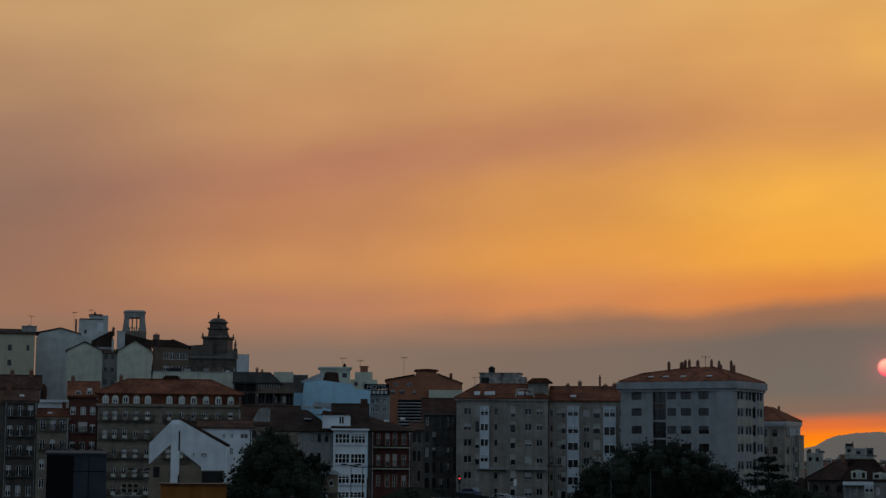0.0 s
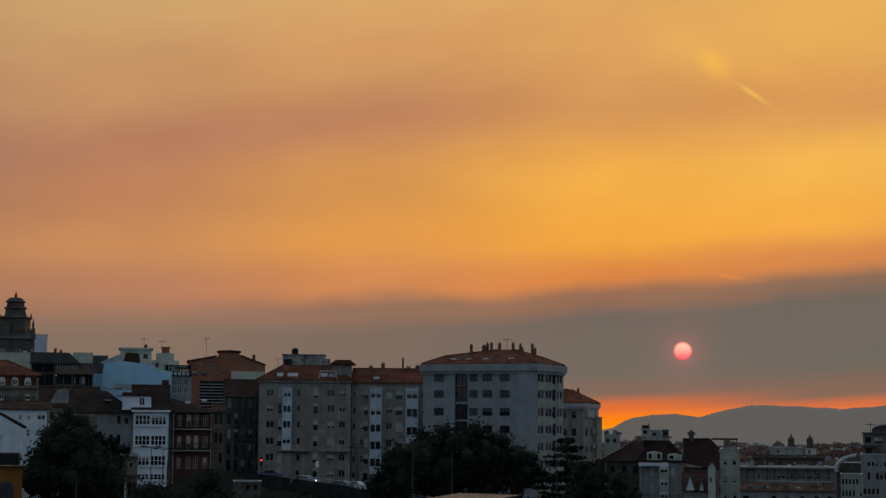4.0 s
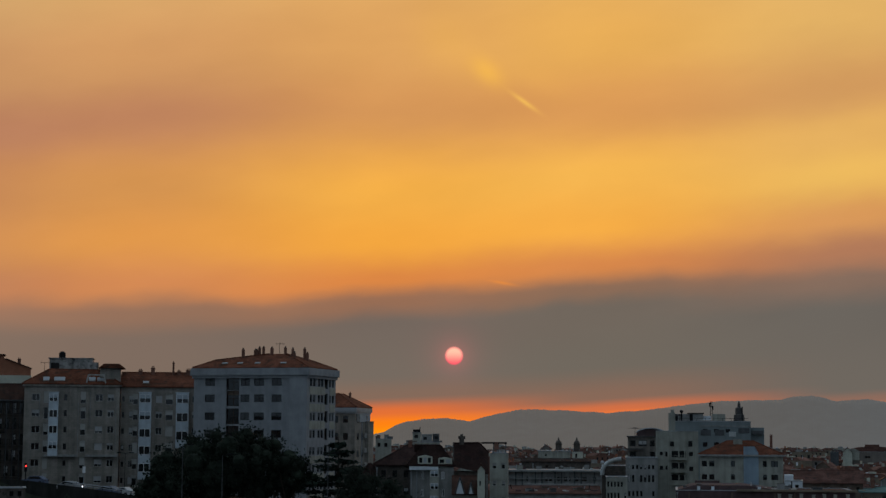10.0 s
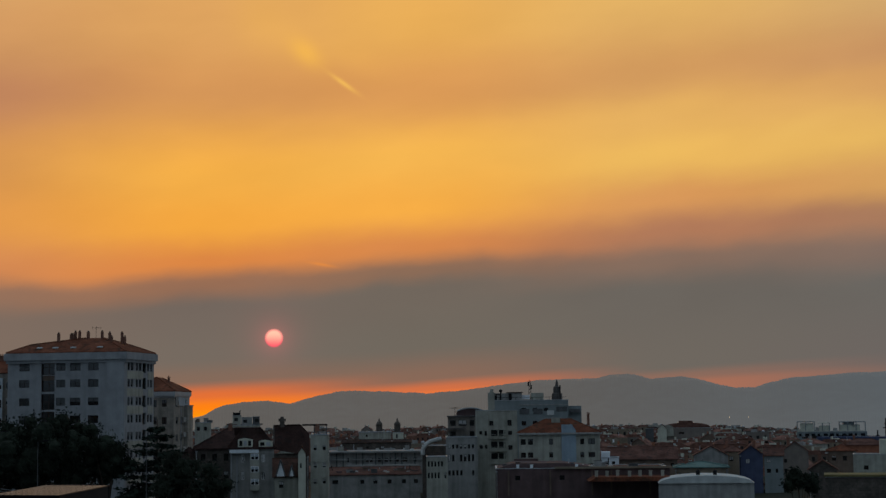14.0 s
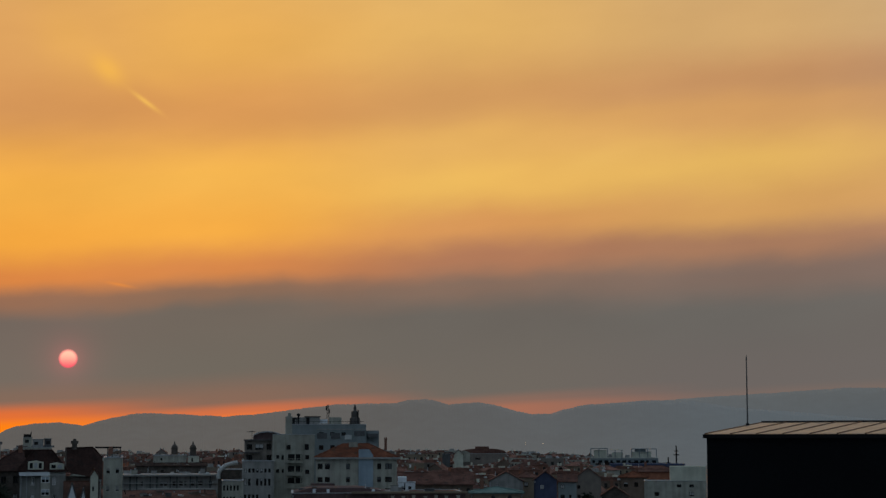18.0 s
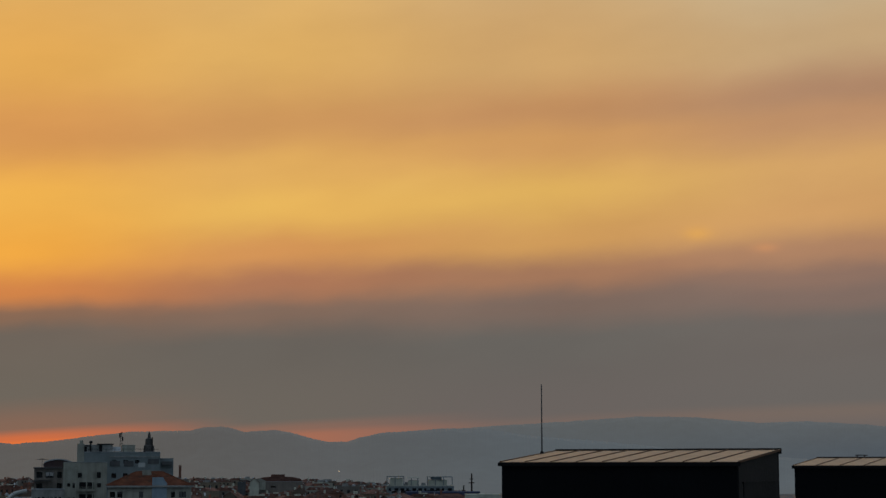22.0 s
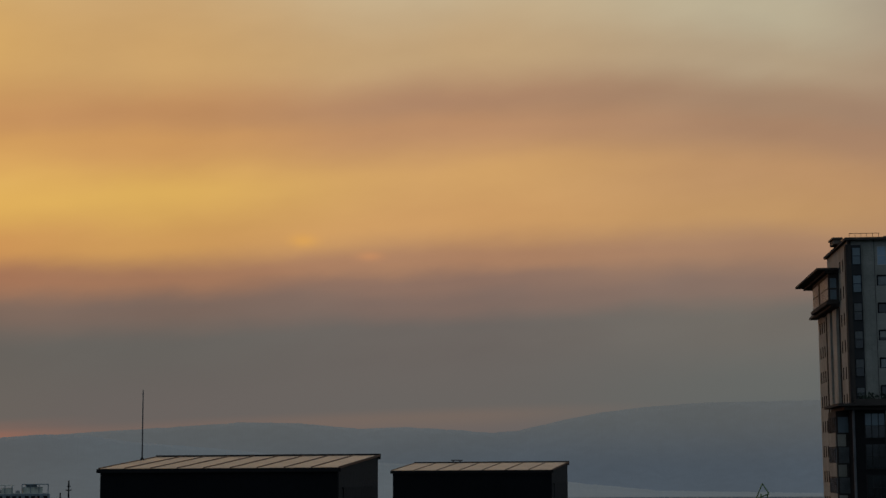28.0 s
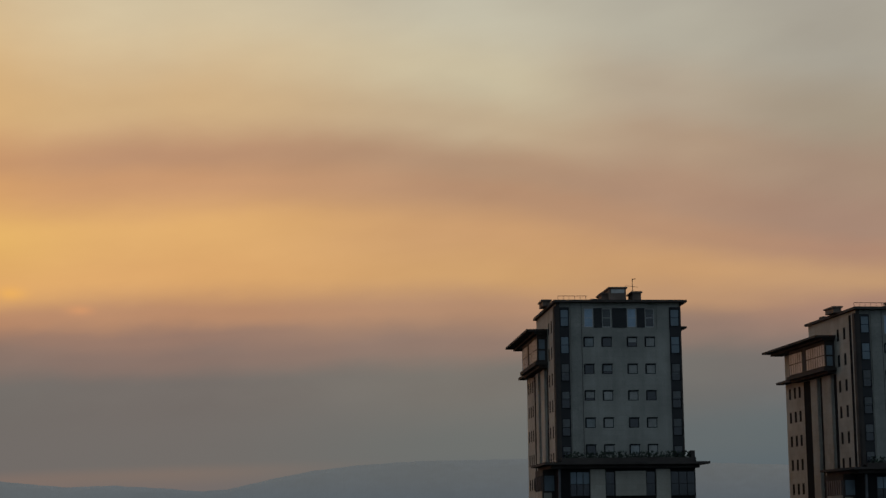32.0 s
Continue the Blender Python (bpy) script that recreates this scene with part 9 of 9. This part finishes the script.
lamp_at(3.69, 290, 47, -0.68, 2, "dark street lamp at the road edge")
lamp_at(-5.27, 150, 46, -1.78, 1, "pale slim street lamp before the large tree")
lamp_at(-9.75, 225, 46, -0.88, 2, "black twin-headed street lamp before the old row")

# guard rail on the parapet where the road comes down
rail = thing("guard_rail", Matrix.Identity(4), "dark metal guard rail on the road parapet", "railing")
steps = [1.8 + 0.3 * i for i in range(21)]
for a, b in zip(steps, steps[1:]):
    part("rail", Geo().tube(on_road(a, -4.8, 1.35), on_road(b, -4.8, 1.35), 0.07, sides=5).tube(on_road(a, -4.8, 1.05), on_road(b, -4.8, 1.05), 0.05, sides=5), ZINC, rail)
    part("post", Geo().tube(on_road(a, -4.8, 0.7), on_road(a, -4.8, 1.35), 0.05, sides=5), IRON, rail)

# traffic signal at the bend
m = spot(0.59, 296)
ob = thing("traffic_light", pose(m.x, m.y, 50, 0, 0, 0), "traffic signal showing a bright red light", "traffic light")
hz = height(296, -1.09) - 50
part("pole", Geo().tube((0, 0, 0), (0, 0, hz - 0.5), 0.08), IRON, ob)
part("housing", Geo().box(-0.22, 0.22, -0.15, 0.15, hz - 0.9, hz + 0.5), IRON, ob)
part("red_lens", Geo().lathe(0, -0.2, ((0.04, hz - 0.15), (0.14, hz - 0.07), (0.14, hz + 0.07), (0.04, hz + 0.15)), 10), REDLIGHT, ob)
m = spot(2.40, 300)
ob = thing("road_sign", pose(m.x, m.y, 49, 0, 0, 0), "plain white road sign on a post", "sign")
sz = height(300, -1.31) - 49
part("post", Geo().tube((0, 0, 0), (0, 0, sz), 0.05), ZINC, ob)
part("plate", Geo().box(-0.25, 0.25, -0.06, -0.02, sz, sz + 1.1), FRAMEWHITE, ob)


def paint(name, colour):
    return material(name, colour, 0.3, 0.0, vary=0.05, bump=0, spec=0.5)


def car(b, side, rot, mat, label, lights=()):
    """A parked or passing saloon: body, cabin glass, wheels with rims, lamps."""
    q = on_road(b, side)
    ob = thing("car", pose(q.x, q.y, q.z, 0, 0, rot), label, "car", "cars on the road")
    shape = [(-2.1, 0.3), (2.1, 0.3), (2.15, 0.62), (1.95, 0.85), (1.0, 0.95), (0.45, 1.42), (-1.1, 1.45), (-1.75, 1.0), (-2.12, 0.9)]
    part("body", Geo().extrude(shape, -0.85, 0.85), mat, ob)
    part("windscreen", Geo().extrude([(0.98, 0.97), (1.0, 1.0), (0.5, 1.40), (0.46, 1.37)], -0.7, 0.7), GLASS, ob)
    for y in (-0.87, 0.86):
        part("side_window", Geo().extrude([(0.75, 0.98), (0.38, 1.34), (-1.0, 1.37), (-1.5, 1.02)], y, y + 0.01), GLASS, ob)
    for x in (-1.3, 1.3):
        for y in (-0.88, 0.68):
            tyre = part("tyre", Geo().tube((x, y, 0.32), (x, y + 0.2, 0.32), 0.32, sides=14), IRON, ob)
            part("rim", Geo().tube((x, y - 0.01, 0.32), (x, y + 0.21, 0.32), 0.19, sides=10), ZINC, tyre)
    for y in (-0.62, 0.62):
        part("headlight", Geo().box(2.08, 2.17, y - 0.16, y + 0.16, 0.6, 0.78), HEADLIGHT if y in lights else ZINC, ob)
        part("tail_light", Geo().box(-2.16, -2.08, y - 0.14, y + 0.14, 0.7, 0.88), RED, ob)
    return ob


SILVER, BLUECAR, WHITECAR = paint("silver_car_paint", (0.38, 0.39, 0.41)), paint("blue_grey_car_paint", (0.10, 0.13, 0.20)), paint("white_car_paint", (0.6, 0.6, 0.6))
car(2.03, -2.5, -28, SILVER, "silver car with one headlight on, on the road", (-0.62,))
car(3.12, -2.0, 150, BLUECAR, "blue-grey car driving up the road")
car(4.87, -2.6, -55, WHITECAR, "pale car with both headlights on", (-0.62, 0.62))
car(3.56, 3.0, 150, WHITECAR, "white car parked at the kerb")
car(0.87, 2.4, 155, BLUECAR, "dark car parked beside the block")

# a stone gateway and hut below the bend
ob, p, z1, k = roofed("garden_hut", "pale stone hut with arched openings below the road", (-0.29, 0.60), -1.79, 215, 45, DARKSTONE, OLDTILE, 0, "flat", dp=4, cols=((12, 7), (26, 7), (40, 7)), rows=((9, 9),), mods=50, st=SMALLWIN, category="hut")
# far lamps just lit on the other shore
for b, el, r in ((29.66, -0.18, 0.9), (29.08, -0.19, 0.3), (32.89, -0.58, 0.6)):
    q = spot(b, 3740, height(3740, el))
    lamp = thing("shore_lamp", Matrix.Translation(q), "tiny lit lamp on the far shore", "street lamp", "lamps on the far shore")
    part("bulb", Geo().lathe(0, 0, ((0.1, -0.75 * r), (r, 0), (0.1, 0.75 * r)), 8), LAMPGLASS, lamp)
    part("post", Geo().tube((0, 0, -30), (0, 0, -0.5), 0.06), ZINC, lamp)
